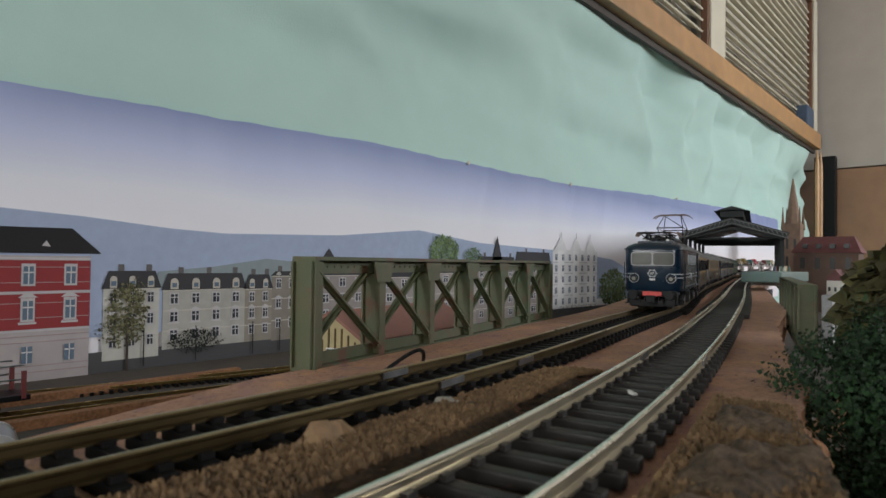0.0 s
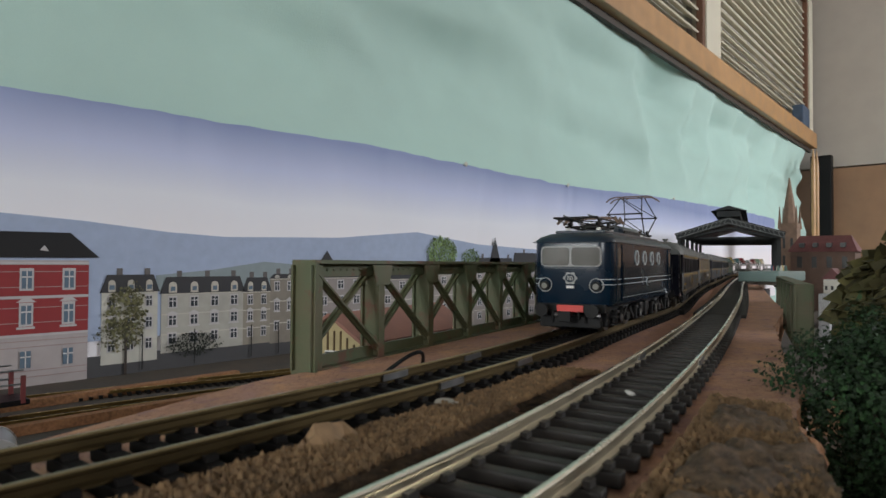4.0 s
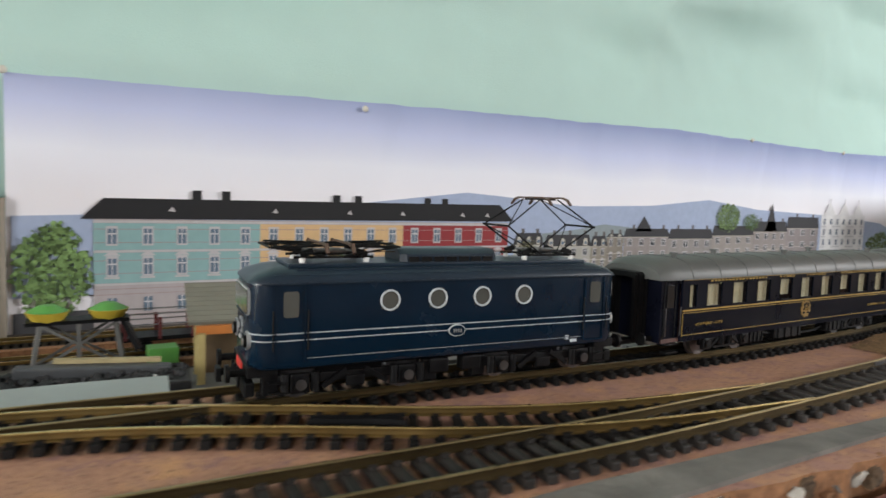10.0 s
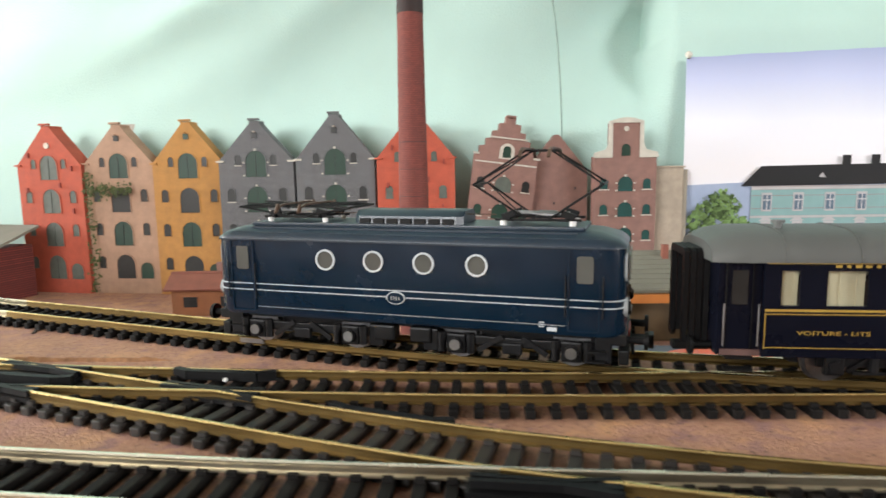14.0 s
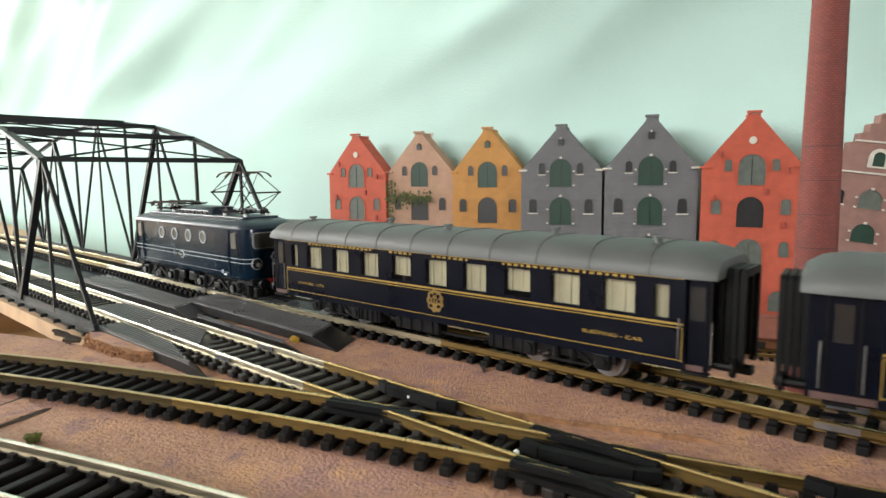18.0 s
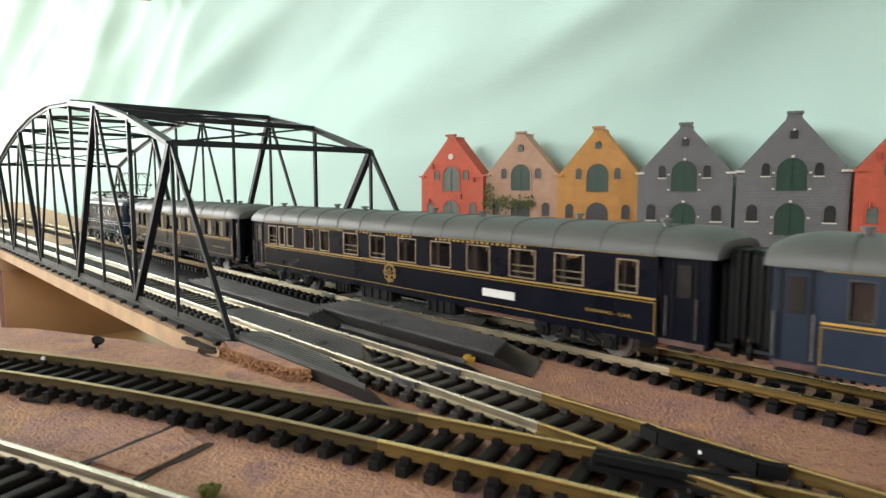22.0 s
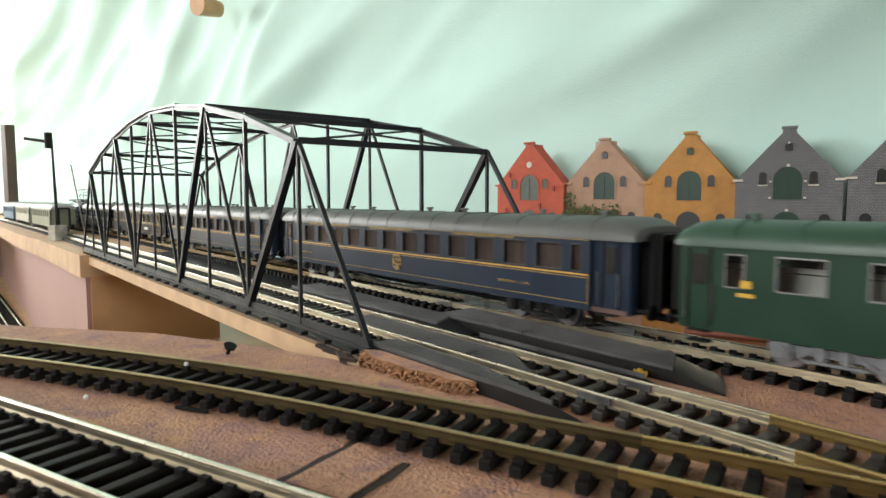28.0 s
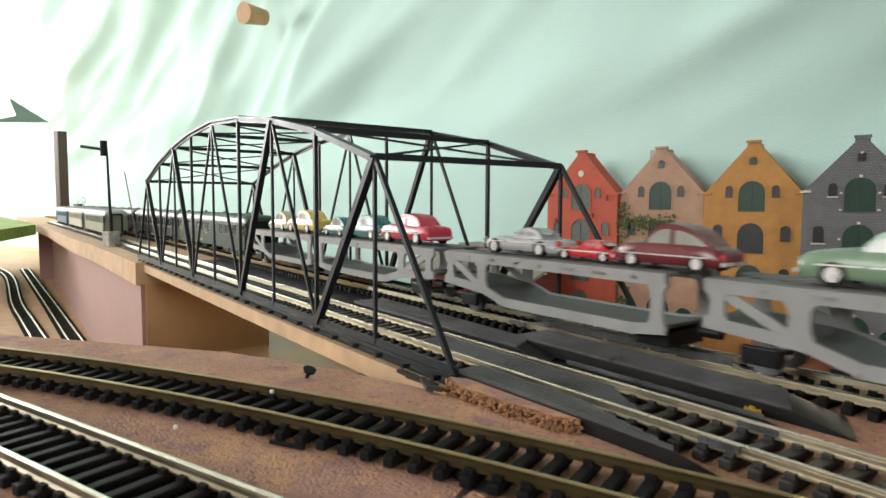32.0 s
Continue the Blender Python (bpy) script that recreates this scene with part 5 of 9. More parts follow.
def car(name, label, paint, L=.050, kind="round"):
    """A small saloon car with glazed cabin, chrome trim and four wheels."""
    t = thing(name, Matrix(), label, "model car", "cars on the car carriers")
    k = L / .050
    prof = {"round": [(-.0250, .0050, .0066), (-.0240, .0084, .0088), (-.0180, .0108, .0098), (-.0095, .0112, .0101), (.0080, .0112, .0101), (.0160, .0110, .0098), (.0225, .0096, .0088), (.0250, .0052, .0064)],
            "fin": [(-.0250, .0070, .0070), (-.0238, .0098, .0090), (-.0150, .0104, .0098), (-.0060, .0104, .0101), (.0090, .0108, .0101), (.0180, .0104, .0098), (.0238, .0090, .0090), (.0250, .0060, .0076)],
            "sport": [(-.0250, .0050, .0064), (-.0230, .0072, .0090), (-.0150, .0082, .0098), (-.0060, .0080, .0096), (.0060, .0080, .0096), (.0150, .0082, .0096), (.0225, .0070, .0086), (.0250, .0048, .0060)]}[kind]
    prof = smooth_rows(prof)
    bm = bmesh.new()
    rings = []
    for x, top, w in prof:
        zb = .0024 if abs(x) < .024 else .0034
        rings.append([(x * k, a * w * k * .92, b * k) for a, b in ((-.9, zb), (-1, zb + .0012), (-1, top * .72), (-.86, top * .94), (-.5, top), (.5, top), (.86, top * .94), (1, top * .72), (1, zb + .0012), (.9, zb))])
    loft(bm, rings)
    body = part("body", bm, paint, t, "", 45)
    cab = {"round": [(-.0210, .0094, .0078), (-.0130, .0162, .0074), (-.0040, .0190, .0072), (.0040, .0182, .0072), (.0115, .0104, .0078)],
           "fin": [(-.0170, .0092, .0078), (-.0110, .0150, .0072), (-.0030, .0168, .0072), (.0045, .0160, .0072), (.0105, .0096, .0078)],
           "sport": [(-.0150, .0078, .0068), (-.0090, .0120, .0058), (-.0030, .0128, .0056), (.0020, .0122, .0058), (.0070, .0078, .0068)]}[kind]
    cab, key = smooth_rows(cab), cab
    bm = bmesh.new()
    loft(bm, [[(x * k, -w * k, (.0078) * k), (x * k, -w * k * .86, top * k * .97), (x * k, 0, top * k), (x * k, w * k * .86, top * k * .97), (x * k, w * k, (.0078) * k)] for x, top, w in cab])
    cabin = part("cabin", bm, paint, body, "", 40)
    zl = .0094 * k

    def half(row, z):
        x, top, w = row
        f = min(1.0, max(0.0, (z - .0078 * k) / max(1e-5, top * k * .97 - .0078 * k)))
        return w * k * (1 - .14 * f) + .00025
    rows = [r for r in cab[2:-2] if r[1] * k * .86 > zl + .0008]
    gap = len(rows) // 2
    for s in (-1, 1):
        for part_rows in (rows[:gap + 1], rows[gap + 1:]):
            if len(part_rows) < 2:
                continue
            bm = bmesh.new()
            lo = [bm.verts.new((r[0] * k, s * half(r, zl), zl)) for r in part_rows]
            hi = [bm.verts.new((r[0] * k, s * half(r, r[1] * k * .86), r[1] * k * .86)) for r in part_rows]
            for i in range(len(lo) - 1):
                bm.faces.new((lo[i], lo[i + 1], hi[i + 1], hi[i]))
            part("side_window", bm, CARGLASS, cabin)
    for first, last in ((0, 4), (-1, -5)):
        a, b = cab[first], cab[last]
        up = 1 if first == 0 else -1
        bm = bmesh.new()
        za, zb = .0098 * k, b[1] * k * .93
        xa = a[0] + (b[0] - a[0]) * .22
        q = [(xa * k - up * .0007, -a[2] * k * .74, za), (xa * k - up * .0007, a[2] * k * .74, za), (b[0] * k - up * .0009, b[2] * k * .66, zb), (b[0] * k - up * .0009, -b[2] * k * .66, zb)]
        bm.faces.new([bm.verts.new(p) for p in q])
        part("windscreen", bm, CARGLASS, cabin)
    for e in (-1, 1):
        bm = bmesh.new()
        beam(bm, (e * .0252 * k, -.0082 * k, .0040 * k), (e * .0252 * k, .0082 * k, .0040 * k), .0010, .0012)
        part("bumper", bm, CHROME, body)
        for s in (-1, 1):
            bm = bmesh.new()
            rod(bm, (e * .0236 * k, s * .0066 * k, .0066 * k), (e * .0250 * k, s * .0066 * k, .0066 * k), .0012 * k, 12)
            part("headlight" if e > 0 else "tail_light", bm, LENS if e > 0 else RED, body)
            bm = bmesh.new()
            rod(bm, (e * .0150 * k, s * .0072 * k, .0036 * k), (e * .0150 * k, s * .0094 * k, .0036 * k), .0036 * k, 18)
            wheel = part("wheel", bm, BLACK, t)
            bm = bmesh.new()
            rod(bm, (e * .0150 * k, s * .0093 * k, .0036 * k), (e * .0150 * k, s * .0096 * k, .0036 * k), .0022 * k, 14)
            part("hubcap", bm, CHROME, wheel)
    bm = bmesh.new()
    for s in (-1, 1):
        beam(bm, (-.020 * k, s * .0093 * k, .0062 * k), (.020 * k, s * .0093 * k, .0062 * k), .0005, .0005)
    part("side_trim", bm, CHROME, body)
    return t


CARGLASS = mat("grey_car_glazing", (0.34, 0.34, 0.31), 0.1, vary=0.1, scale=100)


def carrier(L=.143, flip=1):
    """One half of an articulated two-deck car carrier, its outer end towards +x when flip is 1."""
    t = thing("car_carrier_wagon", Matrix(), "light grey double-deck car carrier wagon with pierced sides", "railway wagon", "the train")
    hl = L / 2 - .002
    sill = [(-hl, .0098), (-hl * .8, .0082), (hl * .30, .0082), (hl * .52, .0125), (hl, .0150)]
    for s in (-1, 1):
        y = s * .0148
        bm = bmesh.new()
        for (a, za), (b, zb) in zip(sill, sill[1:]):
            beam(bm, (a * flip, y, za), (b * flip, y, zb), .0016, .0040)
        part("sill", bm, CARRIER, t)
        bm = bmesh.new()
        beam(bm, (-hl, y, .0270), (hl, y, .0270), .0016, .0042)
        rail = part("top_rail", bm, CARRIER, t)
        # posts with a gusset, a pierced end panel and one brace
        for x, wide in ((-hl * .95, .0050), (hl * .55, .0062), (hl * .93, .0050)):
            zb = float(np.interp(x, [p[0] for p in sill], [p[1] for p in sill]))
            bm = bmesh.new()
            plate(bm, [(x * flip - wide * .8, zb), (x * flip + wide * .8, zb), (x * flip + wide * .5, zb + .004), (x * flip + wide * .5, .0226), (x * flip + wide * .9, .0256), (x * flip - wide * .9, .0256), (x * flip - wide * .5, .0226), (x * flip - wide * .5, zb + .004)], .0015, Matrix.Translation((0, y - .00075, 0)))
            part("post", bm, CARRIER, t)
        bm = bmesh.new()
        beam(bm, (hl * .60 * flip, y, .0150), (hl * .90 * flip, y, .0250), .0012, .0034)
        part("brace", bm, CARRIER, t)
        for k in range(7):
            bm = bmesh.new()
            box(bm, (-hl * .8 + k * hl * .25, y + s * .0009, .0270), (.0060 if k % 3 else .0020, .0003, .0012))
            part("data_bar", bm, STEEL, rail)
    bm = bmesh.new()
    loft(bm, [[(a * flip, -.014, za), (a * flip, .014, za), (a * flip, .014, za + .0012), (a * flip, -.014, za + .0012)] for a, za in sill])
    part("lower_deck", bm, DECK, t)
    bm = bmesh.new()
    for s in (-1, 1):
        box(bm, (0, s * .0098, .0290), (2 * hl, .0092, .0010))
    for k in range(14):
        box(bm, (-hl + (k + .5) * 2 * hl / 14, 0, .0282), (.0030, .029, .0012))
    part("upper_deck", bm, DECK, t)
    for x in (hl - .018,) if L > .1 else ():
        bm = bmesh.new()
        wheelset(bm, flip * x, .0050)
        part("wheelset", bm, STEEL, t)
        for s in (-1, 1):
            bm = bmesh.new()
            box(bm, (flip * x, s * .0132, .0064), (.012, .0020, .0060), bevel=.0006)
            part("axle_guard", bm, UNDER, t)
            bm = bmesh.new()
            rod(bm, (flip * (hl - .004), s * .0102, .0105), (flip * (hl + .0035), s * .0102, .0105), .0020, 12)
            part("buffer", bm, BLACK, t)
    bm = bmesh.new()
    box(bm, (-flip * (hl - .008), 0, .0050), (.014, .022, .0060), bevel=.0006)
    part("joint_axle_box", bm, UNDER, t)
    return t


DECK = mat("dark_grey_deck", (0.15, 0.15, 0.145), .6, vary=.15, scale=120)
BRONZE = mat("dull_bronze_crest", (0.34, 0.22, 0.07), 0.4, 0.6, vary=0.2, scale=300)
C1 = spaced(9, .0712, -.0699, .0108) + [(-.0825, .0052), (.0852, .0054)]
C2 = [(.102, .0095), (.092, .0065), (.0835, .0065), (.0648, .0085), (.0508, .0085), (.029, .0118), (.009, .0110), (-.0112, .0115), (-.0315, .0118), (-.0517, .0120), (-.0725, .0118), (-.0918, .0115), (-.1127, .0072)]
C3 = [(.1095, .0058), (.098, .0050)] + spaced(11, .0830, -.0945, .0131)
C4 = spaced(12, .0915, -.1083, .0131) + [(-.1218, .0058)]
WINFRAME = mat("dull_grey_window_frame", (0.05, 0.052, 0.056), 0.4, 0.3, vary=0.1, scale=150)
BRASSFRAME = mat("bright_brass_window_frame", (0.46, 0.37, 0.26), 0.35, 0.7, vary=0.1, scale=150)
AMBER = mat("amber_yellow_line_paint", (0.56, 0.32, 0.04), 0.42, vary=0.1, scale=150)
TRAIN = []
SLACK = .008         # the second coach and all behind it stand this much closer up


def build_train():
    TRAIN.append((loco(), 0.0, .035, None))
    pos = -.081
    spec = [
        (.220, dict(label="midnight blue sleeping coach with gold lining and cream blinds", paint=CIWL, roofm=ROOFG, line=GOLD, windows=C1, ends=(.105, .097), crest=.001, side_half=.0905, mid=.0013, words=[("VOITURE - LITS", .074, .0148, .0036), ("SLEEPING - CAR", -.068, .0148, .0036)])),
        (.282, dict(label="near-black sleeping coach with gold lines and white board", paint=CIWL, roofm=ROOFG, line=GOLD, windows=C2, ends=(.128, .139), crest=.0, side_half=.117, mid=-.0055, words=[("SLEEPING - CAR", -.1065, .0148, .0030)], board=-.062, blinds="bars", frame=BRASSFRAME)),
        (.280, dict(label="blue sleeping coach with yellow lining and gold crest", paint=CIWLB, roofm=ROOFG, line=GOLD, stripe=AMBER, windows=C3, ends=(.131, .129), crest=.0042, side_half=.1138, mid=.0042, words=[("CARROZZA CON LETTI", -.0965, .0148, .0034), ("VOITURE - LITS", .094, .0148, .0034), ("SCHLAFWAGEN", .0, .0328, .0030)], blinds=False, frame=WINFRAME, names=((-.086, -.049), (.044, .089)))),
        (.280, dict(label="blue sleeping coach with yellow lining and ribbed roof", paint=CIWLB, roofm=ROOFG, line=GOLD, stripe=AMBER, windows=C4, ends=(.133, .146), crest=-.0065, side_half=.1215, mid=-.0065, words=[("VOITURE - LITS", .096, .0148, .0034), ("SLEEPING - CAR", -.090, .0148, .0034)], blinds=False, frame=WINFRAME, names=((-.09, -.05), (-.02, .02), (.04, .09)))),
        (.283, dict(label="dark green express coach with yellow markings", paint=GREENC, roofm=ROOFGN, line=None, windows=[(.118, .0060)] + spaced(9, .1, -.0795, .0130) + [(-.102, .0130), (-.121, .0060)], crest=None, vest=False, under="steel", blinds="open", frame=STEEL)),
    ]
    for L, kw in spec:
        pos -= .015 if kw["paint"] is GREENC else 0
        TRAIN.append((coach(L=L, **kw), pos - L / 2, L / 2 - .048, None))
        pos -= L if L != .220 else L - SLACK
    green = TRAIN[-1][0]
    for s in (-1, 1):
        bm = bmesh.new()
        for x in (-.002, .1145):
            box(bm, (x, s * .0162, .0200), (.0050, .0003, .0012))
            box(bm, (x, s * .0162, .0232), (.0030, .0003, .0022))
        box(bm, (.020, s * .0162, .0120), (.0120, .0003, .0014))
        part("yellow_marking", bm, YELLOW, green)
    CL = .262
    tints = {k: mat(k + "_car_paint", c, .28, vary=.06, scale=80, spec=.6) for k, c in dict(cream=(.60, .52, .34), yellow=(.72, .52, .13), teal=(.025, .15, .16), red=(.47, .025, .06), silver=(.40, .40, .40), crimson=(.50, .02, .03), maroon=(.13, .015, .02), green=(.17, .26, .17)).items()}
    loads = [
        [("round", "cream", "cream rounded saloon car"), ("fin", "yellow", "pale yellow tail-finned saloon car"), ("round", "teal", "dark teal small saloon car"), ("fin", "teal", "teal green long saloon car"), ("fin", "red", "dark red saloon car")],
        [("sport", "silver", "silver sports coupe"), ("sport", "crimson", "bright red small coupe with white roof"), ("round", "maroon", "maroon beetle-shaped car")],
        [("fin", "green", "pale green saloon car"), ("round", "cream", "cream rounded saloon car")],
    ]
    units = [(-1.448, .137, 1), (-1.594, .151, -1), (-1.7525, .134, 1), (-1.8965, .137, 1), (-2.042, .150, -1)]
    for front, L, flip in units:
        TRAIN.append((carrier(L, flip), front + SLACK - L / 2, L / 2 - .020, None))
    spots = [[(-1.494, .043), (-1.547, .054), (-1.602, .036), (-1.648, .048), (-1.701, .053)], [(-1.801, .050), (-1.839, .035), (-1.878, .045)], [(-1.950, .052), (-2.012, .048)]]
    for row, cars in zip(spots, loads):
        for (at, L), (kind, tint, lab) in zip(row, cars):
            base = next(u for u in units if u[0] - u[1] - .012 <= at <= u[0])
            c = car("model_car", lab + " riding on the upper deck", tints[tint], L, kind)
            TRAIN.append((c, base[0] + SLACK - base[1] / 2, base[1] / 2 - .020, at - base[0] + base[1] / 2))


BROWN_CURTAIN = mat("brown_red_curtain", (0.105, 0.066, 0.060), 0.8, vary=0.2, scale=200)
YELLOW = mat("yellow_marking", (0.60, 0.36, 0.03), 0.5, vary=0.1, scale=150)
build_train()

# where the locomotive's middle is along the main line, by the clock
WAY = [(0, 1.376), (1, 1.4004), (2, 1.4317), (3, 1.4671), (3.5, 1.4873), (5.5, 1.6285), (6, 1.6660), (7, 1.7268), (8, 1.8093), (9, 1.9159), (10, 2.0481), (11, 2.1696), (12, 2.2845), (13, 2.385), (14, 2.4901), (15, 2.5862),
       (17.5, 2.8189), (19, 2.9593), (21, 3.1409), (22, 3.2365), (23, 3.3272), (24, 3.414), (25, 3.471), (25.5, 3.5038), (28, 3.8925), (30, 4.2762), (32, 4.6552)]


def way(t):
    """Smooth between the given clock times."""
    ts = [w[0] for w in WAY]
    k = min(max(0, int(np.searchsorted(ts, t, "right")) - 1), len(WAY) - 2)
    slope = []
    for i in (k, k + 1):
        a, b = WAY[max(0, i - 1)], WAY[min(len(WAY) - 1, i + 1)]
        slope.append((b[1] - a[1]) / (b[0] - a[0]))
    (t0, s0), (t1, s1) = WAY[k], WAY[k + 1]
    h = t1 - t0
    u = (t - t0) / h
    return (2 * u ** 3 - 3 * u ** 2 + 1) * s0 + (u ** 3 - 2 * u ** 2 + u) * h * slope[0] + (-2 * u ** 3 + 3 * u ** 2) * s1 + (u ** 3 - u ** 2) * h * slope[1]


def spot(s):
    """A place on the main line, which runs on straight past both of its ends."""
    if s < 0:
        return main_line.at(0) + Vector((-1, -0.08)).normalized() * s
    return main_line.at(s)


def motions():
    for ob, offset, half, x in TRAIN:
        rows = []
        for k in range(65):
            t = k * 0.5
            s = way(t) + offset
            a, b = spot(s + half), spot(s - half)
            d = (a - b).normalized()
            m = Matrix.Translation(((a.x + b.x) / 2, (a.y + b.y) / 2, ZR)) @ Matrix.Rotation(math.atan2(d.y, d.x), 4, "Z")
            if x is not None:
                m = m @ Matrix.Translation((x, 0, 0.0296))
            rows.append((t, m))
        walk(ob, rows)


# ---------------------------------------------------------------- the printed backdrop
PY = 0.7385


def ink(name, colour, vary=0.06, scale=90):
    return mat("printed_" + name, colour, 0.75, vary=vary, scale=scale, spec=0.25)


def sky_print():
    m = bpy.data.materials.new("printed_sky")
    m.use_nodes = True
    n, l = m.node_tree.nodes, m.node_tree.links
    b = n["Principled BSDF"]
    b.inputs["Roughness"].default_value, b.inputs["Specular IOR Level"].default_value = 0.6, 0.25
    co, sep, mr, ramp, nz = n.new("ShaderNodeTexCoord"), n.new("ShaderNodeSeparateXYZ"), n.new("ShaderNodeMapRange"), n.new("ShaderNodeValToRGB"), n.new("ShaderNodeTexNoise")
    nz.inputs["Scale"].default_value = 6.0
    mr.inputs["From Min"].default_value, mr.inputs["From Max"].default_value = 0.04, 0.215
    l.new(co.outputs["Object"], sep.inputs[0])
    l.new(co.outputs["Object"], nz.inputs["Vector"])
    ad = n.new("ShaderNodeMath")
    ad.operation, ad.inputs[1].default_value = "MULTIPLY_ADD", 0.02
    l.new(nz.outputs["Fac"], ad.inputs[0])
    l.new(sep.outputs["Z"], ad.inputs[2])
    l.new(ad.outputs[0], mr.inputs["Value"])
    l.new(mr.outputs[0], ramp.inputs[0])
    e = ramp.color_ramp.elements
    e[0].position, e[0].color = 0.15, (0.82, 0.80, 0.84, 1)
    e[1].position, e[1].color = 1.0, (0.25, 0.305, 0.51, 1)
    k = e.new(0.45)
    k.color = (0.76, 0.78, 0.86, 1)
    k = e.new(0.72)
    k.color = (0.51, 0.56, 0.77, 1)
    l.new(ramp.outputs[0], b.inputs["Base Color"])
    return m


def top_edge(x):
    return float(np.interp(x, [.146, .7, 1.0, 1.17, 1.41, 1.78, 2.2, 3.0, 3.6], [.181, .199, .206, .212, .210, .208, .224, .240, .238])) + 0.0016 * noise.noise(Vector((x * 25, 0, 0)))


def backdrop():
    t = thing("printed_backdrop", Matrix(), "long printed paper backdrop of a town street under a hazy sky", "backdrop picture", kind="structure")
    bm = bmesh.new()
    nx, nz = 620, 14
    g = []
    folds = random.Random(21)
    creases = [(.62 + .085 * k + folds.uniform(-.03, .03), folds.uniform(-.35, .35), folds.uniform(.010, .030), folds.choice((-1, 1)) * folds.uniform(.0018, .0050)) for k in range(34)]

    def crumple(x, u):
        """Hanging creases: sharp on one side and soft on the other, deeper towards the top edge."""
        y = 0.0
        for cx, lean, wide, deep in creases:
            d = x - cx - lean * (u - 1) * .25
            if -wide < d < 2.5 * wide:
                y += deep * (1 + d / wide if d < 0 else 1 - d / (2.5 * wide))
        return y * max(0.0, (u - .55) / .45) ** .7

    for i in range(nx + 1):
        x = .146 + (3.6 - .146) * i / nx
        zt = top_edge(x)
        g.append([bm.verts.new((x, PY + (0.0012 * noise.noise(Vector((x * 9 + k * .2, k * .5, 2))) + 0.0050 * max(0, k - 8) / 6 * abs(noise.noise(Vector((x * 6.5 + k * .12, k * .16, 4)))) + 0.0014 * max(0, k - 8) / 6 * math.sin(x * 31 + k * .3)) * (1 if k > 7 else 0) + crumple(x, k / nz), -.10 + (zt + .10) * k / nz)) for k in range(nz + 1)])
    for i in range(nx):
        for k in range(nz):
            bm.faces.new((g[i][k], g[i + 1][k], g[i + 1][k + 1], g[i][k + 1]))
    sheet = part("sky_sheet", bm, sky_print(), t, "", 60)

    def flat(name, outline, material, layer, parent=t):
        bm = bmesh.new()
        plate(bm, outline, 0.0003, Matrix.Translation((0, PY - 0.0022 - 0.0004 * layer, 0)))
        return part(name, bm, material, parent)

    def rect(x0, x1, z0, z1):
        return [(x0, z0), (x1, z0), (x1, z1), (x0, z1)]

    hill = [(.15, -.05), (2.12, -.05), (2.10, .012), (1.98, .044), (1.75, .060), (1.45, .068), (1.285, .084), (1.12, .069), (.943, .064), (.873, .067), (.784, .075), (.711, .079), (.55, .060), (.4, .045), (.15, .036)]
    flat("printed_hill", hill, ink("blue_hill", (.37, .44, .60)), 0)
    flat("printed_hill", [(.86, .0), (1.2, .0), (1.2, .018), (1.08, .028), (.999, .034), (.929, .024), (.86, .018)], ink("green_hill", (.26, .31, .33)), 1)
    flat("printed_street", rect(.15, 3.5, -.0995, -.066), ink("street", (.075, .075, .08)), 1)
    glassy, frame_m, dark = ink("window_glass", (.12, .17, .23)), ink("window_frame", (.50, .48, .49)), ink("roof", (.022, .022, .024))

    sash = ink("window_sash", (.62, .61, .62))

    def window(x, z, w, h, parent, layer=4, trim=True, hood=False, pane=None):
        f = parent
        if trim:
            f = flat("printed_window", rect(x - w * .70, x + w * .70, z - h * .62, z + h * .66), frame_m, layer, parent)
        if hood:
            flat("printed_hood", [(x - w, z + h * .68), (x + w, z + h * .68), (x, z + h * 1.02)], frame_m, layer, parent)
            flat("printed_sill", rect(x - w * .9, x + w * .9, z - h * .76, z - h * .64), frame_m, layer, parent)
        p = flat("printed_pane", rect(x - w / 2, x + w / 2, z - h / 2, z + h / 2), pane or glassy, layer + 1, f)
        flat("printed_sash", rect(x - w * .055, x + w * .055, z - h / 2, z + h / 2), sash, layer + 2, f)
        flat("printed_sash", rect(x - w / 2, x + w / 2, z + h * .12, z + h * .20), sash, layer + 2, f)

    # the long terrace: teal, ochre and red fronts over a pale ground floor
    for x0, x1, colour, name, n in ((.224, .405, (.25, .41, .41), "teal_front", 5), (.405, .605, (.62, .42, .22), "ochre_front", 6), (.605, .790, (.27, .042, .046), "red_front", 5)):
        house = flat("printed_house", rect(x0, x1, -.088, .034), ink("pale_front", (.42, .38, .38)), 2)
        step = (x1 - x0) / n
        for z0, z1 in ((-.0005, .0295), (-.0375, -.0035)):
            flat("printed_panel", rect(x0, x1, z0, z1), ink(name, colour), 3, house)
        for k in range(n):
            cx = x0 + step * (k + .5)
            window(cx, .015, .0085, .017, house)
            window(cx, -.019, .0085, .018, house, hood=True)
            window(cx, -.062, .0090, .016, house, trim=False)
        for z, hh in ((.030, .0024), (-.003, .0022), (-.040, .0022), (.0225, .0007), (.0075, .0007), (-.0125, .0007), (-.0270, .0007), (-.0445, .0006), (-.0505, .0006), (-.0735, .0006), (-.0795, .0006)):
            flat("printed_cornice", rect(x0, x1, z, z + hh), frame_m if hh > .001 else ink("course_line", (.34, .25, .25)), 3.5, house)
    roof = flat("printed_roof", [(.212, .034), (.800, .037), (.772, .062), (.234, .057)], dark, 4)
    for x in (.331, .364, .505, .536, .644, .673):
        flat("printed_chimney", rect(x - .005, x + .005, .055, .0685), dark, 3, roof)
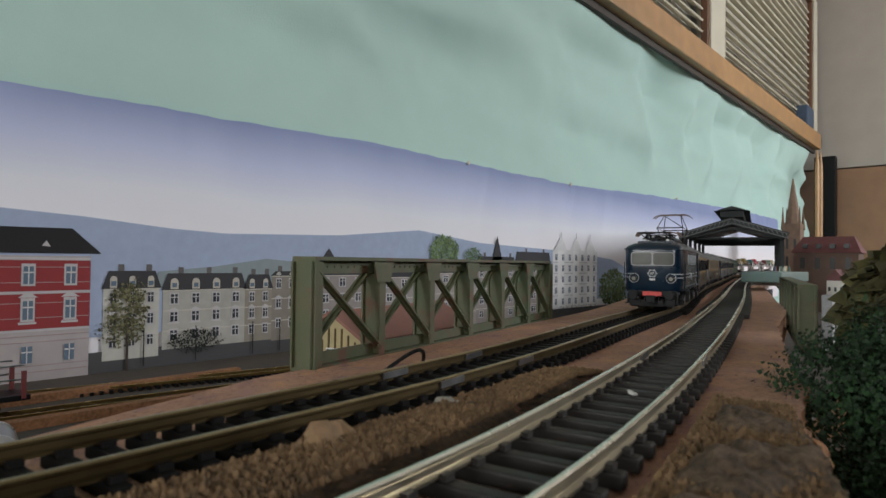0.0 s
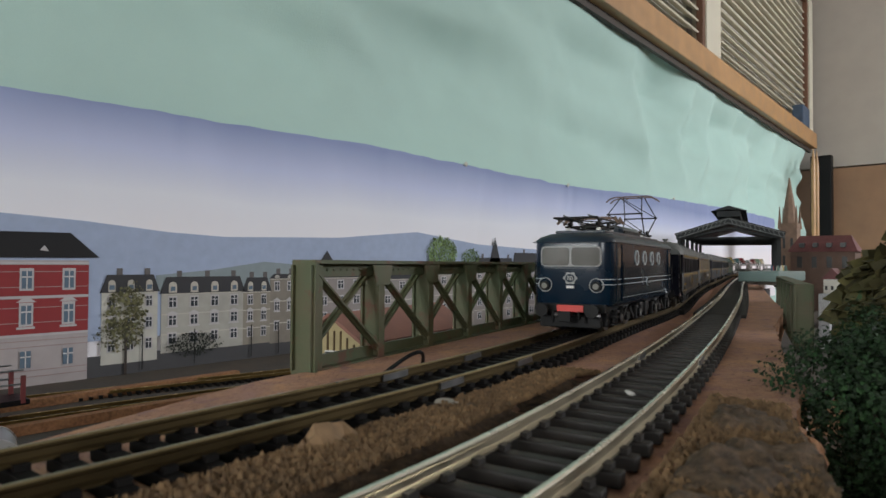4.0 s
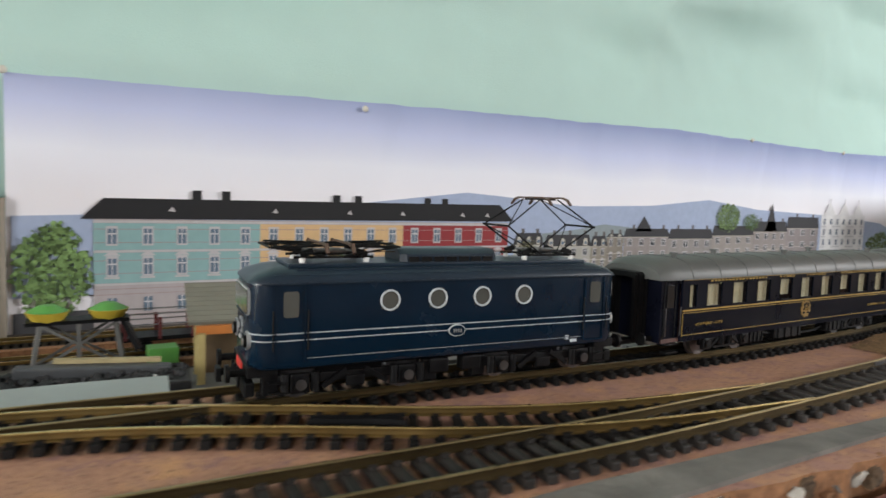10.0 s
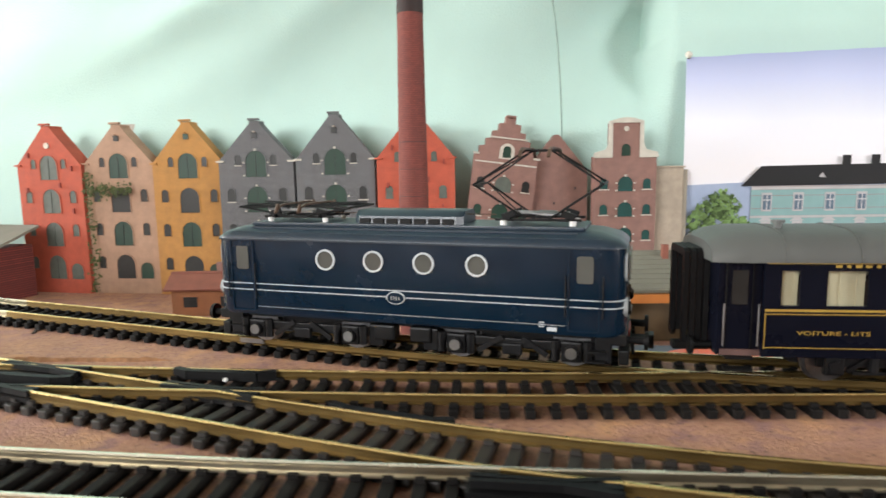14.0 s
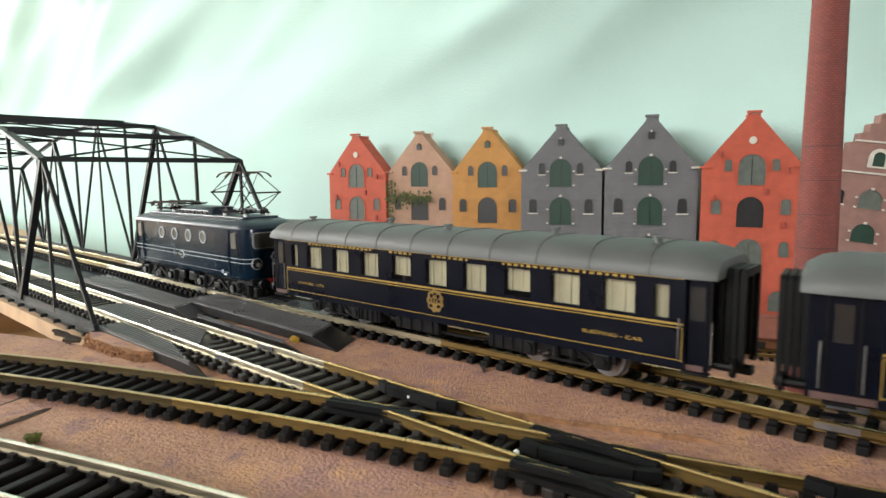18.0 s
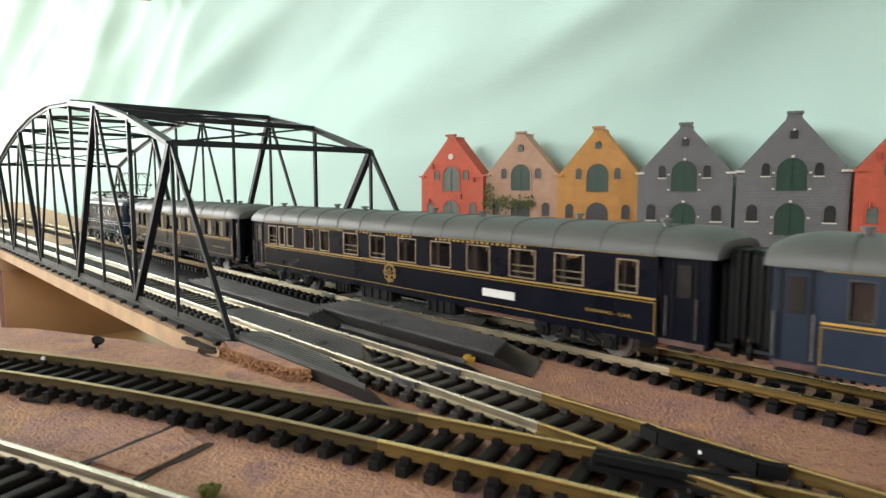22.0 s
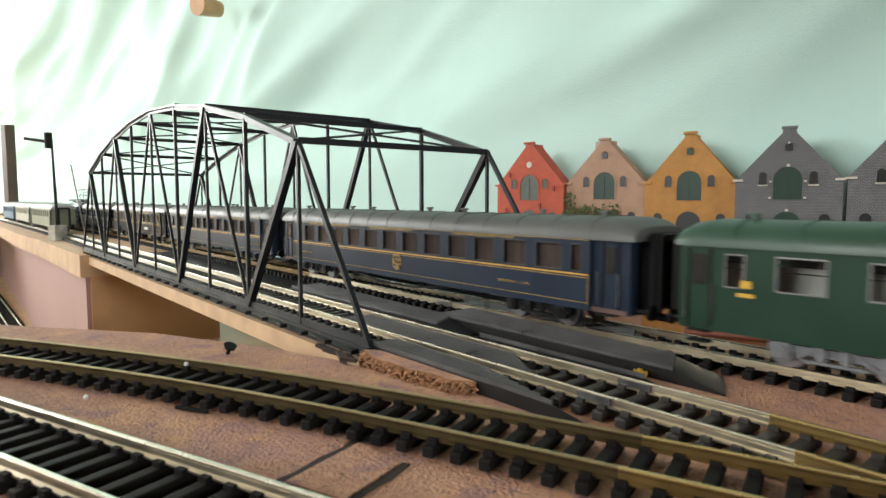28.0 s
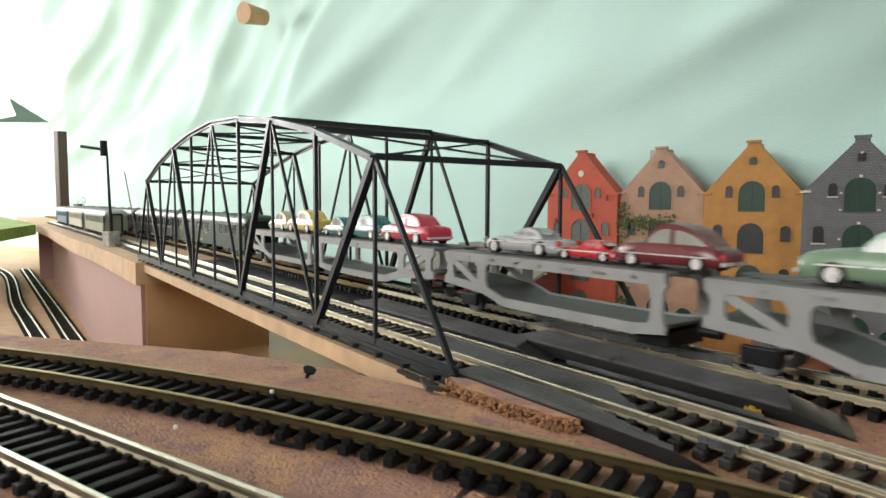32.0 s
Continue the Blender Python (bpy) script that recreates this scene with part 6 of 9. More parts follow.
    for x in (.30, .42, .52, .60, .70, .745):
        flat("printed_skylight", [(x, .044), (x + .008, .043), (x + .004, .049)], frame_m, 5, roof)
    # villas farther along the street
    villas = [(.803, .862, -.076, .000, .019, (.52, .51, .46), 3), (.866, .969, -.070, -.003, .016, (.42, .41, .37), 4), (.969, 1.008, -.070, -.004, .014, (.29, .265, .22), 2), (1.008, 1.048, -.072, .012, .018, (.25, .225, .19), 2),
              (1.050, 1.17, -.085, .012, .027, (.30, .27, .26), 4), (1.17, 1.30, -.085, .008, .027, (.30, .28, .27), 4), (1.30, 1.437, -.085, .014, .034, (.33, .30, .28), 4), (1.437, 1.56, -.085, .022, .044, (.30, .27, .26), 4), (1.56, 1.69, -.085, .030, .055, (.28, .25, .25), 3)]
    for x0, x1, z0, zw, zr, colour, n in villas:
        v = flat("printed_villa", rect(x0, x1, z0, zw), ink("villa_%d" % int(x0 * 1000), colour, .1), 2)
        flat("printed_roof", [(x0 - .002, zw), (x1 + .002, zw), (x1 - .005, zr), (x0 + .005, zr)], ink("slate", (.05, .05, .055)), 3, v)
        rows = 3 if zw - z0 < .09 else 4
        for r in range(rows):
            for k in range(n):
                window(x0 + (x1 - x0) * (k + .5) / n, zw - .010 - (zw - z0) * r / rows * .92, (x1 - x0) / n * .30, .0105, v, 3, hood=r == 1 and x0 < 1.05, pane=ink("dark_glass", (.035, .042, .052)))
        for z in (zw - .0012, zw - (zw - z0) * .36, zw - (zw - z0) * .70):
            flat("printed_cornice", rect(x0, x1, z, z + .0013), ink("cornice", (.50, .47, .41)), 2.5, v)
        for k in range(n):
            xc = x0 + (x1 - x0) * (k + .5) / n
            if x0 < 1.05:
                d = flat("printed_dormer", arch(xc, zw + .001, (x1 - x0) / n * .36, (zr - zw) * .66, 6), ink("cornice", (.50, .47, .41)), 4, v)
                flat("printed_pane", rect(xc - .0026, xc + .0026, zw + .003, zw + (zr - zw) * .42), glassy, 5, d)
        for k in range(2 + n // 4):
            xc = x0 + (x1 - x0) * (k + .6) / (2 + n // 4)
            flat("printed_chimney", rect(xc - .003, xc + .003, zr - .004, zr + .007), ink("stack", (.13, .12, .12)), 2, v)
    for x, z in ((1.10, .05), (1.50, .083)):
        flat("printed_spire", [(x - .022, .022), (x + .022, .022), (x, z)], ink("slate", (.05, .05, .055)), 3)
    white = flat("printed_villa", rect(1.70, 1.90, -.064, .062), ink("white_villa", (.74, .74, .76)), 2)
    for x in (1.735, 1.80, 1.865):
        flat("printed_gable", [(x - .026, .060), (x + .026, .060), (x + .012, .078), (x, .090), (x - .012, .078)], ink("white_villa", (.74, .74, .76)), 3, white)
    for z in (.034, .010, -.014, -.038):
        flat("printed_cornice", rect(1.70, 1.90, z, z + .0016), ink("villa_shade", (.46, .46, .49)), 2.6, white)
    for x in (1.735, 1.80, 1.865):
        flat("printed_bay", rect(x - .013, x + .013, -.06, .062), ink("villa_light", (.80, .80, .81)), 2.7, white)
        flat("printed_finial", rect(x - .0012, x + .0012, .088, .100), ink("villa_shade", (.46, .46, .49)), 3, white)
    for r in range(5):
        for k in range(7):
            window(1.714 + .0285 * k, .046 - .024 * r, .0085, .013, white, 3, False)

    def leaves(name, cx, cz, rx, rz, n, colour, seed, layer=6):
        rnd = random.Random(seed)
        bm = bmesh.new()
        for k in range(n * 6):
            a, r = rnd.uniform(0, 6.283), math.sqrt(rnd.random())
            x, z = cx + rx * r * math.cos(a) * rnd.uniform(.8, 1.1), cz + rz * r * math.sin(a) * rnd.uniform(.8, 1.1)
            s = rnd.uniform(.035, .10) * min(rx, rz) * 1.1
            m = rnd.randint(5, 7)
            vs = [bm.verts.new((x + s * rnd.uniform(.5, 1.1) * math.cos(6.283 * q / m), PY - .0048 - .000003 * k, z + s * rnd.uniform(.5, 1.1) * math.sin(6.283 * q / m))) for q in range(m)]
            bm.faces.new(vs)
        return part(name, bm, leaf_ink(name + str(seed), colour), t)

    def leaf_ink(name, colour):
        m = mat("printed_" + name, colour, .8, vary=.2, scale=200, spec=.2)
        n, l = m.node_tree.nodes, m.node_tree.links
        b = n["Principled BSDF"]
        src = b.inputs["Base Color"].links[0].from_socket
        geo, mul, hue = n.new("ShaderNodeNewGeometry"), n.new("ShaderNodeMapRange"), n.new("ShaderNodeHueSaturation")
        mul.inputs["To Min"].default_value, mul.inputs["To Max"].default_value = .3, 1.7
        l.new(geo.outputs["Random Per Island"], mul.inputs["Value"])
        l.new(mul.outputs[0], hue.inputs["Value"])
        l.new(src, hue.inputs["Color"])
        l.new(hue.outputs[0], b.inputs["Base Color"])
        return m

    leaves("printed_tree", .185, -.022, .036, .050, 150, (.17, .27, .10), 1)
    leaves("printed_tree", .828, -.024, .022, .030, 60, (.15, .145, .075), 2)
    leaves("printed_tree", .822, -.046, .026, .016, 34, (.13, .125, .07), 12)
    leaves("printed_tree", .835, -.006, .012, .018, 24, (.17, .16, .09), 13)
    flat("printed_trunk", rect(.8262, .8290, -.088, -.03), ink("trunk", (.05, .04, .035)), 6)
    leaves("printed_tree", .520, -.040, .028, .033, 130, (.10, .16, .07), 3)
    leaves("printed_tree", 1.345, .050, .038, .028, 110, (.20, .29, .13), 4)
    leaves("printed_tree", 1.425, .042, .028, .018, 70, (.14, .21, .09), 5)
    leaves("printed_bush", 1.98, -.025, .075, .045, 160, (.14, .18, .09), 6)
    leaves("printed_bush", .905, -.062, .034, .014, 80, (.03, .035, .03), 7)
    leaves("printed_bush", 1.80, -.070, .12, .012, 80, (.04, .05, .04), 8)
    for x in (.845, .905, .98, 1.02):
        flat("printed_street_lamp", rect(x - .0006, x + .0006, -.085, -.045), dark, 7)
    for x in (2.2, 2.45, 2.62, 2.9):
        v = flat("printed_villa", rect(x, x + .16, -.085, -.01 + .02 * math.sin(x * 9)), ink("pale_far", (.50, .48, .48)), 2)
        for k in range(4):
            window(x + .02 + .04 * k, -.03, .012, .014, v, 3, False)
    # drawing pins that hold the sheet
    for x, z in ((.146, .183), (.5427, .1845), (1.41, .2105), (1.7725, .2085), (2.4, .23)):
        bm = bmesh.new()
        bmesh.ops.create_uvsphere(bm, u_segments=14, v_segments=8, radius=.0042, matrix=Matrix.Translation((x, PY - .004, z)) @ Matrix.Diagonal((1, .55, 1, 1)))
        rod(bm, (x, PY - .003, z), (x, PY + .004, z), .0008, 6)
        solid("drawing_pin", bm, mat("pearl_pin_head", (.62, .60, .52), .25, vary=.05, scale=100), "pearly round drawing pin holding the backdrop", "pin", smooth=60, group="drawing pins")


backdrop()

# ---------------------------------------------------------------- window wall with louvred shutters
CREAM = mat("cream_shutter_paint", (0.60, 0.56, 0.45), 0.5, vary=0.07, scale=12)


def shutters():
    bm = bmesh.new()
    box(bm, (2.86, .722, .694), (3.0, .030, .080), bevel=.004)
    solid("window_sill_beam", bm, WOOD, "varnished pine beam along the bottom of the windows", "beam", "structure")
    # dark strip that stands for the beam's shadow on the wall below it
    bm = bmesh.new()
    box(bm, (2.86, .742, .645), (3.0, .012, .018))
    solid("dark_shadow_batten", bm, mat("dark_beam_shadow", (.06, .045, .035), .7, vary=.15, scale=20), "dark strip painted in for the shadow under the pine beam", "batten", "structure")
    for i, x in enumerate((1.36, 2.775, 4.38)):
        bm = bmesh.new()
        box(bm, (x, .760, 1.10), (.15 if i == 1 else .08, .05, .74), bevel=.003)
        solid("window_post", bm, CREAM, "cream painted post between the shutters", "window post", "structure")
    for x0, x1 in ((1.43, 2.70), (2.85, 4.33)):
        t = thing("louvred_shutter", Matrix(), "cream louvred shutter with a dark wood edge", "shutter", "window shutters")
        for c, s in ((((x0 + x1) / 2, .752, .745), (x1 - x0, .022, .022)), ((x0 + .011, .752, 1.10), (.022, .022, .70)), ((x1 - .011, .752, 1.10), (.022, .022, .70)), (((x0 + x1) / 2, .752, 1.45), (x1 - x0, .022, .022))):
            bm = bmesh.new()
            box(bm, c, s, bevel=.002)
            part("edge_strip", bm, mat("dark_wood_edge", (.16, .07, .035), .45, vary=.2, scale=20), t)
        for k in range(17):
            bm = bmesh.new()
            box(bm, ((x0 + x1) / 2, .775, .79 + .038 * k), (x1 - x0 - .046, .050, .006), Matrix.Rotation(radians(35), 4, "X"), bevel=.001)
            part("slat", bm, CREAM, t)
        bm = bmesh.new()
        box(bm, ((x0 + x1) / 2, .806, 1.10), (x1 - x0, .006, .72))
        part("back_panel", bm, mat("pale_back_panel", (.66, .65, .60), .7, vary=.06, scale=8), t)
    bm = bmesh.new()
    box(bm, (4.12, .735, .785), (.16, .05, .10), bevel=.006)
    b = solid("tin_box", bm, mat("blue_tin", (.05, .09, .16), .4, vary=.2, scale=30), "dark blue tin standing on the pine beam", "tin")
    bm = bmesh.new()
    box(bm, (4.44, .70, .20), (.06, .10, .85), bevel=.006)
    solid("corner_post", bm, BLACK, "dark post in the room corner", "post", "structure")
    for x in (4.0, 4.08):
        bm = bmesh.new()
        rod(bm, (x, .66, -.05), (x, .66, .52), .010, 12)
        rod(bm, (x, .66, .52), (x, .66, .60), .010, 12, .002)
        solid("wooden_stake", bm, WOOD, "slim wooden stake leaning near the corner", "stake", group="stakes")


shutters()

# ---------------------------------------------------------------- girder bridge sides
def girder(label, a, b, H=.0345, z=0.0):
    a, b = Vector((*a, z)), Vector((*b, z))
    d = (b - a)
    L = d.length
    t = thing("girder", Matrix.Translation(a) @ Matrix.Rotation(math.atan2(d.y, d.x), 4, "Z"), label, "bridge girder", "girders")
    bm = bmesh.new()
    box(bm, (L / 2, 0, H), (L, .0080, .0012))
    box(bm, (L / 2, 0, H - .0026), (L, .0014, .0044))
    chord = part("top_chord", bm, GIRDER, t)
    bm = bmesh.new()
    for k in range(60):
        for s in (-1, 1):
            rod(bm, (L * (k + .5) / 60, s * .0007, H - .0026), (L * (k + .5) / 60, s * .0011, H - .0026), .0004, 6)
    part("rivet_row", bm, GIRDER, chord)
    bm = bmesh.new()
    box(bm, (L / 2, 0, .0008), (L, .0080, .0012))
    box(bm, (L / 2, 0, .0030), (L, .0014, .0040))
    part("bottom_chord", bm, GIRDER, t)
    n = 6
    for k in range(n + 1):
        x = L * k / n
        bm = bmesh.new()
        w = .0056 if k in (0, n) else .0036
        half = [(w / 2, -.0040), (w / 2, -.0032), (.0005, -.0032), (.0005, .0032), (w / 2, .0032), (w / 2, .0040)]
        slab(bm, [(x + a, y) for a, y in half] + [(x - a, y) for a, y in reversed(half)], .001, H - .001)
        part("post", bm, GIRDER, t)
        if k not in (0, n):
            bm = bmesh.new()
            plate(bm, [(x - .006, H - .001), (x + .006, H - .001), (x + .004, H - .008), (x - .004, H - .008)], .0006, Matrix.Translation((0, -.0046, 0)))
            part("gusset", bm, GIRDER, t)
        if k < n:
            x2 = L * (k + 1) / n
            for (p, q), y in ((((x, H - .003), (x2, .004)), -.0022), (((x, .004), (x2, H - .003)), .0022)):
                bm = bmesh.new()
                beam(bm, (p[0], y, p[1]), (q[0], y, q[1]), .0010, .0023)
                beam(bm, (p[0], y - .0012, p[1]), (q[0], y - .0012, q[1]), .0016, .0007)
                part("diagonal", bm, GIRDER, t)
    bm = bmesh.new()
    box(bm, (-.0008, 0, H / 2), (.0016, .0095, H + .0012), bevel=.0003)
    part("end_plate", bm, GIRDER, t)


girder("weathered green plate-and-lattice girder with rust patches", (.6586, .193), (.8633, .2352), z=-.0008)
girder("plain green girder standing beside the second line", (.9154, .107), (1.16, .172), z=-.0115)

# ---------------------------------------------------------------- station hall
def station():
    t = thing("station_hall", Matrix.Translation((1.93, .4425, 0)) @ Matrix.Rotation(radians(14.4), 4, "Z"), "open-ended station hall with dark gabled roof and ridge vent", "station hall")
    sl = .230
    y0, y1, ya, ze, za, L = -.094, .094, 0.0, .103, .132, .55
    dk = mat("dark_slate_green_roof", (.012, .016, .017), .7, vary=.15, scale=60)
    gy = mat("grey_green_trim", (.16, .17, .17), .55, vary=.12, scale=60)
    for s, ye in ((-1, y0), (1, y1)):
        bm = bmesh.new()
        beam(bm, (L / 2, ye + s * .012, ze - .004), (L / 2, ya, za), L + .02, .003)
        part("roof_slope", bm, dk, t)
        bm = bmesh.new()
        beam(bm, (-.008, ye + s * .010, ze - .009), (-.008, ya, za - .006), .003, .014)
        fascia = part("gable_fascia", bm, dk, t)
        for q in (.0, 1.0):
            bm = bmesh.new()
            beam(bm, (-.0100, ye + s * .010, ze - .0135 + .009 * q), (-.0100, ya, za - .0105 + .009 * q), .0012, .0012)
            part("fascia_edge", bm, gy, fascia)
        for k in range(12):
            ua, ub = k / 12, (k + .5) / 12
            bm = bmesh.new()
            pa = (-.0100, (ye + s * .010) * (1 - ua) + ya * ua, (ze - .0135) * (1 - ua) + (za - .0105) * ua)
            pb = (-.0100, (ye + s * .010) * (1 - ub) + ya * ub, (ze - .0045) * (1 - ub) + (za - .0015) * ub)
            beam(bm, pa, pb, .0010, .0010)
            part("fascia_lattice", bm, gy, fascia)
        for k in range(5):
            bm = bmesh.new()
            x = .012 + k * .13
            box(bm, (x, ye, ze / 2 - .01), (.007, .007, ze + .02))
            part("column", bm, dk, t)
        bm = bmesh.new()
        beam(bm, (0, ye, ze - .014), (0, ya, ze + .008), .004, .004)
        part("tie_beam", bm, dk, t)
    bm = bmesh.new()
    box(bm, (L / 2, ya, za + .009), (L, .045, .012))
    vent = part("ridge_vent", bm, dk, t)
    bm = bmesh.new()
    box(bm, (.045, y1 + .004, ze / 2 - .006), (.10, .006, ze - .006))
    part("side_wall", bm, dk, t)
    for k in range(6):
        bm = bmesh.new()
        beam(bm, (.02 + .10 * k, y0, ze - .012), (.02 + .10 * k, y1, ze - .012), .003, .004)
        part("roof_truss", bm, dk, t)
    bm = bmesh.new()
    loft(bm, [[(x, ya - .034, za + .015), (x, ya, za + .026), (x, ya + .034, za + .015), (x, ya, za + .018)] for x in (-.006, L)])
    part("ridge_roof", bm, dk, vent)
    for y, w in ((.376, .05), (.560, .03)):
        bm = bmesh.new()
        box(bm, (0, 0, .006), (.70, w, .014), bevel=.002)
        solid("platform", bm, mat("grey_platform", (.25, .26, .25), .8, vary=.12, scale=40), "long grey station platform", "platform", group="platforms", m=Matrix.Translation((2.06, y, 0)) @ Matrix.Rotation(radians(14.4), 4, "Z"))
    # small lit stall, sign, figures' benches and pale buildings beyond
    bm = bmesh.new()
    box(bm, (1.52, .262, .018), (.16, .05, .014), bevel=.002)
    solid("teal_barrier", bm, mat("pale_teal_paint", (.16, .24, .23), .5, vary=.1, scale=40), "pale teal low platform barrier", "barrier")
    bm = bmesh.new()
    box(bm, (1.49, .262, .0085), (.004, .050, .005))
    solid("white_edge_stripe", bm, WHITE, "white striped edge of the platform barrier", "stripe")
    tiles = mat("wine_red_tiles", (.17, .06, .06), .7, vary=.2, scale=100)
    for x, y, h, c, lab in ((2.00, .262, .006, (.66, .64, .58), "cream tall model house with rows of windows"), (2.05, .232, .012, (.62, .52, .46), "pinkish tall model house with rows of windows")):
        t = thing("model_house", Matrix.Translation((x, y, -.095)), lab, "model house", "houses by the station")
        H = h + .095
        bm = bmesh.new()
        box(bm, (0, 0, H / 2), (.06, .030, H), bevel=.001)
        part("wall", bm, mat("house_%d" % int(x * 100), c, .8, vary=.1, scale=60), t)
        bm = bmesh.new()
        plate(bm, [(-.018, H), (.018, H), (0, H + .022)], .064, Matrix.Translation((.032, 0, 0)) @ Matrix.Rotation(radians(90), 4, "Z"))
        part("roof", bm, tiles, t)
        for r in range(5):
            for k in range(3):
                bm = bmesh.new()
                box(bm, (-.0302, -.010 + .010 * k, .012 + .018 * r), (.0012, .0042, .0085))
                win = part("window", bm, HOLE, t)
                bm = bmesh.new()
                box(bm, (-.0306, -.010 + .010 * k, .0070 + .018 * r), (.0016, .0056, .0010))
                part("sill", bm, WHITE, win)
    # long brown hall with a red roof and dormers, a brown church tower behind it
    t = thing("model_hall", Matrix.Translation((2.52, .365, -.10)), "brown model hall with wine red roof and dormers", "model building")
    bm = bmesh.new()
    box(bm, (0, 0, .085), (.10, .15, .17))
    part("wall", bm, mat("brown_building", (.16, .10, .075), .8, vary=.2, scale=50), t)
    bm = bmesh.new()
    loft(bm, [[(-.056, -.082, .17), (.056, -.082, .17), (.056, .082, .17), (-.056, .082, .17)], [(-.006, -.06, .215), (.006, -.06, .215), (.006, .06, .215), (-.006, .06, .215)]])
    roof = part("roof", bm, tiles, t)
    for k in range(4):
        bm = bmesh.new()
        box(bm, (-.040, -.048 + .032 * k, .188), (.020, .012, .012))
        part("dormer", bm, HOLE, roof)
        bm = bmesh.new()
        box(bm, (-.0506, -.052 + .035 * k, .142), (.0012, .012, .030))
        part("window", bm, HOLE, t)
    t = thing("church_tower", Matrix.Translation((3.0, .553, -.10)), "brown model church tower with corner pinnacles and a spire", "model church")
    br = mat("brown_tower_stone", (.25, .165, .115), .85, vary=.2, scale=60)
    bm = bmesh.new()
    box(bm, (0, 0, .14), (.06, .056, .28))
    part("shaft", bm, br, t)
    bm = bmesh.new()
    rod(bm, (0, 0, .28), (0, 0, .44), .026, 8, .002)
    part("spire", bm, br, t)
    for sx in (-1, 1):
        for sy in (-1, 1):
            bm = bmesh.new()
            rod(bm, (sx * .027, sy * .026, .26), (sx * .027, sy * .026, .34), .007, 6, .001)
            part("pinnacle", bm, br, t)
    for z in (.15, .21):
        for k in (-1, 1):
            bm = bmesh.new()
            box(bm, (-.0306, k * .012, z), (.0012, .008, .034))
            part("window", bm, HOLE, t)
    # pale stone pillar and a dark little shelter below the girder
    bm = bmesh.new()
    box(bm, (1.6, .212, -.052), (.02, .014, .088), bevel=.001)
    solid("stone_pillar", bm, brickwork("pale_block_stone", (.55, .56, .58), (.3, .3, .3), .8), "pale blockwork pillar below the platform", "pillar")
    # bright trains and clutter under the hall
    rnd = random.Random(12)
    for k in range(14):
        x = 1.75 + .045 * k
        y = .376 + (x - 2.06) * .2568 + rnd.uniform(-.015, .015)
        c = rnd.choice([(.45, .08, .06), (.6, .58, .5), (.1, .14, .22), (.5, .4, .12), (.12, .2, .16)])
        bm = bmesh.new()
        rod(bm, (x, y, .013), (x, y, .028), .0030, 8, .0022)
        rod(bm, (x, y, .028), (x, y, .033), .0020, 8, .0010)
        solid("platform_bollard", bm, mat("bollard_%d_%d" % (int(c[0] * 100), int(c[1] * 100)), c, .6, vary=.15, scale=80), "small painted bollard on the platform", "bollard", group="platform bollards")


station()

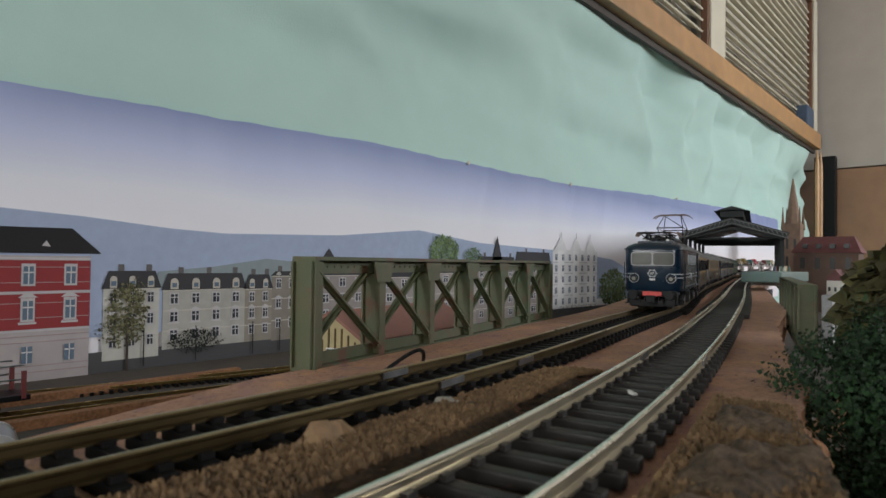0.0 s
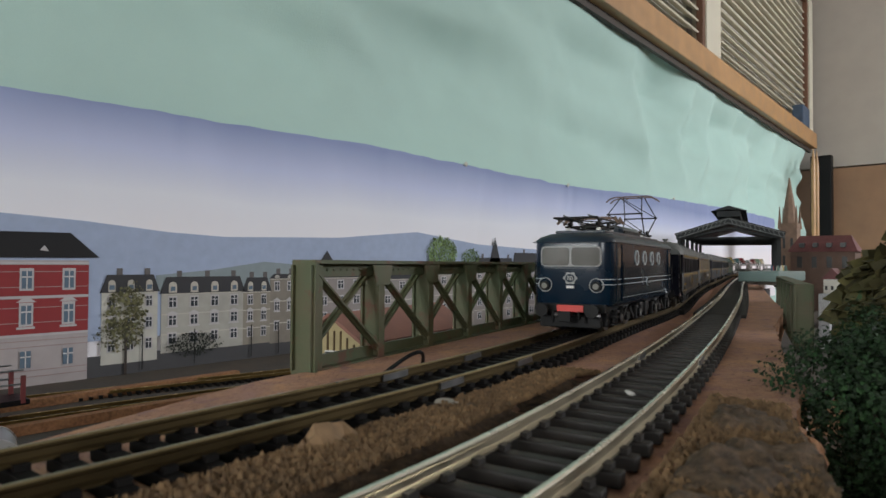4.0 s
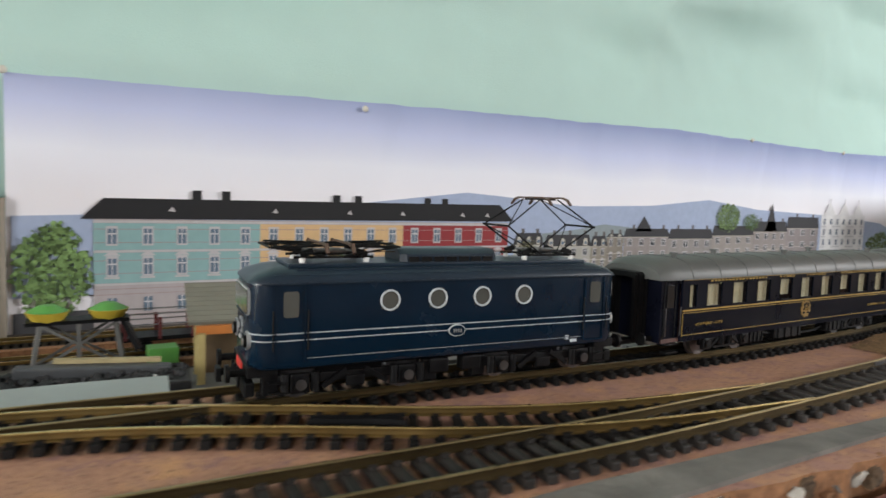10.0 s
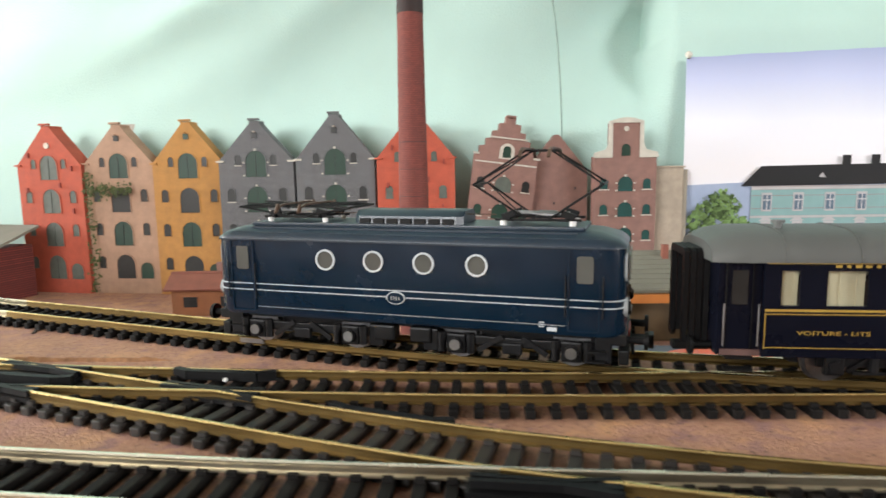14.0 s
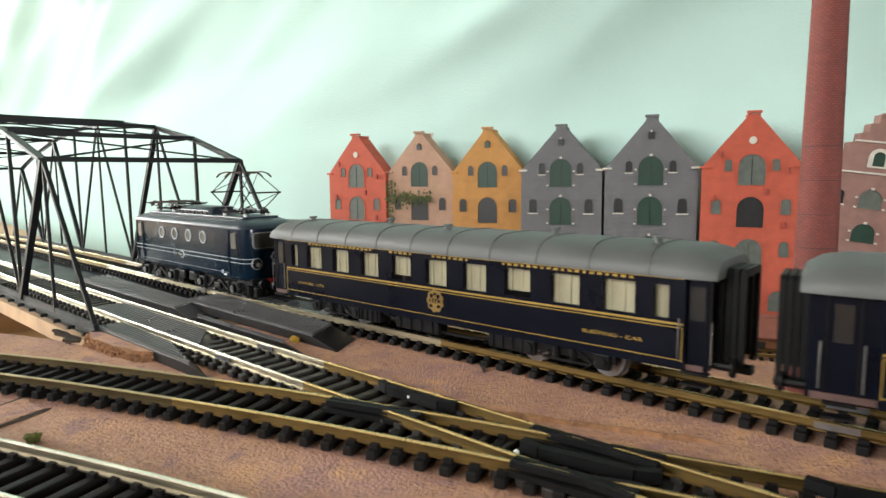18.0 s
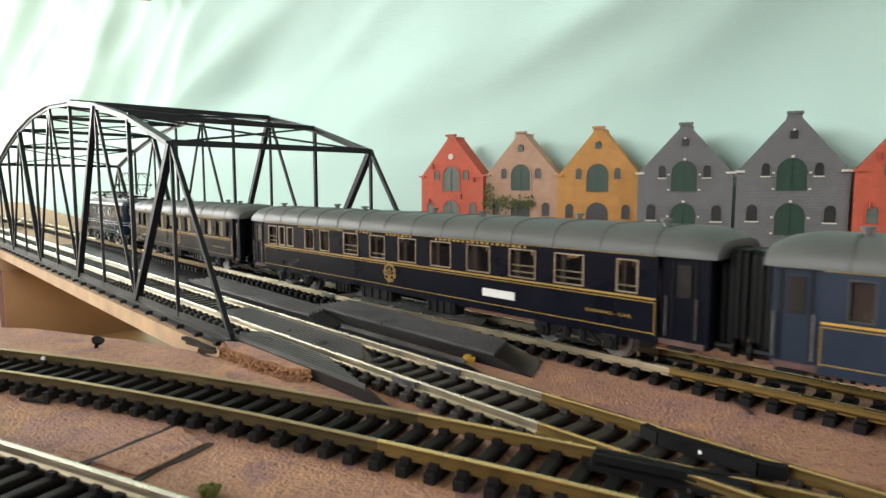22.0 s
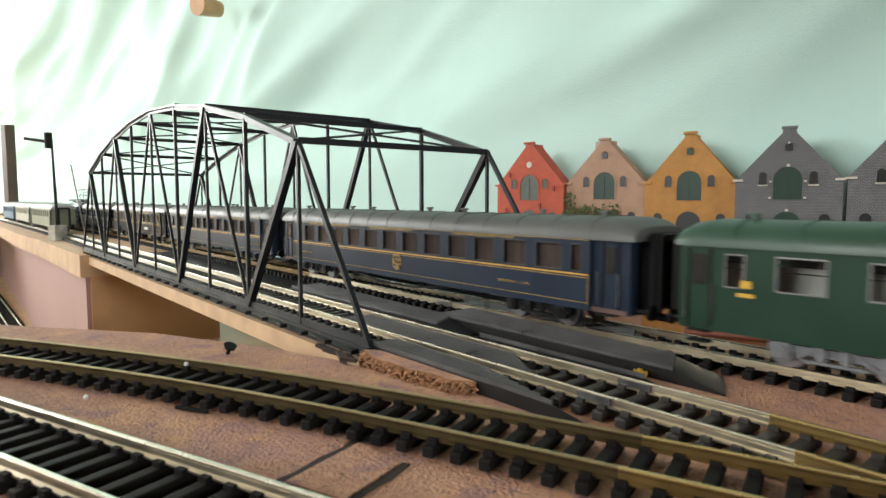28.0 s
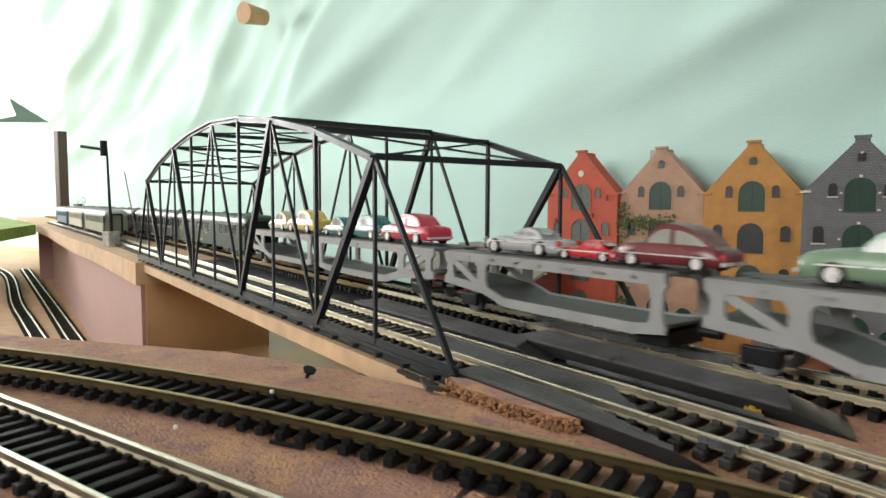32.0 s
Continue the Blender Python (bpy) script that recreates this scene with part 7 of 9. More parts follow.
# ---------------------------------------------------------------- lower yard
def yard():
    for pts, lab in (([(-.25, .615), (.2, .600), (.675, .575), (.896, .547), (1.3, .49), (1.8, .42)], "brown-railed yard track beside the backdrop"), ([(-.25, .69), (.2, .685), (.5, .675), (.69, .652), (.943, .60), (1.3, .535), (1.8, .46)], "brown-railed rear yard track along the backdrop"),
                     ([(.15, .40), (.35, .358), (.5, .325), (.7, .285)], "lower track behind the main line"), ([(.44, .420), (.6, .385), (.8, .345)], "short lower siding behind the main line")):
        track(lab, pts, BRASS, z=ZY, near=(9, 10))
    bm = bmesh.new()
    for y in (.632, .545):
        box(bm, (.45, y, ZY + .0035), (.9, .010, .007))
    solid("sand_strip", bm, CHIP, "raised sandy strips between the yard tracks", "strip", kind="structure")
    bm = bmesh.new()
    slab(bm, [(.12, .30), (.30, .27), (.42, .36), (.75, .40), (.75, .50), (.30, .53), (.12, .50)], ZY, ZY + .0018)
    solid("grey_road_panel", bm, GREYROAD, "pale grey card road panel below the main line", "road panel", kind="structure")
    # red-brown ground before the canal houses
    bm = bmesh.new()
    slab(bm, [(-.95, .62), (-.30, .30), (-.12, .235), (.10, .235), (.14, .40), (.14, .71), (-.95, .90)], ZY - .004, ZY + .0015)
    solid("quay_ground", bm, BOARD, "red-brown quay ground before the canal houses", "ground", "structure")
    # station shed with pink-brown roofs
    roofm = mat("pink_brown_felt_roof", (.28, .135, .105), .8, vary=.1, scale=70)
    t = thing("goods_shed", Matrix.Translation((.405, .445, ZY)) @ Matrix.Rotation(radians(-8), 4, "Z"), "cream boarded goods shed with stepped pink-brown roofs", "shed")
    bm = bmesh.new()
    box(bm, (.06, .030, .024), (.13, .060, .048))
    walls = part("wall", bm, mat("cream_boards", (.46, .38, .20), .7, vary=.12, scale=80), t)
    bm = bmesh.new()
    for k in range(22):
        box(bm, (-.003 + .006 * k, -.0006, .024), (.0012, .0014, .046))
    for k in range(9):
        box(bm, (.1256, .004 + .0065 * k, .024), (.0014, .0012, .046))
    part("board_joint", bm, mat("brown_board_joint", (.15, .10, .05), .8, vary=.2, scale=80), walls)
    for x in (.018, .058, .098):
        bm = bmesh.new()
        box(bm, (x, -.0012, .028), (.016, .002, .011))
        win = part("window", bm, HOLE, walls)
        bm = bmesh.new()
        for q in (-.008, 0, .008):
            box(bm, (x + q, -.0024, .028), (.0012, .0012, .012))
        for z in (.0222, .0338):
            box(bm, (x, -.0024, z), (.017, .0012, .0012))
        part("window_frame", bm, WHITE, win)
    bm = bmesh.new()
    beam(bm, (-.012, .012, .0515), (.136, .012, .0515), .060, .0025, up=(0, -.42, 1))
    part("lower_roof", bm, roofm, t)
    bm = bmesh.new()
    box(bm, (.062, .052, .066), (.118, .030, .016))
    up = part("clerestory", bm, mat("cream_boards", (.46, .38, .20), .7, vary=.12, scale=80), t)
    for k in range(3):
        bm = bmesh.new()
        box(bm, (.026 + k * .036, .0364, .066), (.022, .0014, .005))
        part("clerestory_window", bm, WHITE, up)
    bm = bmesh.new()
    beam(bm, (-.004, .052, .0765), (.128, .052, .0765), .044, .0025, up=(0, -.3, 1))
    part("upper_roof", bm, roofm, t)
    bm = bmesh.new()
    box(bm, (.066, -.010, .0012), (.15, .10, .006))
    part("loading_platform", bm, mat("concrete_plinth", (.35, .32, .28), .85, vary=.12, scale=60), t)
    t = thing("gabled_shed", Matrix.Translation((.838, .398, ZY)) @ Matrix.Rotation(radians(12), 4, "Z"), "cream boarded shed with a long pink-brown roof", "shed")
    cream = mat("cream_boards", (.46, .38, .20), .7, vary=.12, scale=80)
    bm = bmesh.new()
    plate(bm, [(-.026, 0), (.026, 0), (.026, .062), (0, .080), (-.026, .062)], .15, Matrix.Rotation(radians(-90), 4, "Z"))
    walls = part("wall", bm, cream, t)
    for k in range(9):
        bm = bmesh.new()
        y = -.024 + .006 * k
        box(bm, (-.0006, y, .031 + (.0045 if abs(y) < .012 else 0)), (.0012, .0010, .062 if abs(y) > .012 else .071))
        part("board_joint", bm, mat("brown_board_joint", (.15, .10, .05), .8, vary=.2, scale=80), walls)
    bm = bmesh.new()
    box(bm, (-.0012, 0, .050), (.0024, .014, .013))
    win = part("window", bm, WHITE, walls)
    for y in (-.0034, .0034):
        for z in (.0468, .0532):
            bm = bmesh.new()
            box(bm, (-.0026, y, z), (.0012, .0052, .0050))
            part("pane", bm, HOLE, win)
    for sy in (-1, 1):
        bm = bmesh.new()
        beam(bm, (-.008, sy * .016, .0733), (.158, sy * .016, .0733), .038, .0022, up=(0, sy * .62, 1))
        part("roof_slope", bm, roofm, t)
    # coach with grey roof and red skirt on the lower track
    t = thing("parked_coach", Matrix.Translation((.470, .3315, ZY + ZR)) @ Matrix.Rotation(radians(-12.4), 4, "Z"), "dark coach with grey roof and dark red skirt parked below", "railway coach")
    L = .21
    bm = bmesh.new()
    box(bm, (0, 0, .0295), (L, .031, .0150), bevel=.001)
    body = part("body", bm, mat("dark_grey_green_coach", (.035, .04, .038), .45, vary=.12, scale=60), t)
    bm = bmesh.new()
    box(bm, (0, 0, .0160), (L - .001, .0305, .0125), bevel=.001)
    part("skirt", bm, mat("dark_red_skirt", (.13, .02, .02), .5, vary=.15, scale=60), t)
    bm = bmesh.new()
    loft(bm, [[(x, y, .037 + z) for y, z in ((-.0165, 0), (-.014, .004), (-.006, .0068), (.006, .0068), (.014, .004), (.0165, 0))] for x in (-L / 2, L / 2)])
    part("roof", bm, mat("pale_grey_roof", (.21, .22, .21), .6, vary=.1, scale=60), t, "", 40)
    for s in (-1, 1):
        bm = bmesh.new()
        box(bm, (0, s * .0157, .0225), (L, .0008, .0012))
        part("lining", bm, WHITE, body)
        for k in range(6):
            bm = bmesh.new()
            box(bm, (-.085 + k * .034, s * .0157, .0300), (.018, .0008, .0075), bevel=.0008)
            part("window", bm, LOCOPANE, body)
    for e in (-1, 1):
        bm = bmesh.new()
        for k in (-.012, .012):
            wheelset(bm, e * .07 + k, .0052)
        part("wheelset", bm, UNDER, t)
    # low wagon with three silver drums
    t = thing("drum_wagon", Matrix.Translation((.600, .385, ZY + ZR)) @ Matrix.Rotation(radians(-11.5), 4, "Z"), "low dark wagon carrying three silver drums", "railway wagon")
    bm = bmesh.new()
    box(bm, (0, 0, .0125), (.115, .030, .005), bevel=.0006)
    for k in range(12):
        box(bm, (-.052 + k * .0095, -.0155, .014), (.0014, .0014, .008))
    part("frame", bm, UNDER, t)
    for k in range(3):
        bm = bmesh.new()
        x = -.029 + .0265 * k
        rod(bm, (x, -.0145, .0255), (x, .0145, .0255), .0102, 26)
        drum = part("drum", bm, mat("silver_drum", (.55, .55, .53), .35, 1.0, vary=.12, scale=70), t, "", 40)
        for y in (-.0148, .0148):
            bm = bmesh.new()
            rod(bm, (x, y - .0008, .0255), (x, y + .0008, .0255), .0107, 26)
            part("drum_rim", bm, CHROME, drum)
    for e in (-1, 1):
        bm = bmesh.new()
        wheelset(bm, e * .034, .0052)
        part("wheelset", bm, UNDER, t)
    # stake wagon on the yard track
    for xx, yy in ((.628, .5785), (.30, .596)):
        t = thing("stake_wagon", Matrix.Translation((xx, yy, ZY + ZR)), "flat wagon with dark red stakes and wire rails", "railway wagon", "wagons in the yard")
        bm = bmesh.new()
        box(bm, (0, 0, .0125), (.125, .030, .004), bevel=.0005)
        part("floor", bm, UNDER, t)
        for s in (-1, 1):
            for k in range(5):
                bm = bmesh.new()
                box(bm, (-.058 + k * .029, s * .0145, .022), (.003, .002, .020))
                part("stake", bm, mat("dark_red_stake", (.16, .03, .03), .6, vary=.2, scale=80), t)
            bm = bmesh.new()
            for z in (.026, .036):
                rod(bm, (-.058, s * .0145, z), (.058, s * .0145, z), .0006, 6)
            part("wire_rail", bm, STEEL, t)
        for e in (-1, 1):
            bm = bmesh.new()
            wheelset(bm, e * .04, .0052)
            part("wheelset", bm, UNDER, t)
    # coal conveyor with green and yellow trays
    t = thing("coal_hoist", Matrix.Translation((.205, .555, ZY)), "grey trestle with green and yellow trays", "loading hoist")
    TRESTLE = mat("grey_trestle", (.14, .14, .13), .7, vary=.15, scale=80)
    gm = mat("bright_green_tray", (.10, .32, .06), .5, vary=.1, scale=60)
    ym = mat("yellow_rim", (.60, .45, .05), .5, vary=.1, scale=60)
    for x in (-.022, .022):
        bm = bmesh.new()
        bmesh.ops.create_cone(bm, cap_ends=True, segments=20, radius1=.011, radius2=.016, depth=.008, matrix=Matrix.Translation((x, 0, .050)))
        tray = part("tray", bm, ym, t)
        bm = bmesh.new()
        bmesh.ops.create_cone(bm, cap_ends=True, segments=20, radius1=.015, radius2=.006, depth=.005, matrix=Matrix.Translation((x, 0, .0567)))
        part("tray_load", bm, gm, tray)
    for x in (-.034, 0, .034):
        bm = bmesh.new()
        for y in (-.012, .012):
            beam(bm, (x, y, 0), (x * .8, y * .7, .046), .003, .003)
        part("trestle_leg", bm, TRESTLE, t)
    for y in (-.0125, .0125):
        for sx in (-1, 1):
            bm = bmesh.new()
            beam(bm, (sx * .033, y, .006), (-sx * .026, y * .75, .043), .0015, .0022)
            part("trestle_brace", bm, TRESTLE, t)
    bm = bmesh.new()
    box(bm, (0, 0, .0455), (.075, .022, .003))
    beam(bm, (.030, 0, .052), (.045, -.006, .018), .008, .004)
    part("deck", bm, UNDER, t)
    bm = bmesh.new()
    box(bm, (.062, -.02, .012), (.024, .02, .020), bevel=.001)
    part("green_bin", bm, gm, t)
    # coal heap with white stones along its edge
    rnd = random.Random(5)
    t = thing("coal_trough", Matrix.Translation((.200, .455, ZY)) @ Matrix.Rotation(radians(-7), 4, "Z"), "low black coal trough with a raised edge", "coal trough")
    bm = bmesh.new()
    box(bm, (0, 0, .0105), (.15, .046, .021), bevel=.0012)
    part("base", bm, mat("coal", (.022, .022, .024), .6, vary=.3, scale=200), t)
    bm = bmesh.new()
    box(bm, (.012, .010, .0245), (.10, .012, .008), Matrix.Rotation(radians(3), 4, "Y"), bevel=.0015)
    part("chute", bm, mat("slate_grey_plastic", (.07, .075, .08), .5, vary=.15, scale=80), t)
    bm = bmesh.new()
    box(bm, (.020, .017, .0300), (.07, .006, .003), Matrix.Rotation(radians(3), 4, "Y"))
    part("tan_ledge", bm, mat("cream_boards", (.46, .38, .20), .7, vary=.12, scale=80), t)
    bm = bmesh.new()
    for k in range(150):
        x, y = rnd.uniform(-.070, .070), rnd.uniform(-.018, .018)
        bmesh.ops.create_icosphere(bm, subdivisions=1, radius=rnd.uniform(.0018, .0040), matrix=t.matrix_world @ Matrix.Translation((x, y, .021 + rnd.uniform(0, .002))))
    solid("coal_heap", bm, mat("coal", (.022, .022, .024), .6, vary=.3, scale=200), "loose black coal lying in the trough", "coal heap", kind="stuff")
    for k, dx in enumerate((-.058, -.046, -.026, -.008, .012, .017, .036, .049, .050)):
        bm = bmesh.new()
        bmesh.ops.create_icosphere(bm, subdivisions=2, radius=.0026, matrix=t.matrix_world @ Matrix.Translation((dx, -.0205 + (.008 if k == 8 else 0), .0228)) @ Matrix.Diagonal((1.2, .8, .8, 1)))
        solid("white_stone", bm, WHITE, "small white stone edging the coal trough", "stone", group="white stones", smooth=60)
    # grey-roofed loading shed on yellow posts
    t = thing("loading_shed", Matrix.Translation((.040, .500, ZY)), "loading shed with grey ribbed roof, orange beam and yellow posts", "shed")
    bm = bmesh.new()
    beam(bm, (-.046, .006, .064), (.046, .006, .064), .052, .003, up=(0, -.55, 1))
    r = part("roof", bm, mat("grey_green_ribbed_roof", (.175, .172, .135), .75, vary=.08, scale=60), t)
    bm = bmesh.new()
    for k in range(9):
        beam(bm, (-.046, -.016 + .0055 * k, .0537 + .0030 * k), (.046, -.016 + .0055 * k, .0537 + .0030 * k), .001, .001)
    part("roof_rib", bm, mat("grey_green_ribbed_roof", (.175, .172, .135), .75, vary=.08, scale=60), r)
    bm = bmesh.new()
    box(bm, (0, -.016, .046), (.080, .004, .007))
    part("orange_beam", bm, mat("orange_paint", (.50, .17, .03), .6, vary=.12, scale=70), t)
    for x in (-.036, .036):
        for y in (-.016, .016):
            bm = bmesh.new()
            box(bm, (x, y, .022), (.006, .004, .044))
            part("post", bm, mat("cream_yellow_post", (.50, .40, .16), .65, vary=.15, scale=80), t)
    bm = bmesh.new()
    box(bm, (.016, .020, .078), (.005, .005, .012))
    part("chimney", bm, mat("red_brown_roof", (.26, .09, .06), .75, vary=.15, scale=90), r)
    bm = bmesh.new()
    box(bm, (0, .018, .022), (.076, .003, .040))
    part("back_wall", bm, mat("brown_board_joint", (.15, .10, .05), .8, vary=.2, scale=80), t)
    tagged(t, group="loading sheds")
    copy_thing(t, Matrix.Translation((.325, .487, ZY)) @ Matrix.Rotation(radians(-6), 4, "Z"))
    bm = bmesh.new()
    slab(bm, [(.116, .362), (.18, .345), (.245, .338), (.250, .382), (.20, .388), (.122, .392)], ZY + .0018, -.050)
    solid("pale_card_block", bm, mat("pale_grey_card", (.36, .40, .39), .75, vary=.08, scale=40), "pale grey card block behind the main line", "card block")
    for x, w, h in ((.058, .022, .028), (.105, .03, .02), (-.085, .018, .03)):
        bm = bmesh.new()
        box(bm, (.04 + x, .49, ZY + h / 2), (w, .022, h), bevel=.001)
        solid("yard_crate", bm, mat("grey_brown_crate", (.13, .12, .10), .8, vary=.2, scale=80), "small grey-brown crate in the yard", "crate", group="crates")
    bm = bmesh.new()
    rod(bm, (.115, .43, ZY + .014), (.125, .475, ZY + .030), .013, 20, .016)
    solid("black_funnel", bm, BLACK, "black funnel-shaped bin lying in the yard", "bin", smooth=40)
    # flat blue package with an orange oval
    t = thing("blue_package", Matrix.Translation((.0, .262, -.030)) @ Matrix.Rotation(radians(-6), 4, "Z"), "flat dark blue package with an orange oval label", "package")
    bm = bmesh.new()
    box(bm, (0, 0, 0), (.15, .034, .022), bevel=.001)
    box_ob = part("box", bm, mat("dark_blue_card", (.02, .022, .06), .4, vary=.1, scale=60), t)
    bm = bmesh.new()
    plate(bm, [(.010 + .036 * math.cos(a), .001 + .0085 * math.sin(a)) for a in np.linspace(0, 6.283, 28, endpoint=False)], .0004, Matrix.Translation((0, -.0175, 0)))
    part("oval_label", bm, mat("orange_red_label", (.75, .10, .03), .45, vary=.05, scale=60), box_ob)
    bm = bmesh.new()
    bm2 = [(.010 + .036 * math.cos(a), .0005 + .030 * .45 * math.sin(a)) for a in np.linspace(0, 6.283, 28, endpoint=False)]
    slab(bm, [(x, z) for x, z in bm2], .0111, .0115)
    part("oval_label", bm, mat("orange_red_label", (.75, .10, .03), .45, vary=.05, scale=60), box_ob)
    bm = bmesh.new()
    box(bm, (.036, -.0180, -.003), (.022, .0006, .008), bevel=.0002)
    box(bm, (.030, -.004, .0118), (.022, .012, .0006))
    part("white_bars", bm, WHITE, box_ob)
    bm = bmesh.new()
    box(bm, (-.12, .276, -.046), (.46, .060, .009), bevel=.001)
    solid("clear_tray", bm, mat("milky_plastic", (.38, .38, .37), .3, vary=.08, scale=30), "milky plastic tray beside the main line", "tray")
    t = thing("plastic_case", Matrix.Translation((-.205, .280, -.0405)) @ Matrix.Rotation(radians(-5), 4, "Z"), "milky clear plastic case lying beside the main line", "plastic case")
    bm = bmesh.new()
    box(bm, (0, 0, .0085), (.24, .044, .017), bevel=.0015)
    lid = part("case_body", bm, mat("cloudy_clear_plastic", (.56, .57, .55), .18, vary=.25, scale=30), t)
    bm = bmesh.new()
    box(bm, (0, 0, .0176), (.244, .048, .0014), bevel=.0005)
    part("rim", bm, mat("milky_plastic", (.38, .38, .37), .3, vary=.08, scale=30), t)
    bm = bmesh.new()
    box(bm, (.03, -.0222, .008), (.05, .0006, .008))
    part("orange_insert", bm, mat("orange_paint", (.50, .17, .03), .6, vary=.12, scale=70), lid)
    for x in (-.30, .09):
        for y in (.255, .297):
            bm = bmesh.new()
            box(bm, (x, y, (ZY - .0505) / 2), (.012, .012, -.0505 - ZY))
            solid("tray_block", bm, CHIP, "small chipboard block under the tray", "block", group="blocks")
    # pale tall strip building between the houses and the print
    bm = bmesh.new()
    box(bm, (.1235, .728, -.0155), (.032, .020, .145), bevel=.001)
    t = thing("blank_house", Matrix(), "blank cream model house wall with a darker flank", "model house")
    part("front_wall", bm, BR_CREAM, t)
    bm = bmesh.new()
    box(bm, (.1425, .731, -.0165), (.006, .016, .142))
    part("flank", bm, mat("grey_cream_flank", (.36, .32, .26), .85, vary=.1, scale=60), t)
    bm = bmesh.new()
    box(bm, (.1235, .727, .0580), (.034, .022, .002), bevel=.0004)
    part("coping", bm, BR_CREAM, t)
    # brick factory beside the canal houses
    t = thing("brick_factory", Matrix.Translation((-.735, .735, ZY)) @ Matrix.Rotation(radians(-14), 4, "Z"), "dark red brick factory with grey roof and arched windows", "model factory")
    bm = bmesh.new()
    box(bm, (0, 0, .032), (.20, .05, .064))
    wall = part("wall", bm, brickwork("dark_red_brick", (.26, .055, .045), (.8, .8, .8)), t)
    bm = bmesh.new()
    beam(bm, (-.11, -.004, .075), (.11, -.004, .075), .066, .003, up=(0, -.35, 1))
    part("roof", bm, mat("grey_felt", (.24, .23, .19), .85, vary=.1, scale=60), t)
    bm = bmesh.new()
    box(bm, (.0, .010, .088), (.05, .028, .014))
    lantern = part("roof_lantern", bm, BR_BRN, t)
    bm = bmesh.new()
    box(bm, (.0, .010, .0965), (.06, .036, .003))
    part("lantern_roof", bm, mat("grey_felt", (.24, .23, .19), .85, vary=.1, scale=60), lantern)
    for k in range(6):
        win = part("window", mesh_plate(arch(-.082 + .033 * k, .008, .018, .030), -.0257, .0012, SHUTG), None, wall)
        bm = bmesh.new()
        for q in (-.005, 0, .005):
            box(bm, (-.082 + .033 * k + q, -.0262, .022), (.0008, .0008, .027))
        for z in (.014, .022, .030):
            box(bm, (-.082 + .033 * k, -.0262, z), (.017, .0008, .0008))
        part("glazing_bar", bm, HOLE, win)
    for k in range(7):
        bm = bmesh.new()
        box(bm, (-.098 + .033 * k, -.0262, .032), (.004, .003, .064))
        part("pilaster", bm, brickwork("dark_red_brick", (.26, .055, .045), (.8, .8, .8)), wall)
    # huts and planks on the quay
    for x, y, w, rz, lab in ((-.375, .640, .075, 4, "small orange-brown hut with a red roof and chimney"), (-.145, .640, .055, -5, "low red-brown hut beside the chimney"), (-.05, .665, .07, 0, "long low red-brown block on the quay")):
        t = thing("quay_hut", Matrix.Translation((x, y, ZY)) @ Matrix.Rotation(radians(rz), 4, "Z"), lab, "hut", "huts on the quay")
        h = .030 if w > .07 else .016
        bm = bmesh.new()
        box(bm, (0, 0, h / 2), (w, .04, h))
        wl = part("wall", bm, mat("orange_brown_wall", (.30, .12, .05), .75, vary=.15, scale=70), t)
        bm = bmesh.new()
        for s in (-1, 1):
            beam(bm, (-w / 2 - .006, s * .012, h + .007), (w / 2 + .006, s * .012, h + .007), .032, .002, up=(0, s * .5, 1))
        rf = part("roof", bm, mat("red_brown_roof", (.26, .09, .06), .75, vary=.15, scale=90), t)
        bm = bmesh.new()
        box(bm, (w * .1, .002, h + .018), (.007, .007, .012))
        part("chimney", bm, BR_BRN, rf)
        for k in (-1, 1):
            bm = bmesh.new()
            box(bm, (k * w * .25, -.0205, h * .55), (w * .18, .001, h * .35))
            part("window", bm, HOLE, wl)
    # tall factory chimney
    t = thing("factory_chimney", Matrix.Translation((-.150, .470, ZY)), "tall round red-brown brick factory chimney", "chimney")
    bm = bmesh.new()
    rod(bm, (0, 0, .020), (0, 0, .46), .0125, 28, .0070)
    part("shaft", bm, brickwork("maroon_brick", (.22, .055, .042), (.7, .7, .7), .7), t, "", 40)
    bm = bmesh.new()
    box(bm, (0, 0, .010), (.032, .032, .020), bevel=.001)
    part("plinth", bm, brickwork("maroon_brick", (.22, .055, .042), (.7, .7, .7), .7), t)
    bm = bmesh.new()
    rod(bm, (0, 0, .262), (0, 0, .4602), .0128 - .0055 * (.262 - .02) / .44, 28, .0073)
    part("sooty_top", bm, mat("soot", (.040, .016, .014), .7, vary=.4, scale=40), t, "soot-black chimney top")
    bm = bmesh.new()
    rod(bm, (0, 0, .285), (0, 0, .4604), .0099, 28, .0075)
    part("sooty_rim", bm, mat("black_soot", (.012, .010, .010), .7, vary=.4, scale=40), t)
    for k in range(int((.262 - .05) / .02)):
        bm = bmesh.new()
        rod(bm, (0, 0, .05 + .02 * k), (0, 0, .0504 + .02 * k), .01225 - .00027 * k, 28)
        part("iron_band", bm, mat("dark_band", (.05, .02, .018), .6, vary=.2, scale=60), t)
    # ivy on the pink house
    rnd = random.Random(11)
    bm = bmesh.new()
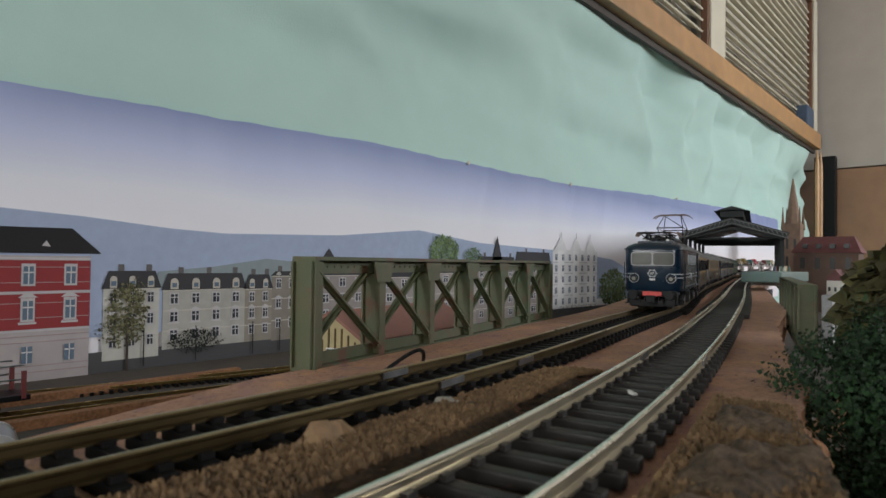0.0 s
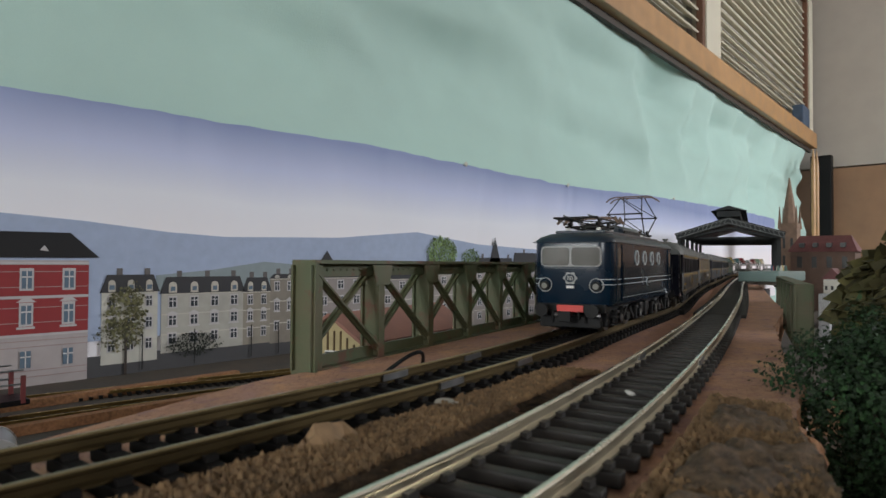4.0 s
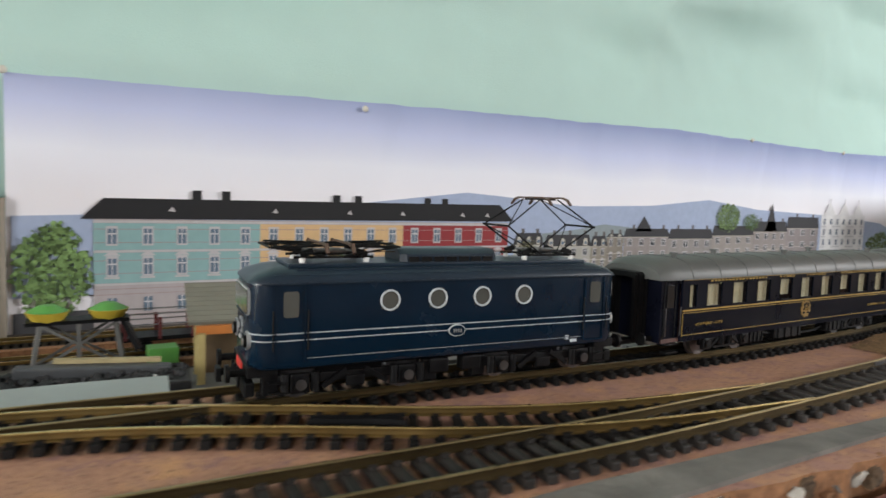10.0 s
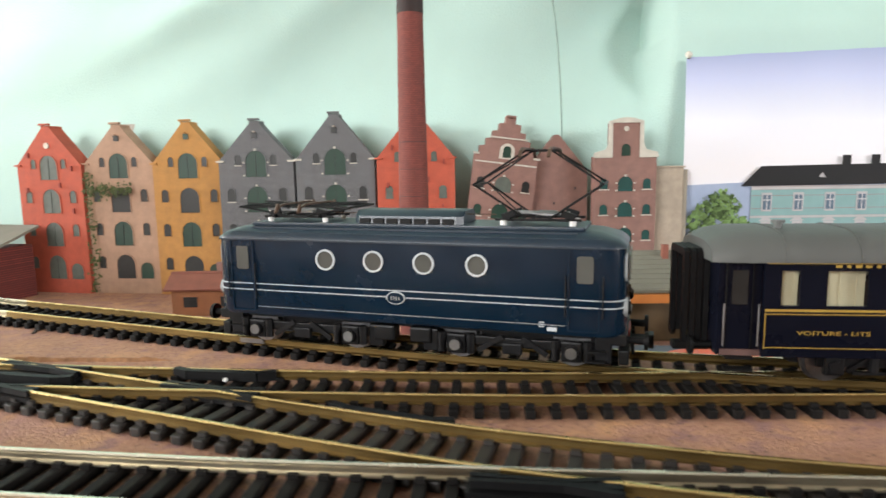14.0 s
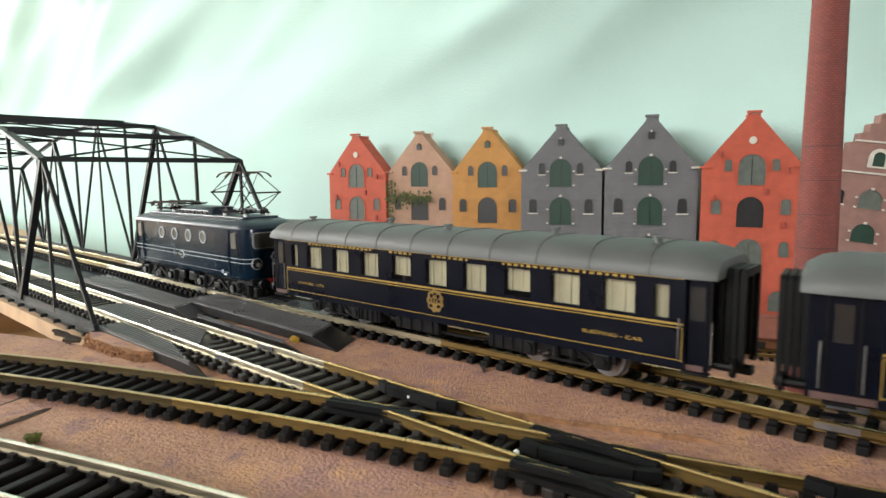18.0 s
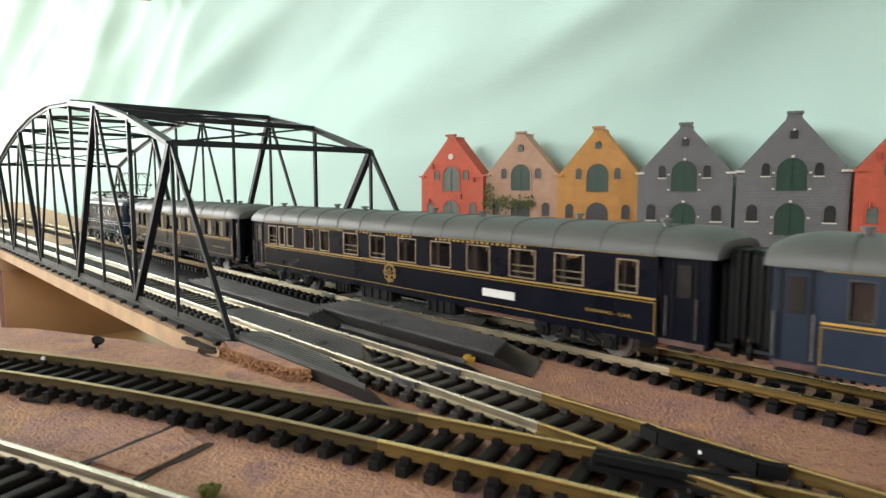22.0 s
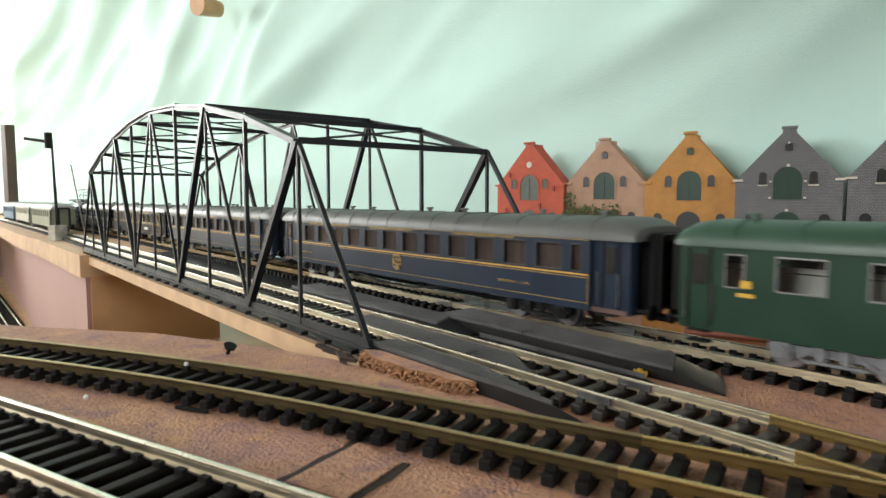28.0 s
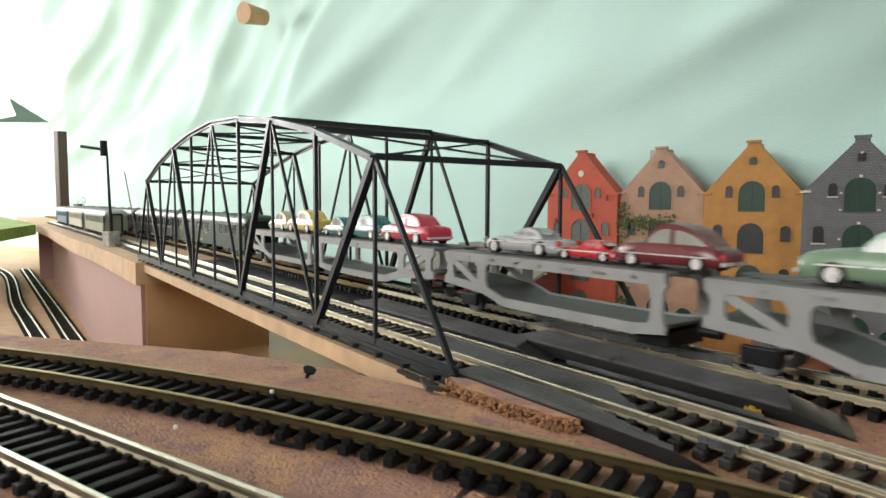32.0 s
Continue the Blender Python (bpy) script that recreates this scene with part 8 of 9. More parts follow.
    for k in range(420):
        u = rnd.random()
        if rnd.random() < .5:
            x, z = -.565 + rnd.gauss(.004, .004), rnd.uniform(-.085, .062)
        else:
            x, z = -.56 + .055 * u, .043 + rnd.gauss(0, .004) - .004 * math.sin(u * 3)
        s = rnd.uniform(.0008, .0020)
        y = .737 - rnd.uniform(0, .003) + (x + .5215) * -.1
        a = rnd.uniform(0, 6.28)
        vs = [bm.verts.new((x + s * math.cos(a + q), y - s * .4 * math.sin(q * 2 + a), z + s * math.sin(a + q))) for q in (0, 1.6, 3.1, 4.7)]
        bm.faces.new(vs)
    solid("ivy", bm, mat("ivy_leaf", (.10, .13, .04), .8, vary=.3, scale=200), "clinging ivy leaves on the pink house front", "ivy", kind="stuff")


yard()

# ---------------------------------------------------------------- bushes and trees at the board's edge
def foliage(name, label, cat, base, blobs, n, leaf, colour, seed, trunk=None, droop=0.0, lump=0.6):
    """A crown of many small leaf clumps on a tapered trunk with limbs."""
    t = thing(name, Matrix.Translation(base), label, cat, "plants at the board's edge")
    rnd = random.Random(seed)
    bm = bmesh.new()
    th = trunk or .03
    rod(bm, (0, 0, 0), (0, 0, th), .004, 8, .002)
    for c, r in blobs:
        rod(bm, (0, 0, th * .6), c, .0014, 6, .0006)
    part("trunk", bm, mat("dark_twig", (.05, .035, .02), .9, vary=.3, scale=120), t)
    verts, faces = [], []
    for k in range(n):
        c, r = rnd.choice(blobs)
        v = Vector((rnd.gauss(0, 1), rnd.gauss(0, 1), rnd.gauss(0, 1))).normalized()
        rr = r * (rnd.uniform(.55, 1.0) ** .5) * (1 + .25 * noise.noise(v * 2.5 + Vector((seed, 0, 0))))
        rr *= 1 + lump * .28 * noise.noise((Vector(c) + v * r) * 160)
        p = Vector(c) + v * rr
        s = leaf * rnd.uniform(.6, 1.5)
        a = Vector((rnd.gauss(0, 1), rnd.gauss(0, 1), rnd.gauss(0, 1))).normalized()
        b = v.cross(a).normalized()
        a = (v * .5 + a * .8).normalized()
        if droop:
            a = (v * .8 + Vector((0, 0, -droop)) + a * .3).normalized()
        i = len(verts)
        verts += [tuple(p - b * s * .5), tuple(p + a * s * .6), tuple(p + b * s * .5), tuple(p - a * s * .5 + v * s * .4)]
        faces += [(i, i + 1, i + 2), (i, i + 2, i + 3)]
    me = bpy.data.meshes.new("crown")
    me.from_pydata(verts, [], faces)
    m = mat(name + "_leaf_%d" % seed, colour, .75, vary=.3, scale=150)
    nd, l = m.node_tree.nodes, m.node_tree.links
    b = nd["Principled BSDF"]
    src = b.inputs["Base Color"].links[0].from_socket
    geo, mr, hue = nd.new("ShaderNodeNewGeometry"), nd.new("ShaderNodeMapRange"), nd.new("ShaderNodeHueSaturation")
    mr.inputs["To Min"].default_value, mr.inputs["To Max"].default_value = .5, 1.5
    l.new(geo.outputs["Random Per Island"], mr.inputs["Value"])
    l.new(mr.outputs[0], hue.inputs["Value"])
    l.new(src, hue.inputs["Color"])
    l.new(hue.outputs[0], b.inputs["Base Color"])
    me.materials.append(m)
    part("crown", me, None, t)


foliage("green_bush", "dense dark green foam bush below the board edge", "bush", (.735, .044, -.080), [((0, .012, .075), .026), ((.02, -.006, .062), .028), ((-.018, -.016, .058), .028), ((.0, .0, .035), .036), ((.03, .01, .082), .016), ((-.022, -.03, .028), .032)], 60000, 0.0011, (0.010, 0.040, 0.006), 1, .07, lump=1.4)
foliage("green_bush", "dark green round foam bush by the girder", "bush", (.82, .020, -.09), [((0, .01, .080), .026), ((.025, -.01, .06), .03), ((-.01, -.02, .05), .03)], 30000, 0.0011, (0.008, 0.029, 0.005), 2, .07, lump=1.4)
foliage("brown_fir", "drooping olive-brown fir tree at the board edge", "tree", (.868, .046, -.09), [((0, 0, .150), .012), ((.004, -.006, .132), .022), ((-.004, .006, .105), .030), ((0, 0, .07), .036), ((0, 0, .04), .036)], 7500, .0085, (.085, .075, .022), 3, .14, .5)
foliage("dark_shrub", "brownish dry shrub under the green bush", "bush", (.690, .005, -.10), [((0, 0, .05), .026), ((.012, .014, .035), .024), ((-.02, -.02, .03), .03)], 2600, .0036, (.05, .045, .02), 4, .05)
bm = bmesh.new()
box(bm, (.9, -.16, -.105), (1.4, .46, .02))
solid("scenery_shelf", bm, mat("dark_scenery", (.03, .028, .02), .95, vary=.3, scale=60), "dark scenery shelf below the board edge", "shelf", "structure")

# ---------------------------------------------------------------- ballast, crusts and litter on the board
def ballast():
    rnd = random.Random(3)
    A, B = Line(MAIN), Line(SECOND)
    bm = bmesh.new()
    nx, ny = 260, 30
    g = []
    for i in range(nx + 1):
        x = .53 + (.72 - .53) * i / nx
        ya = float(np.interp(-x, -A.p[:, 0], A.p[:, 1])) - .0165
        yb = float(np.interp(-x, -B.p[:, 0], B.p[:, 1])) + .0160
        row = []
        for k in range(ny + 1):
            v = k / ny
            y = yb + (ya - yb) * v
            edge = min(v, 1 - v) * 2
            ends = min(1, (x - .53) / .03, (.72 - x) / .03)
            h = -.0012 + (.0034 + .0034 * noise.noise(Vector((x * 40, y * 60, 1))) + .0022 * noise.noise(Vector((x * 150, y * 150, 4))) + .0012 * noise.noise(Vector((x * 420, y * 420, 4)))) * (edge ** .6) * ends
            row.append(bm.verts.new((x, y, h)))
        g.append(row)
    for i in range(nx):
        for k in range(ny):
            bm.faces.new((g[i][k], g[i + 1][k], g[i + 1][k + 1], g[i][k + 1]))
    solid("ballast_bed", bm, GRAVEL, "loose brown ballast heaped between the two lines", "ballast", "structure", smooth=70)
    bm = bmesh.new()
    g = []
    for i in range(nx + 1):
        x = .45 + (.70 - .45) * i / nx
        yb = float(np.interp(-x, -B.p[:, 0], B.p[:, 1])) - .0155
        yn = edge_y(x) + .0010 + .0015 * noise.noise(Vector((x * 90, 0, 7)))
        row = []
        for k in range(ny + 1):
            v = k / ny
            y = yn + (yb - yn) * v
            ends = min(1, (x - .45) / .03, (.70 - x) / .03)
            h = -.0012 + (.0056 + .0030 * noise.noise(Vector((x * 45, y * 60, 9))) + .0022 * noise.noise(Vector((x * 150, y * 150, 4))) + .0012 * noise.noise(Vector((x * 420, y * 420, 4)))) * (min(1, (1 - v) * 3) ** .6) * ends
            row.append(bm.verts.new((x, y, h)))
        g.append(row)
    for i in range(nx):
        for k in range(ny):
            bm.faces.new((g[i][k], g[i + 1][k], g[i + 1][k + 1], g[i][k + 1]))
    solid("ballast_bank", bm, GRAVEL, "crumbly brown ballast along the board's edge", "ballast", "structure", smooth=70)
    verts, faces = [], []
    for k in range(30000):
        if k % 2:
            x = rnd.uniform(.535, .715)
            ya = float(np.interp(-x, -A.p[:, 0], A.p[:, 1])) - .018
            yb = float(np.interp(-x, -B.p[:, 0], B.p[:, 1])) + .018
            y = rnd.uniform(yb, ya)
            z = .0040 * min(1, (x - .53) / .03, (.72 - x) / .03)
        else:
            x = rnd.uniform(.46, .69)
            yb = float(np.interp(-x, -B.p[:, 0], B.p[:, 1])) - .017
            yn = edge_y(x) + .0015
            if yb <= yn:
                continue
            y, z = rnd.uniform(yn, yb), .0036
        s = rnd.uniform(.00018, .00052) * (1.9 if k % 11 == 0 else 1)
        i = len(verts)
        for q in range(3):
            a = 2.09 * q + rnd.random()
            verts.append((x + s * math.cos(a), y + s * math.sin(a), z + rnd.uniform(-.0008, .0002)))
        verts.append((x, y, z + s * 1.1))
        faces += [(i, i + 1, i + 3), (i + 1, i + 2, i + 3), (i + 2, i, i + 3)]
    me = bpy.data.meshes.new("ballast_grains")
    me.from_pydata(verts, [], faces)
    gm = mat("ballast_grain", (.22, .135, .065), .95, vary=.35, scale=500)
    me.materials.append(gm)
    tagged(new("ballast_grains", me), "loose brown ballast grains strewn by the rails", "ballast", kind="stuff")
    # broken white plaster crust on the near edge
    for k in range(64):
        x = .24 + .45 * k / 64 + rnd.uniform(-.004, .004)
        big = .0045 if .56 < x < .66 and k % 3 == 0 else 0
        r = rnd.uniform(.0012, .0030) + big * rnd.uniform(.4, 1)
        bm = bmesh.new()
        bmesh.ops.create_icosphere(bm, subdivisions=3, radius=r, matrix=Matrix.Translation((x, edge_y(x) + rnd.uniform(-.0015, .0010), -.0045 - r * .5 + rnd.uniform(-.002, .003))) @ Matrix.Diagonal((1.6, .8, .9, 1)))
        for v in bm.verts:
            v.co += Vector((noise.noise(v.co * 300), noise.noise(v.co * 300 + Vector((5, 0, 0))), noise.noise(v.co * 300 + Vector((0, 7, 0))))) * .0034 + Vector((noise.noise(v.co * 900), noise.noise(v.co * 900 + Vector((5, 0, 0))), noise.noise(v.co * 900 + Vector((0, 7, 0))))) * .0012
        solid("plaster_crust", bm, (PLASTERC, GRAVEL, CHIP, PLASTERG)[k % 4], ("broken pale plaster crust on the board edge", "brown gravelly crust hanging on the board edge", "raw orange-brown crust on the board edge", "grey plaster crust on the board edge")[k % 4], "plaster crust", group="plaster crusts")
    bm = bmesh.new()
    slab(bm, [(.13, .038), (.42, .030), (.60, .008), (.55, -.04), (.10, -.02)], -.030, -.006)
    solid("brick_red_edge", bm, mat("brick_red_paint", (.22, .07, .055), .8, vary=.2, scale=60, bump=.4), "brick red lower edge strip of the board", "edge strip", "structure")
    bm = bmesh.new()
    slab(bm, [(.18, .066), (.30, .062), (.42, .052), (.52, .045), (.50, .040), (.40, .045), (.20, .050)], -.001, .0014)
    solid("grey_spill", bm, mat("grey_plaster_spill", (.22, .21, .19), .85, vary=.3, scale=80, bump=.6), "grey plaster spill along the edge", "plaster spill", "structure")


PLASTERG = mat("grey_plaster", (.20, .19, .175), .9, vary=.3, scale=160, bump=.7)
PLASTERC = mat("chalky_plaster", (.50, .47, .42), .9, vary=.25, scale=160, bump=.6)
ballast()


def litter():
    rnd = random.Random(8)
    # uncut board: dark strips on top stand for the shade in its slits
    joint = mat("joint_shade_strip", (.05, .032, .022), .95, vary=.3, scale=200)
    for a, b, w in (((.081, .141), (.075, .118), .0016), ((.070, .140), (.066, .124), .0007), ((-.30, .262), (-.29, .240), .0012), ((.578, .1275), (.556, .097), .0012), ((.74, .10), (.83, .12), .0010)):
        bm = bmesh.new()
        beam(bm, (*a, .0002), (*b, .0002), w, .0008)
        solid("board_joint", bm, joint, "dark strip painted in for the shade of a board joint", "joint", group="board joints", kind="structure")
    bm = bmesh.new()
    slab(bm, [(-.4186, .1465), (-.4042, .1465), (-.4043, .1640), (-.4182, .1690)], 0.0, .0006)
    solid("filler_piece", bm, BOARD, "bare chipboard filler piece let into the board", "filler piece", "structure")
    # broken board corner by the bridge: a red-brown slab whose torn front shows orange chipboard
    top = [(-.462, .2295), (-.452, .2318), (-.430, .2262), (-.4105, .2195), (-.4120, .2140), (-.4185, .2128), (-.4260, .2150), (-.4340, .2160), (-.4420, .2190), (-.4500, .2210), (-.4565, .2248)]
    bm = bmesh.new()
    slab(bm, top, -.0012, .0034)
    ob = solid("board_chip", bm, BOARD, "raised red-brown slab with a torn orange front beside the bridge ramp", "board piece")
    ob.data.materials.append(CHIP)
    for f in ob.data.polygons:
        f.material_index = 1 if abs(f.normal.z) < 0.5 else 0
    front = top[4:] + top[:1]
    bm = bmesh.new()
    for k in range(520):
        u = rnd.random() * (len(front) - 1)
        q = Vector(front[int(u)]).lerp(Vector(front[int(u) + 1]), u % 1)
        z, r = rnd.uniform(-.0010, .0030), rnd.uniform(.0003, .0010)
        at = Vector((q.x + rnd.uniform(-.001, .001), q.y - .0004 - (.0030 - z) * .45 + rnd.uniform(-.0008, .0004), z))
        vs = [bm.verts.new(at + Vector(c) * r * rnd.uniform(.6, 1.2)) for c in ((1.2, 0, 0), (-1.2, 0, 0), (0, 1, 0), (0, -1, 0), (0, 0, .9), (0, 0, -.9))]
        for a, b in ((0, 2), (2, 1), (1, 3), (3, 0)):
            bm.faces.new((vs[a], vs[b], vs[4]))
            bm.faces.new((vs[b], vs[a], vs[5]))
    solid("chipboard_crumbs", bm, CHIP, "crumbling raw orange chipboard along the broken edge", "crumbs", kind="stuff")
    # dark splinters in the gap before the slab
    for x, y, rz, L in ((-.4700, .2255, 20, .011), (-.4660, .2225, -35, .009), (-.4620, .2205, 60, .007), (-.4770, .2285, 5, .010)):
        bm = bmesh.new()
        plate_pts = [(-L / 2, -.0010), (L * .3, -.0014), (L / 2, .0003), (L * .1, .0013), (-L * .4, .0009)]
        slab(bm, plate_pts, 0, .0012)
        solid("splinter", bm, mat("dark_splinter", (.07, .05, .035), .85, vary=.3, scale=200), "dark torn splinter of board by the bridge foot", "splinter", m=Matrix.Translation((x, y, .0012)) @ Matrix.Rotation(radians(rz), 4, "Z") @ Matrix.Rotation(radians(14), 4, "Y"), group="splinters")
    for x, y, r, c, lab in ((.606, .1155, .0052, (.30, .19, .10), "flat tan stone chip lying in the ballast"), (.640, .120, .0030, (.36, .33, .28), "small pale stone chip in the ballast"), (.679, .097, .0013, (.6, .6, .57), "white paper crumb between the rails"), (.537, .078, .0018, (.6, .6, .57), "white paper crumb on the sleepers"), (.02, .168, .0012, (.6, .6, .57), "white paper crumb beside the rail")):
        bm = bmesh.new()
        bmesh.ops.create_icosphere(bm, subdivisions=2, radius=r, matrix=Matrix.Translation((x, y, .0035)) @ Matrix.Rotation(.5, 4, "X") @ Matrix.Diagonal((1.2, .9, .35, 1)))
        for v in bm.verts:
            v.co += Vector((noise.noise(v.co * 350), noise.noise(v.co * 350 + Vector((5, 0, 0))), noise.noise(v.co * 350 + Vector((0, 7, 0))))) * r * .5
        solid("stone_chip", bm, mat("chip_%d" % int(c[0] * 100), c, .85, vary=.25, scale=200, bump=.4), lab, "stone chip", group="chips on the board")
    # screw, stick, dots and moss
    t = thing("screw", Matrix.Translation((-.508, .2115, .0)) @ Matrix.Rotation(radians(25), 4, "Y"), "black screw standing in the board", "screw")
    bm = bmesh.new()
    rod(bm, (0, 0, -.003), (0, 0, .0028), .0007, 10)
    part("shank", bm, BLACK, t)
    bm = bmesh.new()
    rod(bm, (0, 0, .0025), (0, 0, .0036), .0019, 16, .0023)
    part("head", bm, BLACK, t)
    bm = bmesh.new()
    beam(bm, (-.473, .1640, .0008), (-.463, .1655, .0008), .0009, .0009)
    solid("black_stick", bm, BLACK, "short black plastic offcut lying on the board", "offcut")
    for x, y, z in ((-.4733, .1882, .0046), (-.5001, .1566, .0012), (-.4945, .184, .0046), (-.1845, .1697, .0050), (-.30, .198, .0048), (-.262, .172, .005)):
        bm = bmesh.new()
        bmesh.ops.create_icosphere(bm, subdivisions=2, radius=.0007, matrix=Matrix.Translation((x, y, z)))
        solid("white_bead", bm, WHITE, "tiny white foam bead", "bead", group="foam beads", smooth=60)
    for x, y, c, lab in ((-.3761, .2535, (.5, .3, .03), "small yellow crumb by the track"), (-.385, .147, (.16, .17, .03), "tuft of moss on the board"), (-.2499, .1706, (.5, .45, .36), "pale crumb beside the front line")):
        bm = bmesh.new()
        bmesh.ops.create_icosphere(bm, subdivisions=3, radius=.0018, matrix=Matrix.Translation((x, y, .0012)) @ Matrix.Diagonal((1.1, .9, .7, 1)))
        for v in bm.verts:
            v.co += Vector((noise.noise(v.co * 900), noise.noise(v.co * 900 + Vector((5, 0, 0))), noise.noise(v.co * 900 + Vector((0, 7, 0))))) * .0013
        solid("crumb", bm, mat("crumb_%d" % int(x * -1000), c, .9, vary=.3, scale=300), lab, "crumb", group="crumbs")
    # wire loop beside the girder, bright rail joiners
    bm = bmesh.new()
    pts = [Vector((.668 + .016 * u, .168 - .006 * math.sin(u * 3.1), .001 + .006 * math.sin(u * 3.14))) for u in np.linspace(0, 1, 12)]
    for a, b in zip(pts, pts[1:]):
        rod(bm, a, b, .0006, 6)
    solid("wire_loop", bm, BLACK, "black wire loop coming up beside the rail", "wire")
    for s, line in ((1.66, MAIN), (1.70, MAIN), (2.55, MAIN), (2.86, MAIN), (1.62, SECOND), (1.86, SECOND), (2.75, SECOND)):
        ln = Line(line)
        p, d = ln.at(s), ln.along(s)
        for side in (-1, 1):
            q = p + Vector((-d.y, d.x)) * side * .0087
            bm = bmesh.new()
            beam(bm, (q.x - d.x * .005, q.y - d.y * .005, .0048), (q.x + d.x * .005, q.y + d.y * .005, .0046), .0020, .0016)
            solid("rail_joiner", bm, STEEL, "bright metal rail joiner", "rail joiner", group="rail joiners")
    # dark inlays for the open joints between the board pieces, their shade given as colour
    gap_shade = mat("dark_joint_shade", (.035, .02, .013), .95, vary=.3, scale=300)
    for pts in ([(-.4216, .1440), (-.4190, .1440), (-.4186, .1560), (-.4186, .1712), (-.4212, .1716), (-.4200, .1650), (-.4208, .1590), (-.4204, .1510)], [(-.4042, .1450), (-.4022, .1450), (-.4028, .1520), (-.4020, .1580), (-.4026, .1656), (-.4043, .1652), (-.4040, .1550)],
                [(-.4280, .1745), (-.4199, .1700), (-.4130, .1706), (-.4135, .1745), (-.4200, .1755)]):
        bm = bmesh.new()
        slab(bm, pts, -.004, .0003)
        solid("board_joint", bm, gap_shade, "dark inlay painted in for the shade of an open board joint", "joint", "structure")
    # crumbled board edge by the bridge
    for k in range(16):
        u = k / 15
        x, y = -.452 + .052 * u + rnd.uniform(-.004, .004), .2225 - .005 * u + rnd.uniform(-.004, .004)
        bm = bmesh.new()
        bmesh.ops.create_icosphere(bm, subdivisions=2, radius=rnd.uniform(.0010, .0024), matrix=Matrix.Translation((x, y, -.0020)) @ Matrix.Diagonal((1.4, 1.0, .8, 1)))
        for v in bm.verts:
            v.co += Vector((noise.noise(v.co * 420), noise.noise(v.co * 420 + Vector((5, 0, 0))), noise.noise(v.co * 420 + Vector((0, 7, 0))))) * .0016
        solid("board_crumb", bm, CHIP, "crumbled orange-brown chip of board by the bridge", "crumb", group="board crumbs")
    # crossing noses and check rails of the turnouts, black moulded plastic
    for a, b, w in (((-.320, .1862), (-.290, .1842), .0085), ((-.262, .1855), (-.230, .1762), .0085), ((-.262, .1668), (-.234, .1610), .0085), ((-.201, .1652), (-.170, .1568), .0095), ((-.115, .1110), (-.085, .1070), .009), ((.250, .1225), (.276, .1105), .009)):
        p, q = Vector(a), Vector(b)
        t = thing("turnout_frog", Matrix.Translation((*(p + q) / 2, 0)) @ Matrix.Rotation(math.atan2(q.y - p.y, q.x - p.x), 4, "Z"), "black plastic crossing nose of a turnout", "turnout frog", "turnout frogs")
        L, w = (q - p).length, w * .78
        bm = bmesh.new()
        plate_pts = [(-L / 2, -w * .42), (L / 2, -w * .5), (L / 2, w * .5), (L * .1, w * .34), (-L / 2, w * .30)]
        slab(bm, plate_pts, .0030, .0042)
        part("base", bm, BLACK, t)
        for sy, tilt in ((-1, -1), (1, 1)):
            bm = bmesh.new()
            beam(bm, (-L * .48, sy * w * .16, .0053), (L * .12, sy * w * .10, .0053), .0013, .0016)
            beam(bm, (L * .12, sy * w * .10, .0053), (L * .48, sy * w * .40, .0053), .0013, .0016)
            part("wing_rail", bm, BLACK, t)
        bm = bmesh.new()
        beam(bm, (-L * .02, 0, .0051), (L * .48, 0, .0051), .0020, .0016)
        part("nose", bm, BLACK, t)
    for a, b in (((-.313, .2035), (-.285, .1930)), ((-.262, .1755), (-.231, .1692)), ((-.203, .1762), (-.171, .1725)), ((-.150, .1480), (-.118, .1368))):
        bm = bmesh.new()
        p, q = Vector((*a, .0048)), Vector((*b, .0048))
        d = (q - p) * .16
        beam(bm, p + d, q - d, .0022, .0028)
        beam(bm, p + Vector((-d.y, d.x, 0)) * .35, p + d, .0022, .0028)
        beam(bm, q - d, q + Vector((-d.y, d.x, 0)) * .35, .0022, .0028)
        solid("check_rail", bm, BLACK, "black plastic check rail inside the turnout", "check rail", group="check rails")
    # ridge of orange grit where the board was cut open between the lines
    bm = bmesh.new()
    rings = []
    for k in range(60):
        u = k / 59
        x, y = -.300 + .085 * u, .2052 - .0012 * u + .0010 * noise.noise(Vector((u * 14, 0, 3)))
        h = .0009 + .0011 * abs(noise.noise(Vector((u * 40, 2, 1))))
        w = .0016 + .0009 * noise.noise(Vector((u * 22, 5, 1)))
        end = min(1, u * 8, (1 - u) * 8) + .05
        rings.append([(x, y - w * end, -.0003), (x, y - w * .4 * end, h * end), (x, y + w * .5 * end, h * .7 * end), (x, y + w * end, -.0003)])
    loft(bm, rings)
    solid("grit_ridge", bm, CHIP, "crumbly orange grit ridge along a board joint", "grit", "structure")


litter()

